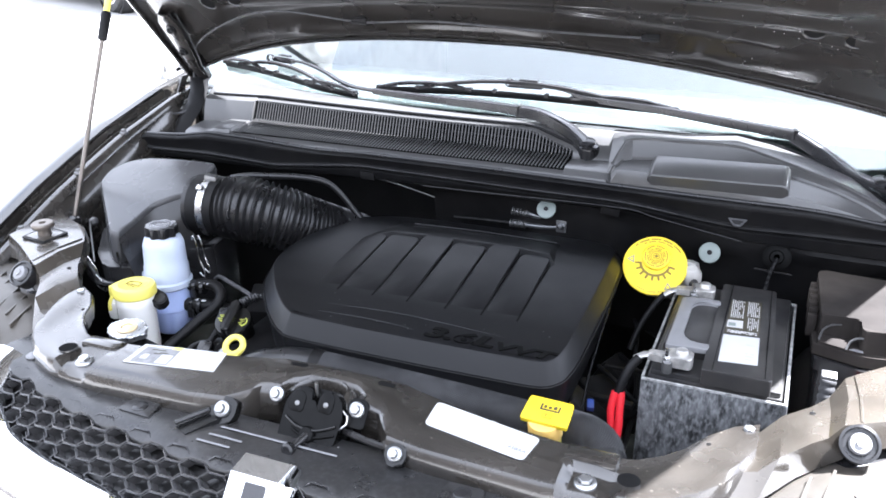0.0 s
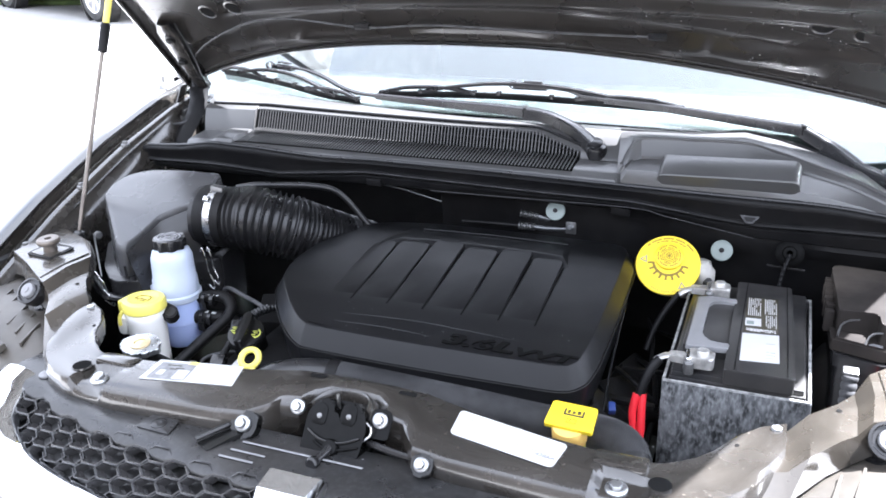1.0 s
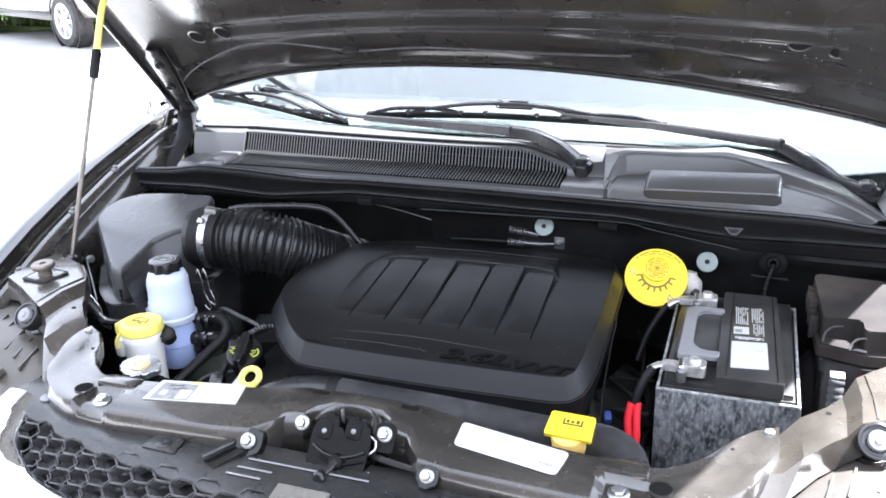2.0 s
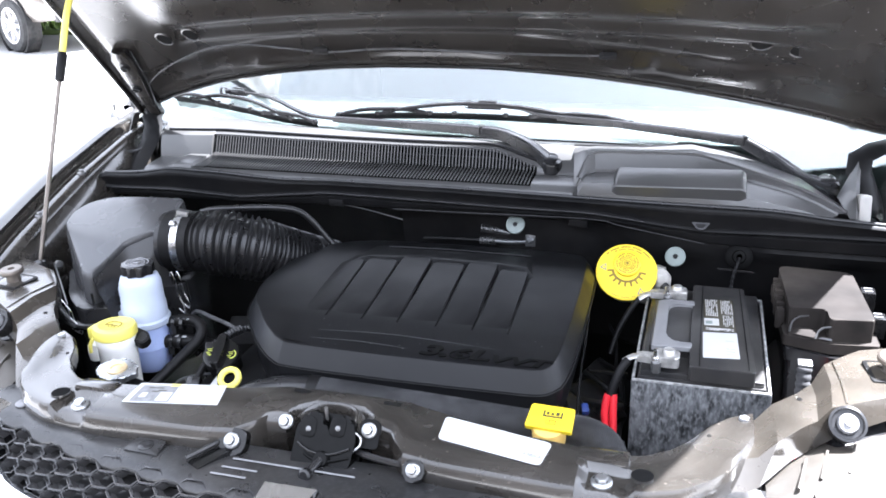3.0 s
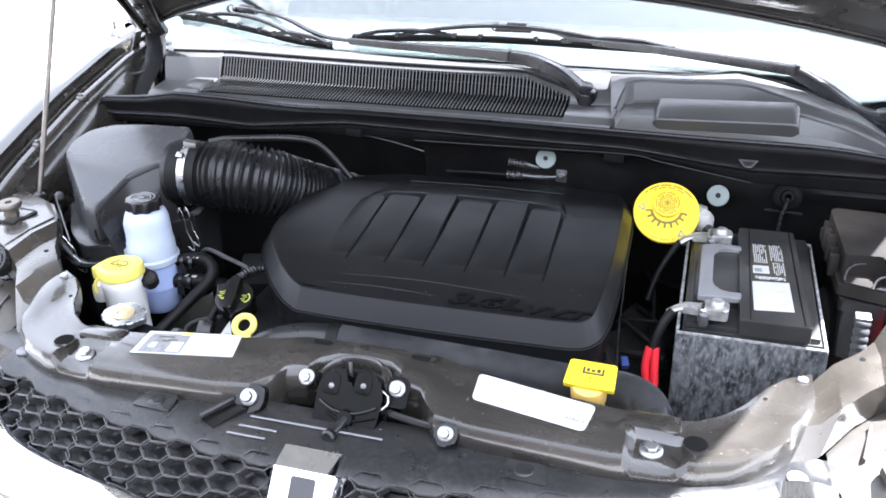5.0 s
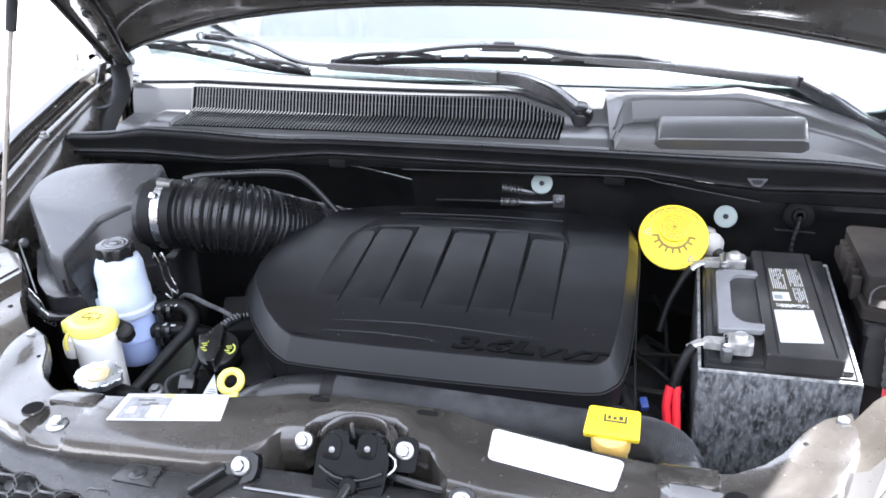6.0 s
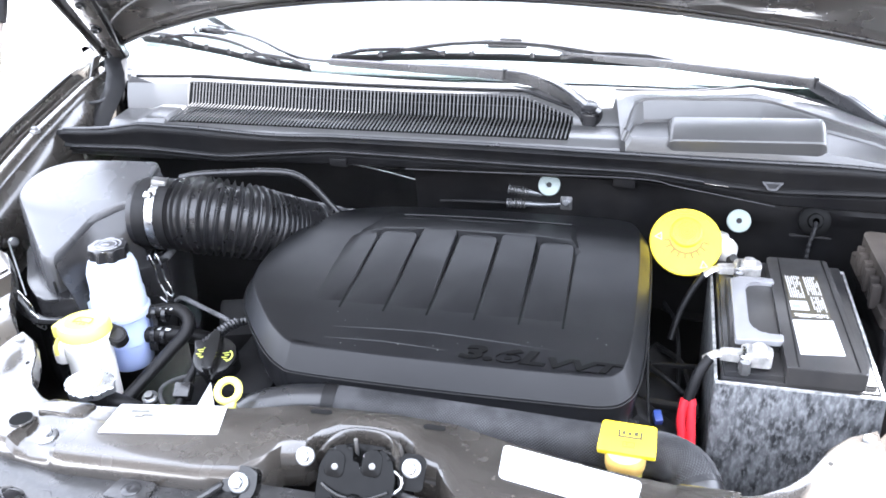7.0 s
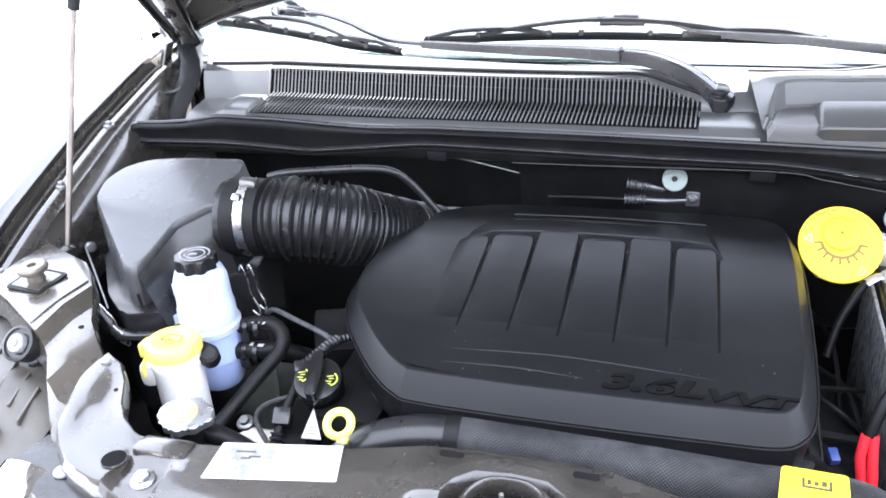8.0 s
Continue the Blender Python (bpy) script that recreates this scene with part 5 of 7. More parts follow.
def hex_ring(w_, h_, t_, depth):
    bm = bmesh.new()
    out = [(-w_ / 2, 0), (-w_ * 0.27, -h_ / 2), (w_ * 0.27, -h_ / 2), (w_ / 2, 0), (w_ * 0.27, h_ / 2), (-w_ * 0.27, h_ / 2)]
    k = 1 - t_ * 2 / h_
    a = [bm.verts.new((x, y, 0)) for x, y in out]
    b = [bm.verts.new((x * (1 - t_ * 2.2 / w_), y * k, 0.0008)) for x, y in out]
    c_ = [bm.verts.new((x * (0.96 - t_ * 2.2 / w_) * 0.86, y * k * 0.72 + h_ * 0.10, -depth)) for x, y in out]
    for i in range(6):
        j = (i + 1) % 6
        bm.faces.new((a[i], a[j], b[j], b[i]))
        bm.faces.new((b[i], b[j], c_[j], c_[i]))
    return bm


def rim_v(x):
    """How far down the mesh meets the chrome surround."""
    return interp(abs(x), [(0.0, 0.078), (0.20, 0.063), (0.43, 0.060), (0.46, 0.046), (0.49, 0.010)])


CW, CH = PITCH / 0.745, 0.0205
cell_mesh = mesh_of("cell", hex_ring(CW, CH, 0.0013, 0.015), M_GRILLE)
for ci in range(-15, 16):
    for ri in range(7):
        x = ci * PITCH + 0.004
        v = -0.004 + ri * CH + (CH / 2 if ci % 2 else 0)
        if abs(x) > 0.49 or v > rim_v(x) + 0.004 or -0.040 < x < 0.062:
            continue
        p, nrm = grille_at(x, v)
        o = new("cell", cell_mesh)
        o.parent, o.matrix_parent_inverse = gr, Matrix.Translation(gr.location).inverted()
        o.matrix_basis = facing(p, nrm)
rows = [[tuple(grille_at(x, v)[0] + Vector((0, 0.012, -0.022))) for x in [-0.5 + i * 0.05 for i in range(21)]] for v in (-0.005, 0.03, 0.06, 0.085)]
part("mesh_backing", loft(rows, thick=0.002), M_SHIELD, gr)
path = [(-0.508, 0.022, 0.922), (-0.507, -0.018, 0.912), (-0.492, -0.060, 0.893)]
for x in (-0.44, -0.39, -0.32, -0.25, -0.18, -0.09, 0.0):
    p, nrm = grille_at(x, rim_v(x) + 0.038)
    path.append(tuple(p - nrm * 0.004))
path += [(-x, y, z) for x, y, z in path[-2::-1]]
part("chrome_surround", tube(path, lambda k, g: 0.040, 20, 0.02, flat=0.72), M_CHROME, gr, "thick chrome surround")
# centre bar: a cap sloping forward, then a steeper face with the badge field
p, nrm = grille_at(0.002, -0.024)
face = Vector((0, -math.cos(radians(54)), -math.sin(radians(54))))
fn = Vector((0, -math.sin(radians(54)), math.cos(radians(54))))
top = grille_at(0.002, 0.004)[0] + nrm * 0.027
rows = []
for at, k, up, w_ in ((p - nrm * 0.001, 0.032, nrm, 0.0), (p + nrm * 0.009, 0.033, nrm, 0.004), (top, 0.0305, (nrm + fn).normalized(), 0.020), (top + face * 0.003, 0.0305, fn, 0.021), (top + face * 0.04, 0.0315, fn, 0.022), (top + face * 0.085, 0.034, fn, 0.022)):
    rows.append([tuple(at + Vector((a, 0, 0)) - up * b) for a, b in ((-k - w_, 0.046), (-k - w_ * 0.30, 0.008), (-k, 0.0), (k, 0.0), (k + w_ * 0.30, 0.008), (k + w_, 0.046))])
emb = part("badge_bar", loft(rows, thick=0.003), M_CHROME, gr, "chrome centre bar", sharp=20)
m = facing(top + Vector((0.006, 0, 0)) + face * 0.041 + fn * 0.0005, fn)
part("badge_rim", prism(rounded([(-0.018, -0.040), (0.018, -0.040), (0.0175, 0.037), (-0.0175, 0.037)], 0.004), -0.004, 0.0012, m, 0.001), M_CHROME, emb)
part("badge_recess", prism(rounded([(-0.0145, -0.039), (0.0145, -0.039), (0.014, 0.034), (-0.014, 0.034)], 0.003), -0.004, 0.0019, m), M_BADGE, emb, "dark grey badge field")
# bumper skin under the grille
rows = []
for i in range(25):
    x = -0.80 + 1.6 * i / 24
    y = -0.205 + 0.40 * (abs(x) / 0.8) ** 2.6
    rows.append([(x, y + 0.03, 0.855 - 0.02 * (abs(x) > 0.5)), (x, y - 0.005, 0.838), (x, y - 0.03, 0.79), (x, y - 0.045, 0.70), (x, y - 0.03, 0.55), (x, y + 0.05, 0.42)])
fb = thing("front_bumper", (0, -0.15, 0.4), "black painted front bumper below the grille", "bumper")
part("bumper_skin", loft(rows, thick=0.003), M_BODY, fb)

# ---- headlamps and corner stops ----
for s in (-1, 1):
    side = "driver" if s > 0 else "passenger"
    hl = thing("headlamp", (s * 0.64, 0.12, 0.80), "headlamp with pale housing and clear lens, %s side" % side, "headlamp", "headlamps")
    body = [[(0.535, 0.115, 0.925), (0.60, 0.175, 0.945), (0.66, 0.205, 0.950), (0.73, 0.25, 0.952), (0.79, 0.30, 0.95)],
            [(0.535, 0.085, 0.930), (0.60, 0.130, 0.955), (0.67, 0.160, 0.958), (0.735, 0.20, 0.955), (0.80, 0.25, 0.945)],
            [(0.535, 0.050, 0.922), (0.60, 0.075, 0.942), (0.67, 0.100, 0.944), (0.745, 0.14, 0.938), (0.815, 0.20, 0.925)],
            [(0.535, 0.025, 0.905), (0.60, 0.040, 0.915), (0.68, 0.060, 0.913), (0.755, 0.10, 0.905), (0.83, 0.16, 0.89)]]
    part("housing", loft([mirror_x(r_, s) for r_ in body], thick=0.004), M_LAMP, hl, "dusty pale plastic housing")
    lens = [[(0.530, 0.030, 0.906), (0.60, 0.045, 0.917), (0.68, 0.065, 0.915), (0.755, 0.105, 0.907), (0.83, 0.165, 0.892)],
            [(0.525, 0.000, 0.890), (0.60, 0.008, 0.900), (0.69, 0.030, 0.897), (0.765, 0.075, 0.888), (0.842, 0.145, 0.87)],
            [(0.520, -0.030, 0.84), (0.60, -0.025, 0.85), (0.70, 0.0, 0.845), (0.775, 0.05, 0.83), (0.85, 0.13, 0.81)],
            [(0.520, -0.035, 0.76), (0.60, -0.032, 0.76), (0.70, -0.005, 0.755), (0.775, 0.045, 0.75), (0.85, 0.13, 0.75)]]
    part("lens", loft([mirror_x(r_, s) for r_ in lens], thick=0.003), M_LENS, hl, "clear polycarbonate lens")
    refl = [[(a[0] * 0.97 + 0.02, a[1] + 0.03, a[2] - 0.006) for a in r_] for r_ in lens]
    part("reflector", loft([mirror_x(r_, s) for r_ in refl], thick=0.003), M_CHROME, hl, "bright reflector")
    for x, y, z in ((0.575, 0.105, 0.948), (0.60, 0.122, 0.954), (0.632, 0.138, 0.956), (0.672, 0.158, 0.957), (0.705, 0.178, 0.956)):
        part("housing_rib", box((s * x, y, z - 0.005), (0.0035, 0.055, 0.008), (8, 0, s * -12), 0.001), M_LAMP, hl)
    part("housing_step", box((s * 0.655, 0.085, 0.940), (0.15, 0.018, 0.012), (15, 0, s * 22), 0.003), M_LAMP, hl)
    part("adjuster_pocket", box((s * 0.648, 0.205, 0.938), (0.10, 0.05, 0.03), (8, 0, s * 33), 0.006), M_PLASTIC, hl)
    rf = thing("headlamp_retainer", (s * 0.626, 0.165, 0.96), "large white-headed retaining screw in a black plastic ring", "fastener", "headlamp retainers")
    m = facing((s * 0.626, 0.164, 0.984), (s * 0.05, -0.72, 0.69))
    part("ring", lathe([(0.020, -0.02), (0.0222, -0.004), (0.0222, 0.002), (0.019, 0.003), (0.0175, 0.0), (0.011, -0.001)], m, 28), M_PLASTIC, rf)
    part("screw_head", lathe([(0.0122, -0.003), (0.0122, 0.004), (0.011, 0.006), (0.005, 0.0065), (0.0045, 0.0085), (0, 0.0085)], m, 24), M_HANDLE, rf, "white plastic-coated head")
    sp = thing("hood_stop", (s * 0.690, 0.281, 0.99), "black rubber hood stop on its square base", "hood stop", "hood stops")
    pm_ = facing((s * 0.690, 0.281, 0.9985), (0, -0.06, 1), 8 * s)
    part("base_plate", prism(rounded([(-0.030, -0.026), (0.030, -0.026), (0.030, 0.026), (-0.030, 0.026)], 0.004), 0, 0.0030, pm_, 0.001), M_RUBBER, sp)
    part("plate_field", prism(rounded([(-0.025, -0.021), (0.025, -0.021), (0.025, 0.021), (-0.025, 0.021)], 0.003), 0.0025, 0.0038, pm_, 0.0005), M_DUSTY_LIT, sp)
    part("post", lathe([(0.0125, 0), (0.0110, 0.010), (0.0118, 0.014), (0.0185, 0.016), (0.0200, 0.019), (0.0195, 0.0225), (0.017, 0.0245), (0.006, 0.0245), (0.005, 0.020), (0, 0.020)], facing((s * 0.690, 0.281, 1.000), (0, -0.06, 1)), 24), M_BRONZE, sp)

# ---- engine cover ----
TOP = [(0.10, 0.952), (0.20, 0.9745), (0.25, 0.984), (0.30, 0.9905), (0.36, 0.9950), (0.42, 0.9985), (0.50, 1.0015), (0.55, 1.0010), (0.60, 0.9970), (0.66, 0.990)]


def top_z(y):
    return interp(y, TOP)


OUT = [(-0.127, 0.200), (0.033, 0.198), (0.178, 0.200), (0.240, 0.203), (0.263, 0.216), (0.274, 0.240), (0.279, 0.295), (0.279, 0.405), (0.276, 0.52), (0.268, 0.60), (0.240, 0.643), (0.148, 0.655), (-0.03, 0.652),
       (-0.150, 0.638), (-0.222, 0.596), (-0.258, 0.53), (-0.277, 0.45), (-0.281, 0.385), (-0.268, 0.330), (-0.240, 0.285), (-0.203, 0.240), (-0.165, 0.209)]


def smooth_ring(pts, k=9):
    n, out = len(pts), []
    for i in range(n):
        p = [Vector(pts[(i + j) % n]) for j in (-1, 0, 1, 2)]
        for j in range(k):
            t = j / k
            out.append(0.5 * ((2 * p[1]) + (p[2] - p[0]) * t + (2 * p[0] - 5 * p[1] + 4 * p[2] - p[3]) * t * t + (3 * p[1] - p[0] - 3 * p[2] + p[3]) * t ** 3))
    return out


def inset(ring, d):
    n = len(ring)
    out = []
    for i in range(n):
        t = (ring[(i + 1) % n] - ring[i - 1]).normalized()
        out.append(ring[i] + Vector((-t.y, t.x)) * d)
    return out


ring = smooth_ring(OUT)
ec = thing("engine_cover", (0, 0.4, 0.92), "grained black plastic engine cover with keyed ribs and raised lettering", "engine cover")
rows = []
for d, dz in ((0.006, -0.080), (0.0, -0.031), (0.0006, -0.0265), (0.0018, -0.0248), (0.0145, -0.0018), (0.0157, -0.0005), (0.0175, 0.0), (0.0215, -0.0003)):
    rr = inset(ring, d)
    rows.append([(q.x, q.y, top_z(q.y) + dz * (1.0 if d < 0.001 or q.y < 0.5 else 0.8)) for q in rr])
bm = loft(rows, close=True)
inner = inset(ring, 0.0172)


def span(y):
    """Left and right ends of the inner outline at y."""
    xs_ = []
    for p, q in zip(inner, inner[1:] + inner[:1]):
        if (p.y - y) * (q.y - y) < 0:
            xs_.append(p.x + (q.x - p.x) * (y - p.y) / (q.y - p.y))
    return min(xs_), max(xs_)


ylo, yhi = min(p.y for p in inner) + 0.0003, max(p.y for p in inner) - 0.0003
rows = []
for i in range(41):
    y = ylo + (yhi - ylo) * i / 40
    a, b = span(y)
    rows.append([(a + (b - a) * j / 12, y, top_z(y)) for j in range(13)])
loft(rows, bm)
shell = part("shell", bm, M_COVER, ec, sharp=16)
part("edge_seam", tube([(q.x, q.y, top_z(q.y) - 0.0280) for q in inset(ring, -0.0012)[::2]] + [(ring[0].x, ring[0].y - 0.0012, top_z(ring[0].y) - 0.0280)], 0.0012, 6, 0.02), M_RUBBER, ec)
tp = Matrix.Rotation(math.atan(0.190), 4, "X")


def on_top(x, y, up=0.0):
    return Vector((x, y, top_z(y) + up))


# rear plateau with its sloping front face
edge = [(-0.168, 0.474), (-0.146, 0.496), (-0.120, 0.507), (-0.05, 0.514), (0.04, 0.516), (0.12, 0.515), (0.166, 0.511), (0.182, 0.488)]
rise = (0.0, 0.55, 0.9, 1.0, 1.0, 1.0, 0.85, 0.0)
rows = [[tuple(on_top(x * kx, (y + dy) if dy < 0.06 else 0.60, -0.001 + h * f)) for (x, y), f in zip(edge, rise)]
        for kx, dy, h in ((0.985, -0.026, 0.0), (0.992, -0.014, 0.0042), (1.0, -0.002, 0.0095), (0.998, 0.0, 0.0103), (0.985, 0.004, 0.0104), (0.95, 0.035, 0.0070), (0.90, 0.1, 0.0010))]
part("rear_step", loft(rows, thick=0.0008), M_COVER, ec, sharp=24)
# the keyed ribs, each a flat bar with a rounded rear end, rising to the rear beside its groove
fx = [-0.113, -0.053, 0.005, 0.067, 0.124, 0.179]
for i in range(6):
    a, b = (fx[i - 1] + 0.0028 if i else fx[0] - 0.048), fx[i] - 0.0010
    yr, h_ = (0.498, 0.503, 0.521, 0.509, 0.519, 0.504)[i], (0.0050, 0.0070, 0.0092, 0.0070, 0.0088, 0.0058)[i]
    rows = []
    for y, up, cut in ((0.292, -0.0012, 0.0), (0.32, 0.0008, 0), (0.37, h_ * 0.34, 0), (0.42, h_ * 0.66, 0), (0.465, h_ * 0.90, 0), (yr - 0.016, h_, 0.0004), (yr - 0.009, h_ + 0.0003, 0.0016), (yr - 0.004, h_ + 0.0003, 0.0045), (yr - 0.001, h_ - 0.0002, 0.009), (yr, h_ * 0.3, 0.011)):
        sh = -0.007 * (y - 0.31) / 0.19
        lo_, hi_ = a + sh + cut, b + sh - cut
        e = min(0.0012, max(0.0, up))
        lf = 0.0 if i else 1.0                          # the first rib fades out to its side
        rows.append([tuple(on_top(lo_, y, -0.0015)), tuple(on_top(lo_ + 0.0003 + 0.006 * lf, y, (up - e) * (1 - 0.7 * lf))), tuple(on_top(lo_ + 0.0016 + 0.014 * lf, y, up * (1 - 0.3 * lf))), tuple(on_top((lo_ + hi_) / 2, y, up + 0.0002)),
                     tuple(on_top(hi_ - 0.0016, y, up)), tuple(on_top(hi_ - 0.0003, y, up - e)), tuple(on_top(hi_, y, -0.0015))])
    part("rib", loft(rows), M_COVER, ec, sharp=30)
M_GROOVE = mat("groove_shade_and_trim", (0.003, 0.003, 0.003), 0.6, var=0.1, bump=0.1, spec=0.1)
# Near-black strips laid on the top paint in the shade between the ribs.
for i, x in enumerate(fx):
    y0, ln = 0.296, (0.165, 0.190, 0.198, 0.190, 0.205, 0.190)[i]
    part("groove_shade", loft([[tuple(on_top(x - 0.0012 - 0.0010 * k_ - 0.007 * k_, y0 + ln * k_, 0.0005)), tuple(on_top(x + 0.0016 + 0.0012 * k_ - 0.007 * k_, y0 + ln * k_, 0.0005))] for k_ in (0, 0.25, 0.5, 0.75, 1.0)], thick=0.0005), M_GROOVE, ec)
for p, q, r_ in (((-0.107, 0.257), (0.019, 0.263), (0.179, 0.254)), ((-0.111, 0.236), (-0.03, 0.238), (0.045, 0.235)), ((-0.108, 0.581), (0.02, 0.587), (0.155, 0.588)), ((-0.104, 0.562), (0.02, 0.568), (0.155, 0.568))):
    up = 0.0002 if p[1] < 0.4 else 0.0036
    bm = tube([tuple(on_top(*p, up - 0.0012)), tuple(on_top(*q, up)), tuple(on_top(*r_, up - 0.0014))], 0.0014, 6, 0.02, flat=0.9)
    part("crease_line", bm, M_COVER, ec)
writing("lettering", "3.6L", 0.0300, Matrix.Translation(on_top(0.1130, 0.2335, 0.0012)) @ tp, M_GROOVE, ec, 0.0012, 0.25, 2.0, "raised dark lettering", 0.0011)
writing("lettering", "VVT", 0.0215, Matrix.Translation(on_top(0.2065, 0.2300, 0.0012)) @ tp, M_GROOVE, ec, 0.0012, 0.25, 2.15, "raised dark lettering", 0.0008)
rg = random.Random(21)
bm = bmesh.new()
for i in range(16):
    x, y = rg.uniform(-0.16, 0.235), rg.uniform(0.225, 0.29)
    prism(circle(rg.uniform(0.0004, 0.0012), 5), 0.0, 0.0003, Matrix.Translation(on_top(x, y, 0.0004)) @ tp, 0, bm)
tagged(part("dust_specks", bm, M_SPECK, ec, "pale specks of dust"), kind="stuff")

# engine under the cover
en = thing("engine", (0, 0.4, 0.45), "dark engine block and heads under the plastic cover", "engine")
part("block", box((0.0, 0.42, 0.70), (0.46, 0.32, 0.38), (0, 0, 0), 0.02), M_DARK, en)
part("intake_manifold", box((0.0, 0.40, 0.895), (0.44, 0.30, 0.05), (7, 0, 0), 0.015), M_DARK, en)
part("timing_housing", box((-0.235, 0.33, 0.82), (0.09, 0.24, 0.16), (0, 0, 0), 0.02), M_RUBBER, en)
for i in range(4):
    part("coil", box((-0.13 + i * 0.10, 0.225, 0.890), (0.04, 0.05, 0.05), (20, 0, 0), 0.006), M_PLASTIC, en)
for i, (x, y, z) in enumerate(((-0.30, 0.24, 0.84), (-0.335, 0.42, 0.86), (0.30, 0.36, 0.84), (0.31, 0.47, 0.82), (0.29, 0.28, 0.86))):
    part("bracket", box((x, y, z), (0.06, 0.09, 0.05), (10 * i, 5, 25 * i), 0.008), M_RUBBER, en)
part("side_strut", tube([(0.278, 0.46, 0.955), (0.284, 0.33, 0.925), (0.290, 0.255, 0.895)], 0.0018, 6), M_PLASTIC, en)
oc = thing("oil_filler_cap", (-0.272, 0.243, 0.90), "black oil filler cap with yellow-green symbols", "cap")
m = facing((-0.272, 0.240, 0.928), (0.08, -0.45, 1))
part("cap_body", lathe([(0.025, -0.05), (0.027, -0.012), (0.0295, -0.009), (0.0300, 0.002), (0.0285, 0.005), (0.020, 0.006), (0, 0.006)], m, 30), M_HINGE, oc)
part("thumb_grip", prism(rounded([(-0.0065, -0.030), (0.0065, -0.030), (0.0085, 0.0), (0.0065, 0.030), (-0.0065, 0.030), (-0.0085, 0.0)], 0.004), 0.004, 0.019, m @ pose(-0.001, 0, 0, 0, 0, 8), 0.003), M_HINGE, oc)
for cx_, cy_, s_ in ((-0.018, 0.000, -1), (0.018, 0.001, 1)):
    bm = tube([m @ Vector((cx_ - 0.002 + 0.0085 * math.cos(a), cy_ + 0.0085 * math.sin(a), 0.0064)) for a in [-1.2 + 0.3 * i for i in range(9)]], 0.0009, 6, 0.01)
    for k, (dx, dy, w_) in enumerate(((-0.003, 0.004, 0.008), (-0.001, 0.001, 0.006), (-0.003, -0.003, 0.007), (-0.001, -0.006, 0.004))):
        box(m @ Vector((cx_ + dx, cy_ + dy, 0.0064)), (w_, 0.0016, 0.0008), (-24, 0, 20 - 8 * k), 0, bm)
    part("symbol", bm, M_LIME, oc, "yellow-green printed symbol")
part("filler_neck", lathe([(0.022, -0.12), (0.022, -0.03)], m, 20), M_PLASTIC, oc)
ds = thing("oil_dipstick", (-0.206, 0.152, 0.93), "oil dipstick with a yellow ring handle", "dipstick")
m = facing((-0.204, 0.148, 0.946), (0.05, -0.62, 0.78))
bm = bmesh.new()
ringpts = [(0.0135 + 0.0048 * math.cos(a), 0.0048 * math.sin(a)) for a in [2 * math.pi * i / 10 for i in range(10)]]
vs = [[bm.verts.new(m @ (Matrix.Rotation(b, 4, "Z") @ Vector((r_, 0, z_)))) for r_, z_ in ringpts] for b in [2 * math.pi * j / 28 for j in range(28)]]
for j in range(28):
    for i in range(10):
        bm.faces.new((vs[j][i], vs[j][(i + 1) % 10], vs[(j + 1) % 28][(i + 1) % 10], vs[(j + 1) % 28][i]))
part("ring_handle", bm, M_YELLOW2, ds, "yellow plastic ring")
part("ring_tab", box(m @ Vector((0.008, -0.016, -0.001)), (0.012, 0.009, 0.008), (41, 0, 0), 0.003), M_YELLOW2, ds, "yellow plastic foot")
part("tube", tube([m @ Vector((0.006, -0.022, 0)), (-0.20, 0.16, 0.90), (-0.20, 0.19, 0.80)], 0.0055, 10), M_DULL, ds)
tg = thing("warning_tag", (-0.258, 0.170, 0.88), "white triangular tag on the front of the engine", "tag")
part("tag_plate", prism(rounded([(-0.265, 0.168), (-0.241, 0.170), (-0.274, 0.222)], 0.0015), 0.8995, 0.9007), M_PAPER, tg)
for k, (x, y, w_) in enumerate(((-0.256, 0.177, 0.014), (-0.257, 0.182, 0.012), (-0.259, 0.187, 0.009))):
    part("print_line", box((x, y, 0.9009), (w_, 0.0018, 0.0004)), M_GREYINK, tg)
part("tag_foot", box((-0.258, 0.190, 0.890), (0.016, 0.030, 0.018), (0, 0, 0), 0.002), M_PLASTIC, tg)

# ---- air filter housing and intake hose ----
ab = thing("air_filter_housing", (-0.60, 0.43, 0.85), "satin black air filter housing with wire clips", "air filter")
LID = [(-0.700, 0.436), (-0.706, 0.470), (-0.690, 0.500), (-0.655, 0.519), (-0.600, 0.527), (-0.494, 0.531), (-0.492, 0.470), (-0.494, 0.440), (-0.515, 0.428), (-0.543, 0.398), (-0.550, 0.345), (-0.558, 0.312), (-0.580, 0.318)]


def lid_z(y):
    return 0.900 + 0.355 * y


lid = [Vector(p) for p in rounded(LID, 0.012, 3)]
rows = [[(q.x, q.y, lid_z(q.y) + dz) for q in (inset(lid, d) if d else lid)] for d, dz in ((0.0, -0.09), (0.0, -0.012), (0.0015, -0.005), (0.005, -0.001), (0.010, 0.0))]
cx = [sum(q.x for q in lid) / len(lid), sum(q.y for q in lid) / len(lid)]
rows[-1] = [(cx[0] + (q.x - cx[0]) * 0.93, cx[1] + (q.y - cx[1]) * 0.93, lid_z(cx[1] + (q.y - cx[1]) * 0.93)) for q in lid]
rows[-2] = [(cx[0] + (q.x - cx[0]) * 0.965, cx[1] + (q.y - cx[1]) * 0.965, lid_z(cx[1] + (q.y - cx[1]) * 0.965) - 0.0015) for q in lid]
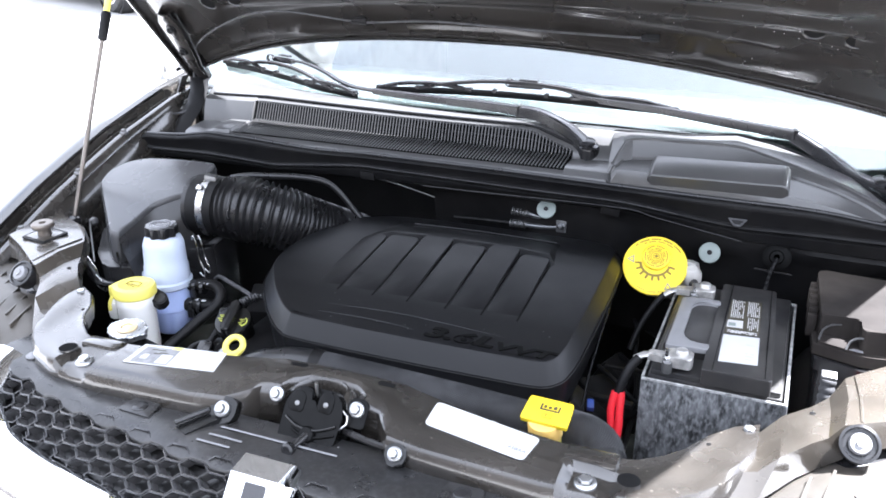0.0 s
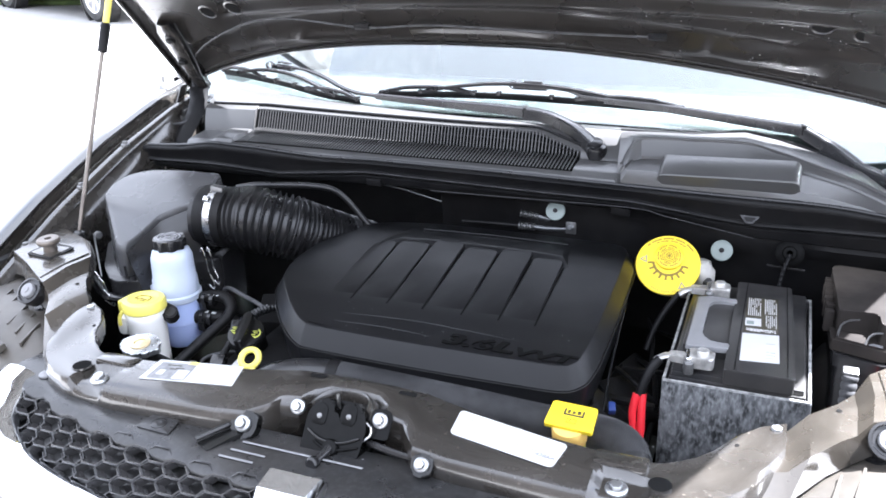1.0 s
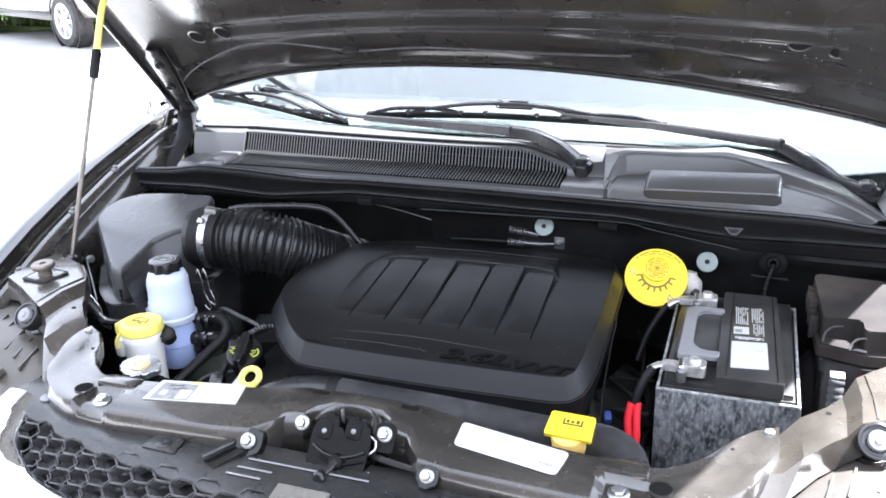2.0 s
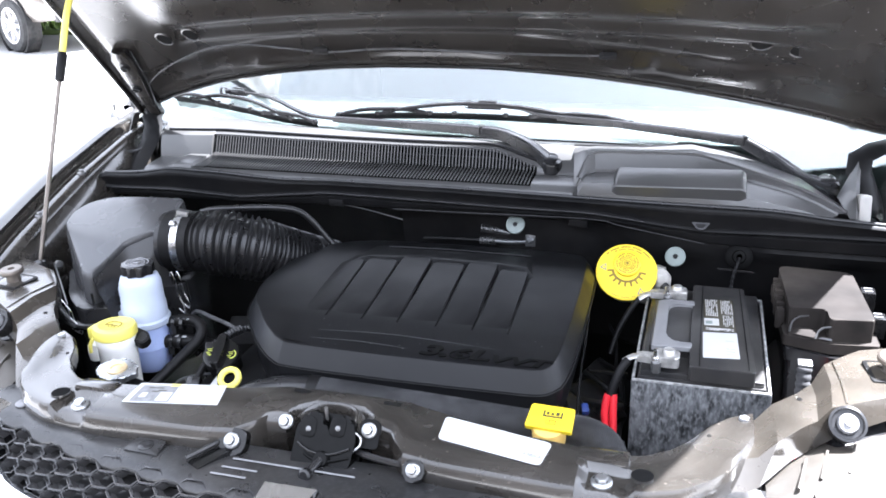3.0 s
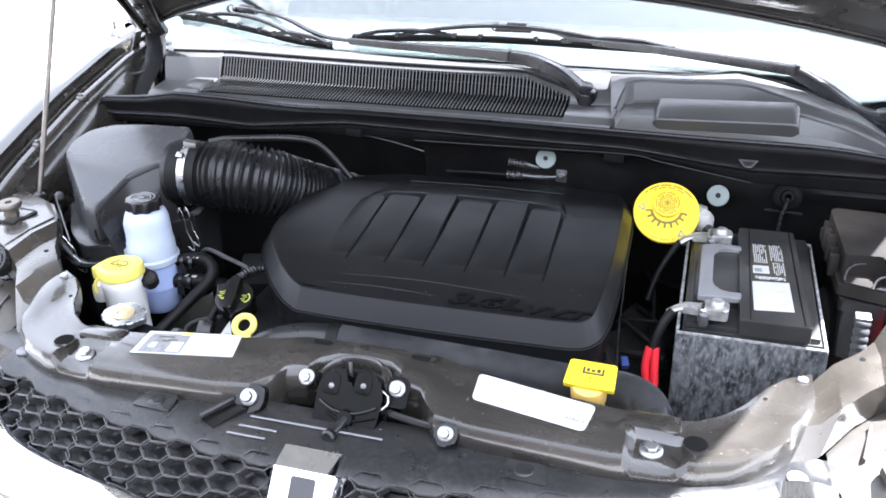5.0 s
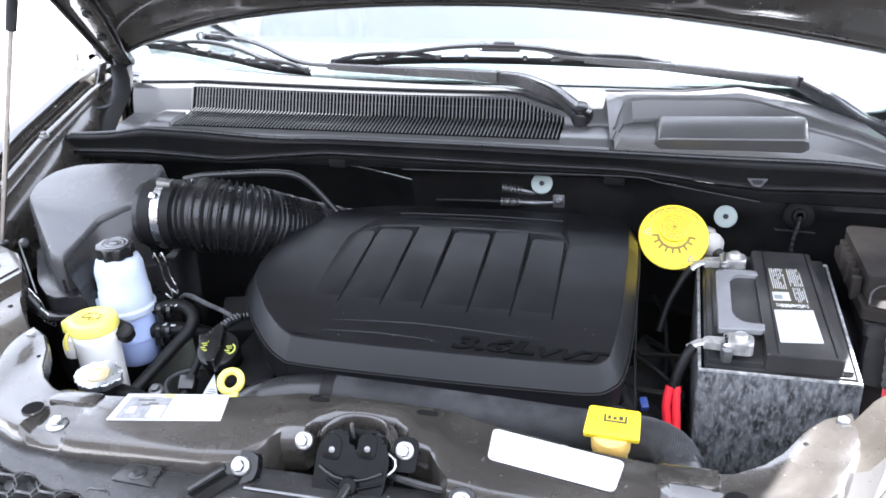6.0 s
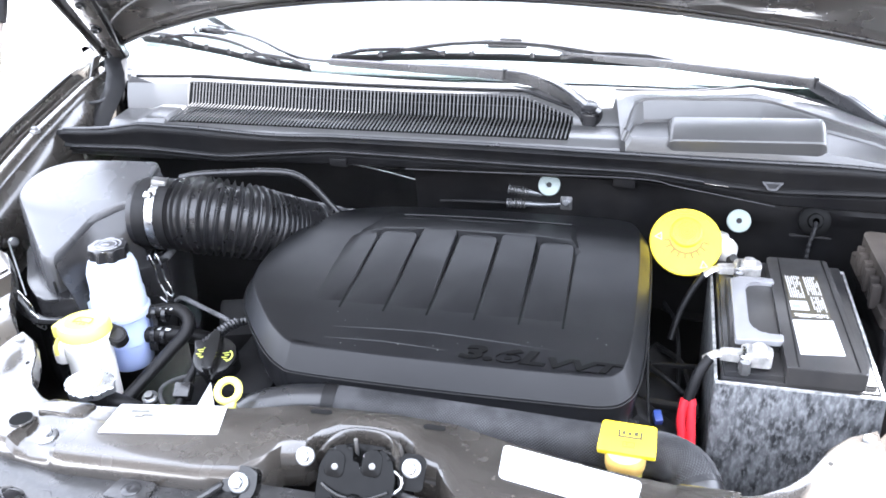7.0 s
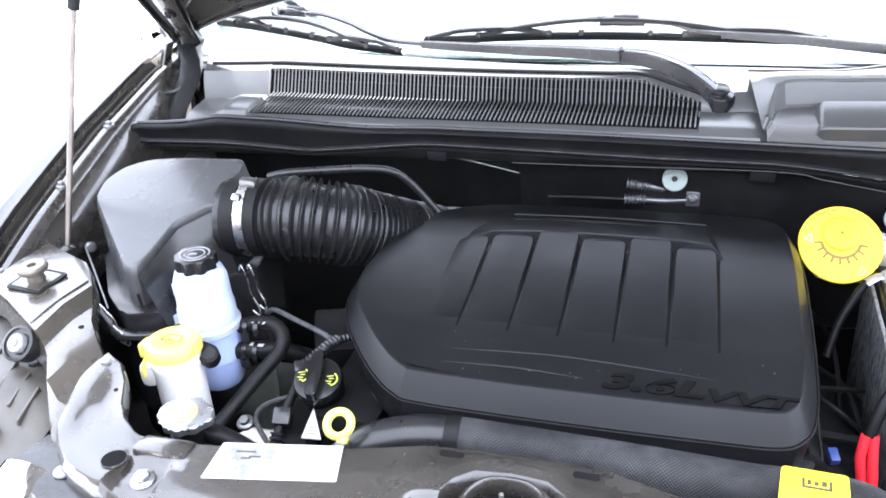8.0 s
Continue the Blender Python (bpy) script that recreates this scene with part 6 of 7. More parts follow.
rows[-3] = [(cx[0] + (q.x - cx[0]) * 0.985, cx[1] + (q.y - cx[1]) * 0.985, lid_z(cx[1] + (q.y - cx[1]) * 0.985) - 0.005) for q in lid]
bm = loft(rows, close=True)
bm.verts.ensure_lookup_table()
bm.faces.new([bm.verts[4 * len(lid) + i] for i in range(len(lid))])
# Lid paler than its flanks: sky light on the top put into the colour.
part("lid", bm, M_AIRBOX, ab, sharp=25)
side = [(-0.548, 0.308), (-0.543, 0.345), (-0.535, 0.392), (-0.510, 0.418), (-0.494, 0.430), (-0.492, 0.47), (-0.494, 0.520)]
rows = [[(x, y, lid_z(y) - 0.004) for x, y in side], [(x + 0.010, y - 0.006, lid_z(y) - 0.020) for x, y in side], [(x + 0.024 - 0.003 * k, y - 0.010, lid_z(y) - 0.042) for k, (x, y) in enumerate(side)], [(x + 0.030 - 0.002 * k, y - 0.004, 0.93) for k, (x, y) in enumerate(side)]]
# Shoulder in the darker plastic, painting in shade down the lid's side.
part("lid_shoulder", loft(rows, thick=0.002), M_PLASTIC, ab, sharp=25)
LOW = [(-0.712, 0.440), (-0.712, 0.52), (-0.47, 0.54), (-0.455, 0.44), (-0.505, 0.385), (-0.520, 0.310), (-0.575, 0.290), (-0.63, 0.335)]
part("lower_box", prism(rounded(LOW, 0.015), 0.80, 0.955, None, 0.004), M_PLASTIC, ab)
for i in range(9):                                    # ribs down the front flanks
    t = i / 8
    x, y = (-0.582 - 0.112 * t, 0.312 + 0.118 * t) if i else (-0.566, 0.304)
    part("flank_rib", tube([(x * 0.985, y + 0.004, lid_z(y) - 0.030), (x * 0.98, y + 0.008, 0.90)], 0.0022, 6, 0.03), M_PLASTIC, ab)
for i in range(6):
    x, y = -0.545 + 0.006 * i, 0.318 + 0.020 * i
    part("flank_rib", tube([(x, y, lid_z(y) - 0.020), (x + 0.018 + 0.002 * i, y - 0.012, 0.905)], 0.0022, 6, 0.03), M_PLASTIC, ab)
part("flange", tube([(-0.66, 0.335, 0.930), (-0.59, 0.288, 0.927), (-0.545, 0.285, 0.928), (-0.50, 0.300, 0.935), (-0.47, 0.36, 0.945)], 0.009, 8, flat=0.7), M_PLASTIC, ab)


def wire_clip(at, w_, h_, parent):
    q = Vector(at)
    return part("wire_clip", tube([tuple(q + Vector(p)) for p in ((-w_, 0, h_ * 0.45), (-w_ * 0.3, -0.006, h_ * 0.62), (w_ * 0.2, -0.004, h_ * 0.30), (w_ * 0.1, 0, -h_ * 0.1), (w_ * 1.1, -0.002, -h_ * 0.4), (w_ * 0.8, 0, -h_ * 0.62), (-w_ * 0.1, 0, -h_ * 0.5))], 0.0010, 6), M_STEEL, parent, "bent spring-steel clip")


wire_clip((-0.590, 0.283, 0.945), 0.016, 0.050, ab)
wire_clip((-0.580, 0.280, 0.940), 0.014, 0.044, ab)
wire_clip((-0.404, 0.335, 0.985), 0.010, 0.062, ab)
wire_clip((-0.394, 0.337, 0.990), 0.009, 0.056, ab)
part("tie_rod", tube([(-0.735, 0.430, 0.972), (-0.67, 0.365, 0.965), (-0.605, 0.300, 0.955)], 0.0016, 6), M_DULL, ab)
ih = thing("intake_hose", (-0.36, 0.48, 0.93), "black corrugated air intake hose with a steel clamp", "hose")
axis = [(-0.492, 0.452, 1.030), (-0.462, 0.455, 1.030), (-0.43, 0.457, 1.030), (-0.385, 0.460, 1.030), (-0.340, 0.474, 1.020), (-0.298, 0.508, 0.998), (-0.262, 0.552, 0.975), (-0.232, 0.605, 0.950), (-0.212, 0.650, 0.930)]


def pleat(k, gone):
    """The hose's radius: a plain cuff, then rounded pleats that crowd and shrink towards the engine."""
    if gone < 0.062:
        return 0.0520
    base = interp(gone, [(0.06, 0.053), (0.10, 0.0580), (0.18, 0.0560), (0.27, 0.046), (0.36, 0.038)])
    turns = (gone - 0.066) / 0.0108 + 2.6 * max(0.0, gone - 0.15) ** 2 / 0.0108
    return base - 0.0060 + 0.0085 * math.exp(-((turns + 0.5) % 1 - 0.5) ** 2 / 0.022)


part("corrugated_tube", tube(axis, pleat, 40, 0.0009), M_HOSE, ih, sharp=80)
part("collar", tube([(-0.481, 0.4535, 1.030), (-0.474, 0.454, 1.030), (-0.462, 0.455, 1.030)], 0.0555, 36, 0.01), M_RUBBER, ih)
cl = part("clamp_band", tube([(-0.460, 0.4555, 1.030), (-0.447, 0.4565, 1.030)], 0.0555, 36, 0.01), M_STEEL, ih, "bright steel hose clamp")
part("clamp_screw", box((-0.447, 0.446, 1.087), (0.022, 0.014, 0.010), (0, 10, 10), 0.002), M_DULL, cl)
part("clamp_lug", box((-0.452, 0.420, 1.073), (0.012, 0.010, 0.014), (35, 0, 0), 0.002), M_STEEL, cl)
part("moulded_ring", tube([(-0.447, 0.4565, 1.030), (-0.430, 0.4575, 1.030)], 0.0545, 36, 0.01), M_RUBBER, ih)
bh = thing("breather_hose", (-0.30, 0.52, 1.05), "smooth black breather hose arching to the engine cover", "hose")
part("pipe", tube([(-0.455, 0.515, 1.066), (-0.425, 0.520, 1.072), (-0.368, 0.530, 1.075), (-0.319, 0.545, 1.074), (-0.281, 0.560, 1.066), (-0.257, 0.573, 1.042), (-0.224, 0.583, 0.996), (-0.216, 0.584, 0.985)], 0.0056, 12), M_HOSE, bh)

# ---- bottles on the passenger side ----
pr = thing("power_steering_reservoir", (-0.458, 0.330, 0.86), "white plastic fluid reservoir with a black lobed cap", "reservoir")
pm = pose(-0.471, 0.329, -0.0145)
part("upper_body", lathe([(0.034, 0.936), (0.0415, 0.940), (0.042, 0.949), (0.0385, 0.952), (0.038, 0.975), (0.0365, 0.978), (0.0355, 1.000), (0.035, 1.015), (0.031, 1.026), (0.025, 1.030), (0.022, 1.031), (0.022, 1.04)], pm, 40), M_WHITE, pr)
# The bluer lower half paints in the shade below the flange.
part("lower_body", lathe([(0, 0.852), (0.028, 0.853), (0.033, 0.860), (0.035, 0.895), (0.037, 0.897), (0.037, 0.903), (0.0358, 0.905), (0.0375, 0.937)], pm, 40), M_BLUE, pr, "lower half, bluish for the shade below the flange")
lob = [((0.0255 + 0.0022 * math.cos(8 * a)) * math.cos(a), (0.0255 + 0.0022 * math.cos(8 * a)) * math.sin(a)) for a in [2 * math.pi * i / 64 for i in range(64)]]
cp = part("cap", prism(lob, 0, 0.018, pose(-0.471, 0.329, 1.0165), 0.003), M_PLASTIC, pr, "black lobed screw cap")
bm = bmesh.new()
for rr_ in (0.0185, 0.0125):
    tube([(-0.471 + rr_ * math.cos(a), 0.329 + rr_ * math.sin(a), 1.0347) for a in [6.1 * i / 24 for i in range(25)]], 0.0011, 6, 0.01, bm)
box((-0.473, 0.328, 1.0347), (0.010, 0.004, 0.001), (0, 0, 20), 0, bm)
part("cap_print", bm, M_GREYINK, cp)
part("bracket_fin", prism([(-0.018, 0.0), (0.03, 0.0), (0.03, 0.034)], -0.0025, 0.0025, facing((-0.530, 0.318, 0.921), (0, -1, 0.15)), 0.001), M_WHITE, pr)
part("rear_tab", box((-0.510, 0.340, 0.978), (0.012, 0.03, 0.02), (0, 0, 0), 0.003), M_WHITE, pr)
wr = thing("washer_filler", (-0.490, 0.270, 0.80), "milky plastic filler bottle with a yellow flip cap", "bottle")
wm = pose(-0.470, 0.245, 0.0065)
part("neck_body", lathe([(0, 0.775), (0.028, 0.776), (0.030, 0.80), (0.0305, 0.86), (0.031, 0.915), (0.033, 0.920), (0.033, 0.934), (0.030, 0.938)], wm, 36), M_CREAM, wr)
cap = part("cap", lathe([(0.033, 0.933), (0.0355, 0.9355), (0.0355, 0.946), (0.033, 0.951), (0.025, 0.953), (0.023, 0.9515), (0, 0.951)], wm, 36), M_YELLOW2, wr, "yellow flip cap")
part("cap_hinge", box((-0.505, 0.241, 0.9435), (0.016, 0.022, 0.020), (0, 0, 0), 0.004), M_YELLOW2, cap)
part("hinge_strap", tube([(-0.494, 0.219, 0.9425), (-0.498, 0.215, 0.9325), (-0.499, 0.215, 0.9185)], 0.003, 8), M_YELLOW2, cap)
bm = bmesh.new()                                       # a windshield with its wiper and spray
for line in (((-0.013, -0.005), (-0.010, 0.008), (0.010, 0.008), (0.013, -0.005)), ((-0.013, -0.005), (-0.006, -0.003), (0.006, -0.003), (0.013, -0.005)), ((0.001, -0.004), (-0.007, 0.004)), ((0.001, -0.010), (0.001, -0.006)), ((-0.003, -0.010), (-0.006, -0.007)), ((0.005, -0.010), (0.008, -0.007))):
    tube([(-0.470 + x, 0.245 + y, 0.9588) for x, y in line], 0.0007, 5, 0.01, bm)
part("cap_symbol", bm, M_OCHRE, cap)
part("overflow_spout", box((-0.504, 0.235, 0.9115), (0.022, 0.026, 0.034), (0, 0, 0), 0.010), M_CREAM, wr)
lg = facing((-0.434, 0.258, 0.934), (0.25, -0.45, 1), -12)
part("side_lug", prism(rounded([(-0.018, -0.011), (0.012, -0.013), (0.018, -0.005), (0.016, 0.008), (0.006, 0.013), (-0.018, 0.011)], 0.005), -0.012, 0.003, lg, 0.002), M_RUBBER, wr, "black rubber lug")
part("lug_pocket", prism(rounded([(-0.002, -0.008), (0.010, -0.009), (0.014, -0.002), (0.010, 0.008), (-0.002, 0.009)], 0.004), 0.0025, 0.0036, lg), M_HOSE, wr)
rc = thing("pressure_cap", (-0.371, 0.122, 0.94), "worn metal radiator cap with a brass centre", "cap")
m = facing((-0.373, 0.118, 0.955), (0.03, -0.12, 1))
ears = []
for i in range(72):
    a = 2 * math.pi * i / 72
    q = 0.0265 + 0.0058 * max(0, math.cos(a)) ** 8 + 0.0058 * max(0, -math.cos(a)) ** 8 + 0.0014 * math.cos(9 * a)
    ears.append((q * math.cos(a), q * math.sin(a)))
part("cap_plate", prism(ears, -0.008, 0.001, m, 0.003), M_ZINC, rc, "scuffed bright cap plate")
part("centre_disc", lathe([(0.0155, 0.0005), (0.0150, 0.003), (0.009, 0.0035), (0.0085, 0.002), (0, 0.003)], m, 24), M_BRASS, rc)
part("filler_neck", lathe([(0.019, -0.06), (0.019, -0.012), (0.023, -0.010), (0.023, -0.006)], m, 24), M_RUBBER, rc)
for nm, pts, r_ in (("upper_hose", [(-0.436, 0.340, 0.922), (-0.415, 0.346, 0.926), (-0.392, 0.351, 0.926), (-0.372, 0.343, 0.918), (-0.368, 0.326, 0.904), (-0.384, 0.290, 0.884), (-0.412, 0.230, 0.852), (-0.43, 0.19, 0.83)], 0.0095),
                    ("lower_hose", [(-0.437, 0.330, 0.890), (-0.412, 0.336, 0.890), (-0.390, 0.345, 0.888), (-0.36, 0.362, 0.872), (-0.34, 0.385, 0.845)], 0.0120),
                    ("overflow_hose", [(-0.360, 0.128, 0.925), (-0.330, 0.130, 0.915), (-0.285, 0.122, 0.902), (-0.23, 0.115, 0.895)], 0.0115)):
    q = thing(nm, pts[0], "black rubber coolant hose with spring clamps" if nm != "overflow_hose" else "black rubber hose leaving the radiator neck", "hose", "coolant hoses")
    part("pipe", tube(pts, r_, 14), M_RUBBER, q)
    if nm != "overflow_hose":
        for dx in (0.010, 0.026):
            part("spring_clamp", tube([(pts[0][0] + dx, pts[0][1] + 0.001, pts[0][2]), (pts[0][0] + dx + 0.006, pts[0][1] + 0.002, pts[0][2])], r_ + 0.0022, 14, 0.01), M_PLASTIC, q)
        part("clamp_tang", box((pts[0][0] + 0.014, pts[0][1] - 0.008, pts[0][2] - 0.012), (0.014, 0.004, 0.018), (0, 0, 0), 0.002), M_PLASTIC, q)
        for dx in (0.024, 0.032, 0.040) if nm == "upper_hose" else (0.03,):
            part("print_mark", box((pts[0][0] + dx, pts[0][1] + 0.001, pts[0][2] + r_ + 0.0002), (0.0025 if nm == "upper_hose" else 0.02, 0.006, 0.0008)), M_PALE, q)
wl_ = thing("wiring_loom", (-0.33, 0.36, 0.92), "taped wiring loom in corrugated conduit beside the engine", "wiring")
part("braided_lead", tube([(-0.420, 0.392, 0.915), (-0.397, 0.377, 0.930), (-0.351, 0.350, 0.935), (-0.298, 0.319, 0.940), (-0.280, 0.306, 0.940)], lambda k, g: 0.0034 + 0.0004 * math.sin(g / 0.0032 * 2 * math.pi), 8, 0.0010), M_TAPE, wl_, "grey braided lead")
part("conduit", tube([(-0.274, 0.309, 0.941), (-0.283, 0.293, 0.940), (-0.291, 0.278, 0.936), (-0.301, 0.266, 0.929)], lambda k, g: 0.0068 + 0.0011 * math.sin(g / 0.0050 * 2 * math.pi), 12, 0.0009), M_HOSE, wl_, "corrugated black conduit")
part("branch_conduit", tube([(-0.276, 0.308, 0.940), (-0.262, 0.318, 0.940), (-0.245, 0.330, 0.935)], lambda k, g: 0.0055 + 0.0008 * math.sin(g / 0.0045 * 2 * math.pi), 10, 0.001), M_HOSE, wl_)
part("connector", box((-0.303, 0.263, 0.926), (0.020, 0.016, 0.014), (25, 0, 25), 0.002), M_PLASTIC, wl_)
part("taped_lead", tube([(-0.304, 0.262, 0.925), (-0.311, 0.248, 0.902), (-0.316, 0.225, 0.885), (-0.318, 0.200, 0.865)], 0.0058, 10), M_RUBBER, wl_)
part("connector", box((-0.316, 0.219, 0.881), (0.022, 0.022, 0.018), (30, 0, 10), 0.003), M_PLASTIC, wl_)
part("conduit", tube([(-0.317, 0.206, 0.868), (-0.318, 0.192, 0.852), (-0.316, 0.176, 0.832)], lambda k, g: 0.0095 + 0.0014 * math.sin(g / 0.0060 * 2 * math.pi), 12, 0.001), M_HOSE, wl_, "corrugated black conduit")
part("thin_lead", tube([(-0.330, 0.300, 0.855), (-0.346, 0.280, 0.862), (-0.366, 0.258, 0.862), (-0.365, 0.234, 0.858), (-0.333, 0.205, 0.845)], 0.0032, 8), M_TAPE, wl_)
bolt("ground_bolt", (-0.376, 0.227, 0.858), (0, -0.3, 1), wl_, 0.011, head=M_DULL)

# ---- radiator hose along the front ----
rh = thing("radiator_hose", (0.05, 0.19, 0.89), "thick radiator hose in a braided black sleeve", "hose")
part("plain_pipe", tube([(-0.215, 0.150, 0.885), (-0.185, 0.166, 0.903), (-0.14, 0.182, 0.912), (-0.09, 0.190, 0.914)], lambda k, g: 0.021 + 0.004 * min(1, g / 0.05), 18), M_HOSE, rh)
ax = [(-0.090, 0.190, 0.912), (0.0, 0.192, 0.910), (0.12, 0.192, 0.906), (0.22, 0.190, 0.902), (0.285, 0.186, 0.905), (0.318, 0.178, 0.906), (0.338, 0.164, 0.903), (0.349, 0.142, 0.895)]
part("braided_sleeve", tube(ax, 0.0265, 24, 0.01), M_SLEEVE, rh)
bm = bmesh.new()
pl = spline(ax, 0.004)
for twist in (-1, 1):
    for j in range(44):
        pts = []
        for i in range(0, len(pl)):
            d_ = (pl[min(i + 1, len(pl) - 1)] - pl[max(i - 1, 0)]).normalized()
            sd = d_.cross(Vector((0, 0, 1))).normalized()
            a = 2 * math.pi * j / 44 + twist * i * 0.15
            pts.append(pl[i] + (sd * math.cos(a) + sd.cross(d_) * math.sin(a)) * 0.0267)
        tube([tuple(p) for p in pts[::3]], 0.0004, 3, 0.012, bm)
tagged(part("braid_threads", bm, M_TAPE, rh), kind="stuff")
part("elbow", tube([(0.346, 0.150, 0.898), (0.350, 0.138, 0.893), (0.354, 0.118, 0.876), (0.354, 0.108, 0.83)], 0.0262, 22), M_HOSE, rh, "smooth rubber elbow")
part("joint_ring", tube([(-0.098, 0.189, 0.9135), (-0.082, 0.1905, 0.9125)], 0.0278, 22, 0.008), M_RUBBER, rh)
part("joint_tab", box((-0.090, 0.160, 0.918), (0.008, 0.006, 0.006), (0, 0, 0), 0.001), M_BLUEPL, rh, "small blue tab")
yc = thing("washer_fluid_cap", (0.268, 0.150, 0.90), "yellow tab cap on a small amber filler neck", "cap")
m = facing((0.268, 0.146, 0.943), (0.0, -0.30, 1), -2)
tab = part("tab", prism(rounded([(-0.030, -0.014), (0.032, -0.014), (0.030, 0.026), (-0.028, 0.026)], 0.003), -0.002, 0.004, m, 0.0012), M_YELLOW, yc, "bright yellow square tab")
bm = bmesh.new()
for x0, y0, x1, y1 in ((-0.010, 0.006, 0.016, 0.0085), (-0.010, 0.0085, -0.0075, 0.0165), (0.0135, 0.0085, 0.016, 0.0165), (-0.0055, 0.0100, -0.0020, 0.0150), (0.0005, 0.0100, 0.0045, 0.0140), (0.0070, 0.0100, 0.0115, 0.0155)):
    prism([(x0, y0), (x1, y0), (x1, y1), (x0, y1)], 0.0038, 0.0044, m, 0, bm)
part("symbol", bm, M_INK, tab, "dark printed symbol")
bm = bmesh.new()
for x0, y0, x1, y1 in ((-0.004, 0.0005, 0.009, 0.0015), (-0.004, -0.0055, -0.003, 0.0015), (0.008, -0.0055, 0.009, 0.0015), (-0.004, -0.0060, 0.009, -0.0050), (0.000, -0.0035, 0.0015, 0.0)):
    prism([(x0, y0), (x1, y0), (x1, y1), (x0, y1)], 0.0038, 0.0043, m, 0, bm)
part("print_marks", bm, M_OCHRE, tab)
part("collar", lathe([(0.019, -0.030), (0.022, -0.026), (0.0225, -0.006), (0.021, -0.001), (0, -0.001)], m @ pose(0, -0.004, 0), 26), M_ORANGE, yc, "amber screw collar")
part("neck", lathe([(0.019, -0.07), (0.019, -0.02)], m, 24), M_YELLOW2, yc, "pale yellow filler neck")

# ---- battery ----
ba = thing("car_battery", (0.456, 0.445, 0.79), "black car battery with a white label, in a felt sleeve", "battery")
part("case", box((0.456, 0.443, 0.870), (0.174, 0.310, 0.16), (0, 0, 0), 0.003), M_BATT, ba)
part("case_top", box((0.456, 0.443, 0.953), (0.168, 0.304, 0.010), (0, 0, 0), 0.003), M_BATT, ba)
part("raised_cover", prism(rounded([(0.439, 0.282), (0.527, 0.282), (0.517, 0.575), (0.437, 0.575)], 0.004), 0.954, 0.977, None, 0.0025), M_BATT, ba)
part("cover_seam", box((0.452, 0.43, 0.9774), (0.0012, 0.29, 0.0008)), M_RUBBER, ba)
part("cover_seam", box((0.514, 0.43, 0.9774), (0.0012, 0.286, 0.0008), (0, 0, 1.6)), M_RUBBER, ba)
part("side_panel", box((0.409, 0.425, 0.964), (0.060, 0.165, 0.020), (0, 0, 0), 0.004), M_BATT, ba)
hd = [(0.384, 0.330), (0.440, 0.335), (0.441, 0.352), (0.420, 0.350), (0.408, 0.358), (0.402, 0.375), (0.402, 0.470), (0.408, 0.484), (0.420, 0.488), (0.441, 0.487), (0.440, 0.502), (0.400, 0.502), (0.384, 0.494)]
part("hold_down", prism(rounded(hd, 0.004, 2), 0.972, 0.9795, None, 0.0015), M_HANDLE, ba, "grey plastic hold-down bracket")
lb = part("white_label", prism(rounded([(0.4565, 0.312), (0.5065, 0.318), (0.5035, 0.400), (0.4550, 0.394)], 0.001), 0.9772, 0.9777), M_PAPER, ba, "blank white label")
tagged(part("label_marks", bars(pose(0.494, 0.350, 0.9777, 0, 0, 2), 0.012, 0.05, 6, random.Random(5), fill=0.3), M_FAINT, lb), kind="stuff")
dl = part("data_label", prism([(0.4555, 0.400), (0.5025, 0.405), (0.4985, 0.522), (0.4545, 0.517)], 0.9772, 0.9776), M_INK, ba, "black data label with pale print")
bm = bars(pose(0.4665, 0.486, 0.9776, 0, 0, 92), 0.062, 0.019, 7, random.Random(6), fill=0.42, word=(0.003, 0.012))
bars(pose(0.4890, 0.492, 0.9776, 0, 0, 92), 0.052, 0.018, 7, random.Random(7), bm, fill=0.42, word=(0.003, 0.012))
bars(pose(0.4915, 0.440, 0.9776, 0, 0, 92), 0.040, 0.016, 6, random.Random(8), bm, fill=0.42, word=(0.003, 0.010))
bars(pose(0.4790, 0.408, 0.9776, 0, 0, 3), 0.040, 0.009, 4, random.Random(9), bm, fill=0.6, word=(0.002, 0.006))
tagged(part("label_print", bm, M_PALE, dl), kind="stuff")
part("label_block", prism([(0.4565, 0.420), (0.4785, 0.422), (0.4775, 0.446), (0.4562, 0.444)], 0.9776, 0.9780), M_PAPER, dl, "pale panel with coloured marks")
part("colour_mark", prism([(0.4585, 0.424), (0.4685, 0.425), (0.4680, 0.436), (0.4582, 0.435)], 0.9780, 0.9783), M_GREEN, dl)
# felt sleeve: four walls with a pale upper edge
fs = thing("battery_sleeve", (0.456, 0.443, 0.74), "mottled grey felt insulation sleeve round the battery", "insulation sleeve")
for nm, c_, s_ in (("front_wall", (0.456, 0.283, 0.842), (0.188, 0.005, 0.206)), ("rear_wall", (0.456, 0.604, 0.842), (0.188, 0.005, 0.206)), ("inner_wall", (0.3635, 0.4435, 0.842), (0.005, 0.314, 0.206)), ("outer_wall", (0.5475, 0.4435, 0.842), (0.005, 0.314, 0.206))):
    w_ = part(nm, box(c_, s_, (0, 0, 0), 0.0015), M_FELT, fs)
    part("cut_edge", box((c_[0], c_[1], 0.9462), (s_[0] - 0.001, s_[1] - 0.001, 0.0030), (0, 0, 0), 0.001), M_FELTEDGE, w_, "pale cut edge of the felt")
setting("battery_tray", box((0.456, 0.443, 0.72), (0.22, 0.35, 0.04), (0, 0, 0), 0.004), M_PLASTIC, "black plastic battery tray", "battery tray")


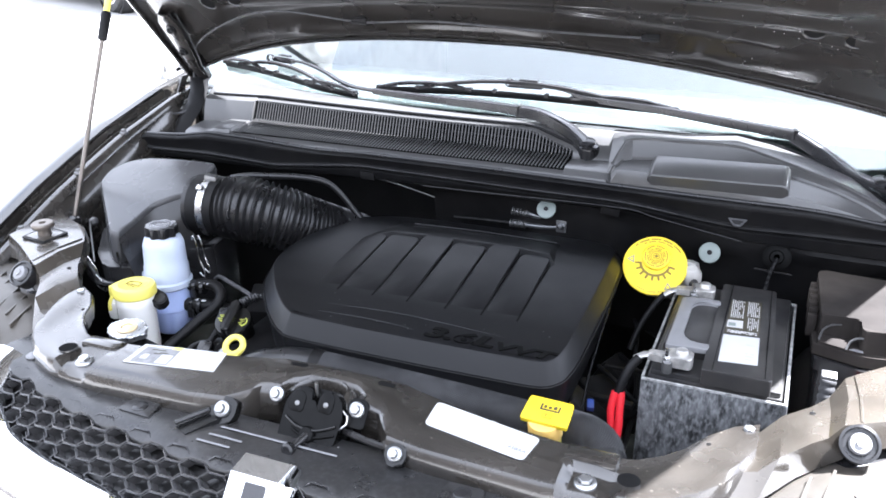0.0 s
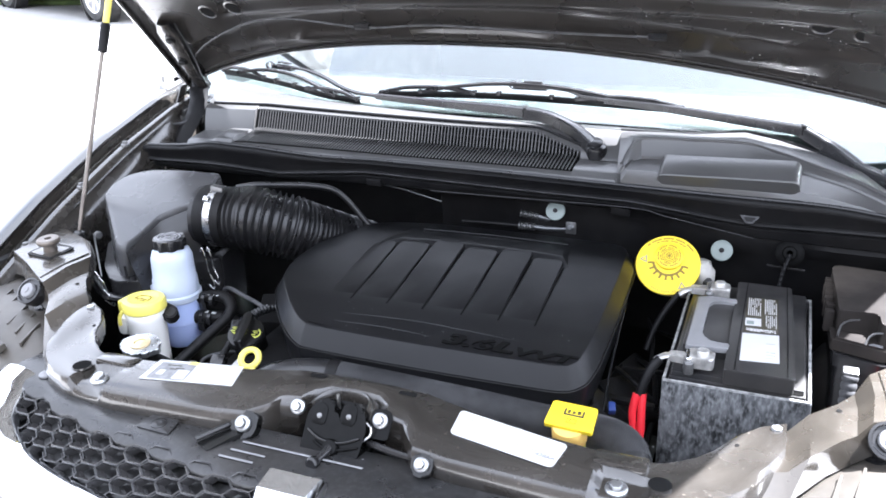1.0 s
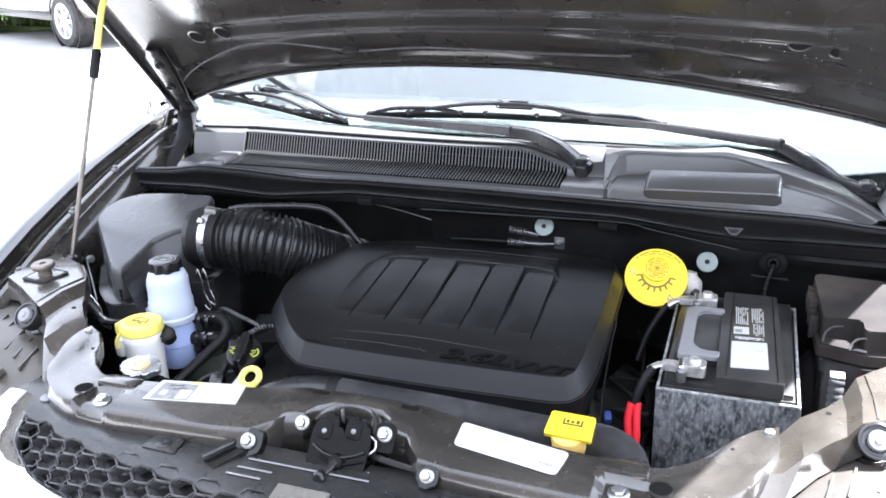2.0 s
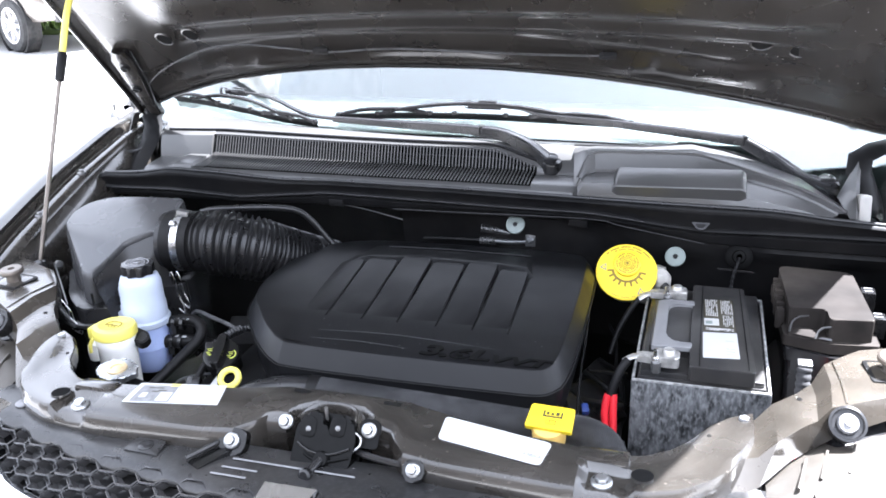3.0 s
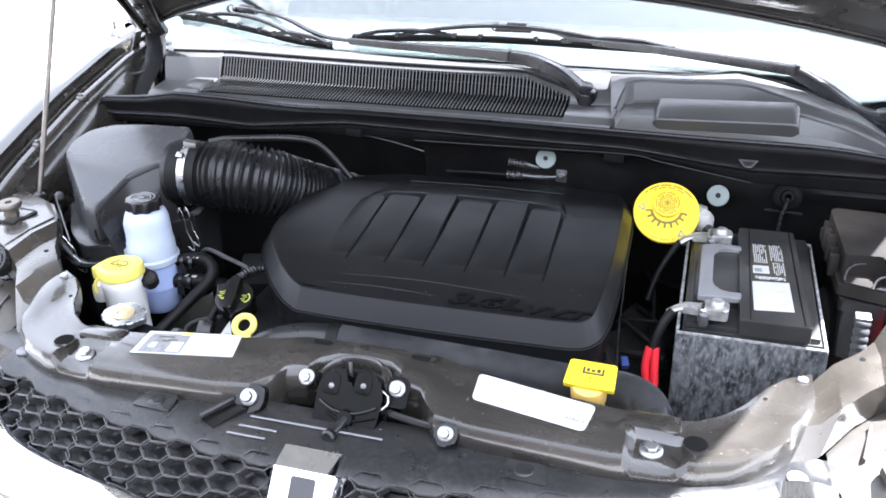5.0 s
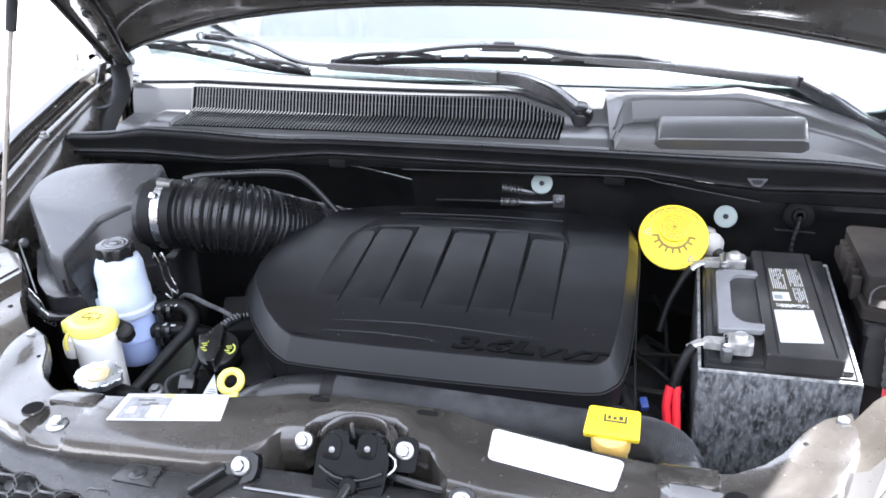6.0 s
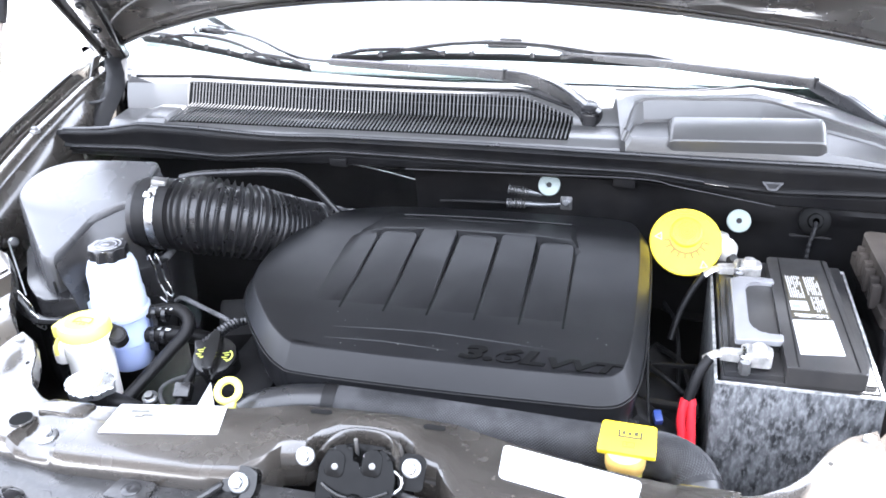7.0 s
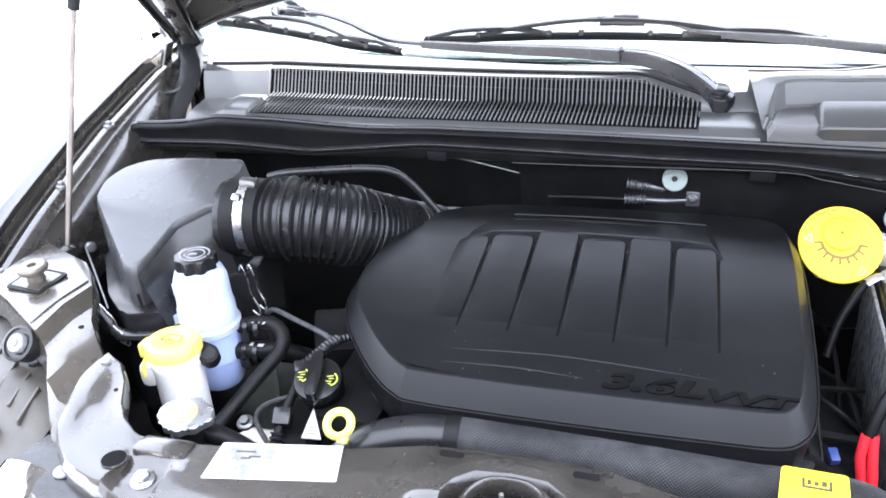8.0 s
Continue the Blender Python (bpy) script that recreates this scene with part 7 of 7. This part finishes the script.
def clamp(x, y, z, spin, cables, label):
    t = thing("battery_clamp", (x, y, z - 0.02), label, "battery terminal", "battery terminals")
    m_ = pose(x, y, z, 0, 0, spin)
    part("collar", prism(rounded([(-0.016, -0.014), (0.018, -0.014), (0.020, 0.0), (0.018, 0.014), (-0.016, 0.014)], 0.006), -0.016, 0.0, m_, 0.003), M_LEAD, t)
    part("post", lathe([(0.0088, -0.02), (0.0084, 0.004), (0.0075, 0.0055), (0, 0.0055)], m_ @ pose(0.004, 0.002, 0), 20), M_LEAD, t, "lead battery post")
    part("clamp_ear", prism(rounded([(-0.040, -0.008), (-0.014, -0.010), (-0.014, 0.008), (-0.040, 0.006)], 0.003), -0.014, -0.004, m_, 0.002), M_LEAD, t)
    part("stud", lathe([(0.0055, -0.02), (0.0055, -0.002), (0.003, 0.0), (0.003, 0.010), (0, 0.011)], m_ @ pose(-0.014, -0.013, 0), 8), M_STEEL, t)
    part("nut", prism(circle(0.0068, 6), -0.022, -0.006, m_ @ pose(-0.012, -0.018, 0), 0.001), M_DULL, t)
    part("lug", tube([m_ @ Vector((-0.026, 0, -0.008)), m_ @ Vector((-0.045, -0.001, -0.010)), m_ @ Vector((-0.058, -0.004, -0.018))], 0.0072, 10, flat=0.5), M_LEAD, t)
    for nm_, pts_, r__, mm in cables:
        part(nm_, tube(pts_, r__, 12), mm, t)
    return t


clamp(0.406, 0.306, 0.981, 0, [("taped_cable", [(0.355, 0.302, 0.966), (0.346, 0.294, 0.955), (0.338, 0.285, 0.935), (0.334, 0.280, 0.918)], 0.0066, M_RUBBER),
                               ("red_cable", [(0.330, 0.278, 0.920), (0.327, 0.270, 0.895), (0.330, 0.262, 0.870), (0.322, 0.250, 0.850), (0.300, 0.235, 0.842)], 0.0055, M_RED),
                               ("red_cable", [(0.338, 0.280, 0.920), (0.339, 0.271, 0.895), (0.341, 0.260, 0.868), (0.338, 0.25, 0.84)], 0.0055, M_RED)], "corroded lead clamp with red cables on the battery post")
clamp(0.408, 0.540, 0.981, 8, [("taped_cable", [(0.352, 0.530, 0.964), (0.338, 0.518, 0.945), (0.322, 0.50, 0.915), (0.312, 0.48, 0.88)], 0.0050, M_RUBBER)], "lead clamp with a taped cable on the rear post")

# ---- brake fluid reservoir ----
br = thing("brake_fluid_reservoir", (0.335, 0.62, 0.90), "white brake fluid reservoir under a printed yellow disc", "reservoir")
m = facing((0.324, 0.588, 0.985), (0.06, -0.72, 0.69))
part("warning_disc", lathe([(0.0515, -0.0015), (0.0525, 0), (0.0515, 0.0015), (0.019, 0.0018), (0, 0.0018)], m, 56), M_YELLOW, br, "round yellow warning disc")
mc = m @ pose(0.0, 0.014, 0)
capp = part("cap", lathe([(0.0235, 0.000), (0.0230, 0.0060), (0.0215, 0.0075), (0.0200, 0.0078), (0, 0.0078)], mc, 36), M_YELLOW, br, "yellow knurled cap")


def ring_of_marks(at, r_, first, last, count, w_, h_, z, bm_, skip=0):
    """Short bars round a circle, in place of small print."""
    for i_ in range(count):
        if skip and i_ % skip == skip - 1:
            continue
        a_ = first + (last - first) * i_ / max(1, count - 1)
        prism([(-h_ / 2, -w_ / 2), (h_ / 2, -w_ / 2), (h_ / 2, w_ / 2), (-h_ / 2, w_ / 2)], z, z + 0.0004, at @ Matrix.Rotation(a_, 4, "Z") @ pose(r_, 0, 0), 0, bm_)
    return bm_


bm = bmesh.new()
ring_of_marks(mc, 0.0180, 0, 6.1, 38, 0.0020, 0.0022, 0.0078, bm, 6)
ring_of_marks(mc, 0.0140, 0.1, 6.2, 30, 0.0020, 0.0020, 0.0078, bm, 5)
for r_ in (0.0112, 0.0085, 0.0052):
    tube([mc @ Vector((r_ * math.cos(a), r_ * math.sin(a), 0.0079)) for a in [6.2832 * i / 28 for i in range(29)]], 0.0006, 5, 0.01, bm)
for k in range(3):
    prism([(-0.0007, -0.004), (0.0007, -0.004), (0.0007, 0.004), (-0.0007, 0.004)], 0.0078, 0.0083, mc @ Matrix.Rotation(k * 1.047 + 0.3, 4, "Z"), 0, bm)
part("cap_print", bm, M_OCHRE, capp, "rings of small print and a symbol")
# toothed wheel printed below the cap
bm = bmesh.new()
ring_of_marks(m @ pose(0, 0.006, 0), 0.0292, math.radians(192), math.radians(348), 9, 0.0034, 0.0085, 0.0017, bm)
arc = [math.radians(a) for a in range(190, 351, 8)]
for a, b in zip(arc, arc[1:]):
    prism([(0.0222 * math.cos(a), 0.0222 * math.sin(a) + 0.006), (0.0262 * math.cos(a), 0.0262 * math.sin(a) + 0.006), (0.0262 * math.cos(b), 0.0262 * math.sin(b) + 0.006), (0.0222 * math.cos(b), 0.0222 * math.sin(b) + 0.006)], 0.0017, 0.0021, m, 0, bm)
part("printed_wheel", bm, M_OCHRE, br, "ochre toothed wheel symbol")
for r_, a0, a1, n_, w_, h_, gap in ((0.0470, 40, 140, 30, 0.0022, 0.0028, 7), (0.0425, 58, 122, 20, 0.0020, 0.0020, 6), (0.0470, 245, 292, 12, 0.0018, 0.0014, 5)):
    tagged(part("rim_print", ring_of_marks(m, r_, math.radians(a0), math.radians(a1), n_, w_, h_, 0.0015, bmesh.new(), gap), M_OCHRE, br), kind="stuff")
for x, y, sp_ in ((-0.0385, 0.006, -22), (0.027, -0.0335, 12)):
    mm_ = m @ pose(x, y, 0, 0, 0, sp_)
    tri = part("warning_triangle", prism([(-0.0065, -0.005), (0.0065, -0.005), (0, 0.007)], 0.0014, 0.0021, mm_), M_GREYINK, br)
    part("triangle_field", prism([(-0.0036, -0.0033), (0.0036, -0.0033), (0, 0.0036)], 0.0020, 0.0024, mm_), M_YELLOW, tri)
part("tank", box((0.345, 0.640, 0.945), (0.090, 0.060, 0.070), (-20, 0, 0), 0.014), M_MURK, br)
part("neck", lathe([(0.024, -0.06), (0.024, -0.002)], m, 26), M_MURK, br)
part("tank_lobe", lathe([(0, -0.03), (0.016, -0.03), (0.018, 0.0), (0.017, 0.016), (0.012, 0.024), (0.008, 0.028), (0, 0.029)], facing((0.381, 0.606, 0.962), (0.1, -0.45, 1)), 24), M_MURK, br)
part("hose_stub", tube([(0.388, 0.578, 0.965), (0.392, 0.566, 0.975)], 0.006, 10), M_DARK, br)
part("booster", lathe([(0, 0), (0.10, 0.0), (0.115, 0.02), (0.115, 0.09), (0.10, 0.11), (0.03, 0.115)], facing((0.36, 0.83, 0.88), (0, -1, 0)), 32), M_DARK, br)

# ---- fuse box ----
fb2 = thing("fuse_box", (0.67, 0.54, 0.86), "dusty black fuse box with a notched lid", "fuse box")
lidp = rounded([(0.581, 0.481), (0.574, 0.640), (0.580, 0.655), (0.680, 0.646), (0.689, 0.636), (0.698, 0.456), (0.640, 0.447), (0.635, 0.453), (0.634, 0.480), (0.628, 0.485)], 0.005)
part("lid", prism(lidp, 0.955, 0.993, None, 0.003), M_FUSE, fb2, "dusty lid")
part("lid_skirt", prism(rounded([(0.574, 0.458), (0.566, 0.660), (0.700, 0.652), (0.708, 0.446), (0.640, 0.438)], 0.006), 0.940, 0.957, None, 0.002), M_FUSE, fb2)
part("lid_lip", prism(rounded([(0.578, 0.452), (0.572, 0.655), (0.698, 0.650), (0.704, 0.434), (0.640, 0.430)], 0.006), 0.918, 0.938, None, 0.003), M_PLASTIC, fb2)
part("base", prism(rounded([(0.582, 0.456), (0.578, 0.650), (0.694, 0.646), (0.700, 0.440), (0.645, 0.436)], 0.008), 0.84, 0.924, None, 0.003), M_PLASTIC, fb2)
part("front_step", box((0.672, 0.425, 0.912), (0.062, 0.03, 0.022), (0, 0, 4), 0.003), M_PLASTIC, fb2)
part("corner_arc", tube([(0.582, 0.460, 0.962), (0.586, 0.474, 0.972), (0.597, 0.482, 0.978), (0.610, 0.484, 0.980)], 0.0016, 6), M_COWL, fb2)
part("corner_arc", tube([(0.618, 0.446, 0.960), (0.622, 0.452, 0.970), (0.630, 0.452, 0.977), (0.638, 0.448, 0.980)], 0.0018, 6), M_COWL, fb2)
for i in range(6):
    part("latch_tooth", box((0.570 + 0.002 * (i % 2), 0.500 + 0.024 * i, 0.966), (0.013, 0.010, 0.034), (0, 0, 4), 0.002), M_FUSE, fb2)
for y in (0.500, 0.600):
    lt = part("side_latch", box((0.709, y, 0.966), (0.022, 0.026, 0.034), (0, 0, -3), 0.003), M_PLASTIC, fb2)
    for k in (-0.006, 0.006):
        part("latch_slot", box((0.709, y + k, 0.9834), (0.012, 0.004, 0.0012)), M_HANDLE, lt)
part("notch_tray", prism(rounded([(0.580, 0.458), (0.626, 0.444), (0.640, 0.446), (0.634, 0.482), (0.582, 0.482)], 0.003), 0.956, 0.961, None, 0.001), M_FUSE, fb2)
part("paper_tab", prism([(0.622, 0.444), (0.640, 0.440), (0.640, 0.446), (0.628, 0.449)], 0.9612, 0.9622, None), M_HANDLE, fb2, "small pale tab")
fc = thing("fuse_box_cable", (0.60, 0.36, 0.88), "black and red cable below the fuse box with a crimped lug", "cable")
part("lug", box((0.597, 0.367, 0.955), (0.020, 0.014, 0.010), (15, 0, 0), 0.002), M_DULL, fc)
part("sleeve", tube([(0.597, 0.362, 0.952), (0.596, 0.352, 0.925), (0.596, 0.345, 0.905)], lambda k, g: 0.010 + 0.001 * math.sin(g * 600), 12, 0.003), M_TAPE, fc)
part("red_cable", tube([(0.596, 0.346, 0.908), (0.595, 0.338, 0.875), (0.59, 0.33, 0.82)], 0.0085, 12), M_RED, fc)

# ---- firewall fittings ----
for at in ((0.106, 0.690, 1.022), (0.402, 0.668, 0.990)):
    gq = thing("insulation_clip", at, "pale green round push clip on the firewall pad", "clip", "insulation clips")
    m = facing(at, (0.0, -0.86, 0.5))
    part("disc", lathe([(0.0175, -0.002), (0.0182, 0.0), (0.0172, 0.002), (0.008, 0.0035), (0.0045, 0.0035), (0.004, 0.002)], m, 30), M_GREEN, gq)
    part("stem", lathe([(0.005, -0.03), (0.005, 0.0)], m, 10), M_GREEN, gq)
    part("core", lathe([(0.0042, 0.001), (0.0042, 0.0045), (0, 0.005)], m, 12), M_DARK, gq)
ac = thing("air_conditioning_line", (0.10, 0.74, 0.96), "silver air-conditioning lines with ribbed fittings", "pipe")
M_ALU = mat("dull_aluminium_tube", (0.16, 0.165, 0.17), 0.38, metal=0.8, var=0.15, scale=60, bump=0.1)
part("upper_line", tube([(0.066, 0.705, 1.003), (0.090, 0.706, 0.999), (0.118, 0.708, 0.996), (0.146, 0.712, 0.994), (0.158, 0.73, 0.99)], 0.0056, 12), M_ALU, ac)
part("lower_line", tube([(0.064, 0.701, 0.982), (0.095, 0.701, 0.982), (0.126, 0.703, 0.985)], 0.0046, 12), M_ALU, ac)
part("thin_tube", tube([(-0.085, 0.715, 0.972), (-0.03, 0.704, 0.979), (0.040, 0.700, 0.982)], 0.0030, 8), M_RUBBER, ac)
for a_, b_ in (((0.036, 0.703, 1.006), (0.070, 0.705, 1.002)), ((0.034, 0.700, 0.982), (0.066, 0.701, 0.982))):
    part("ribbed_fitting", tube([a_, b_], lambda k, g: 0.0066 + 0.0014 * math.sin(g / 0.0055 * 2 * math.pi), 12, 0.001), M_DULL, ac)
part("end_block", box((0.133, 0.706, 0.988), (0.020, 0.016, 0.024), (0, 0, 0), 0.003), M_DULL, ac)
bolt("block_bolt", (0.133, 0.6975, 0.990), (0, -1, 0.2), ac, 0.0075, head=M_ALU, label="bright clamp bolt")
part("line_bracket", tube([(0.136, 0.706, 0.99), (0.142, 0.74, 0.99)], 0.006, 8), M_DULL, ac)
gb = thing("cable_grommet", (0.511, 0.67, 1.0), "black rubber grommet with a grey cable through the firewall", "grommet")
m = facing((0.509, 0.664, 1.000), (0, -0.9, 0.35))
part("boot", lathe([(0.023, -0.006), (0.023, 0.003), (0.020, 0.006), (0.012, 0.008), (0.010, 0.014), (0.005, 0.015)], m, 26), M_GROOVE, gb)
part("cable", tube([(0.509, 0.651, 1.003), (0.506, 0.638, 0.994), (0.501, 0.630, 0.975), (0.498, 0.622, 0.940), (0.496, 0.618, 0.90)], lambda k, g: 0.0030 + 0.0006 * math.sin(g * 700), 8, 0.002), M_RUBBER, gb)
part("edge_strip", box((0.506, 0.664, 0.974), (0.060, 0.004, 0.004), (0, 2, 0), 0.001), M_PLASTIC, gb)
# pipes and leads in the dark gap between engine and battery
gp = thing("engine_wiring", (0.31, 0.36, 0.80), "dark wiring and brackets between engine and battery", "wiring")
for i, pts in enumerate(([(0.29, 0.50, 0.87), (0.33, 0.44, 0.88), (0.345, 0.36, 0.86), (0.34, 0.27, 0.80)], [(0.28, 0.40, 0.90), (0.315, 0.37, 0.895), (0.35, 0.36, 0.87)], [(0.30, 0.58, 0.90), (0.32, 0.50, 0.90), (0.325, 0.40, 0.86), (0.31, 0.3, 0.82)])):
    part("lead", tube([(x, y, z - 0.015) for x, y, z in pts], 0.0042 - 0.0006 * i, 8), M_RUBBER, gp)
part("connector", box((0.300, 0.262, 0.900), (0.010, 0.016, 0.010), (20, 0, 15), 0.002), M_BLUEPL, gp, "small blue connector")
part("connector", box((0.265, 0.225, 0.905), (0.026, 0.020, 0.018), (10, 0, -10), 0.003), M_PLASTIC, gp)
part("cross_bracket", box((0.318, 0.405, 0.885), (0.06, 0.006, 0.005), (0, 0, 5), 0.001), M_RUBBER, gp)
part("cross_bracket", box((0.315, 0.325, 0.875), (0.07, 0.012, 0.008), (0, 0, -5), 0.002), M_RUBBER, gp)

# ---- parked vehicle in the distance ----
def parked_suv(at, heading):
    v = thing("parked_suv", at, "grey-brown parked utility vehicle with silver alloy wheels", "car")
    base = pose(*at, 0, 0, heading)

    def put(name, bm_, material, parent=v, label=""):
        bmesh.ops.transform(bm_, matrix=base, verts=bm_.verts)
        return part(name, bm_, material, parent, label)

    rows_ = []
    for x, z0, z1, w_ in ((-4.05, 0.55, 0.95, 0.80), (-3.95, 0.42, 1.05, 0.90), (-3.0, 0.42, 1.10, 0.93), (-1.5, 0.36, 1.08, 0.94), (0.0, 0.42, 1.06, 0.93), (0.55, 0.42, 1.0, 0.90), (0.85, 0.45, 0.90, 0.80), (0.92, 0.5, 0.8, 0.7)):
        rows_.append([(x, -w_ + 0.06, z0), (x, -w_, z0 + 0.12), (x, -w_, z1 - 0.12), (x, -w_ + 0.08, z1), (x, w_ - 0.08, z1), (x, w_, z1 - 0.12), (x, w_, z0 + 0.12), (x, w_ - 0.06, z0)])
    bm_ = loft(rows_, close=True)
    put("body", bm_, M_TAUPE)
    rows_ = [[(x, -w_, z) for x, w_, z in ((-3.95, 0.84, 1.05), (-3.6, 0.70, 1.66), (-1.3, 0.70, 1.70), (-0.45, 0.82, 1.08))], [(x, w_, z) for x, w_, z in ((-3.95, 0.84, 1.05), (-3.6, 0.70, 1.66), (-1.3, 0.70, 1.70), (-0.45, 0.82, 1.08))]]
    put("roof", loft(rows_, thick=0.02), M_TAUPE)
    for s_ in (-1, 1):
        for a_, b_ in ((-3.5, -2.55), (-2.45, -1.55), (-1.45, -0.75)):
            put("side_window", loft([[(a_, s_ * 0.835, 1.10), (b_ + 0.1, s_ * 0.835, 1.10)], [(a_ + 0.08, s_ * 0.715, 1.60), (b_ - 0.02, s_ * 0.715, 1.60)]], thick=0.01), M_DASH)
    for x in (0.0, -3.05):
        for s_ in (-1, 1):
            wh = put("wheel", lathe([(0.25, -0.11), (0.335, -0.115), (0.36, -0.08), (0.362, 0.08), (0.335, 0.115), (0.245, 0.118), (0.235, 0.09)], pose(x, s_ * 0.84, 0.362, -90 * s_, 0, 0), 40), M_TYRE)
            wm_ = facing((x, s_ * 0.84, 0.362), (0, s_, 0.0001))
            bm_ = lathe([(0.238, 0.02), (0.245, 0.115), (0.225, 0.112), (0.215, 0.05), (0.06, 0.045), (0.055, 0.09), (0, 0.09)], wm_, 36)
            for i in range(7):
                a_ = 2 * math.pi * i / 7
                prism([(0.04, -0.03), (0.225, -0.022), (0.225, 0.022), (0.04, 0.03)], 0.06, 0.098, wm_ @ Matrix.Rotation(a_, 4, "Z"), 0.006, bm_)
            rm = put("rim", bm_, M_ALLOY, wh, "silver alloy rim")
            put("arch_liner", lathe([(0.30, -0.10), (0.43, -0.10), (0.43, 0.098), (0.40, 0.098)], wm_, 36), M_DARK)
    put("headlamp", box((0.80, -0.66, 0.82), (0.16, 0.26, 0.14), (0, 0, 25), 0.03), M_PALE)
    put("bumper_trim", box((0.84, 0, 0.48), (0.12, 1.5, 0.12), (0, 0, 0), 0.03), M_PLASTIC)
    put("sill", box((-1.5, -0.90, 0.40), (2.3, 0.08, 0.10), (0, 0, 0), 0.02), M_PLASTIC)
    return v


parked_suv((-8.45, 10.15, 0), -21.7)
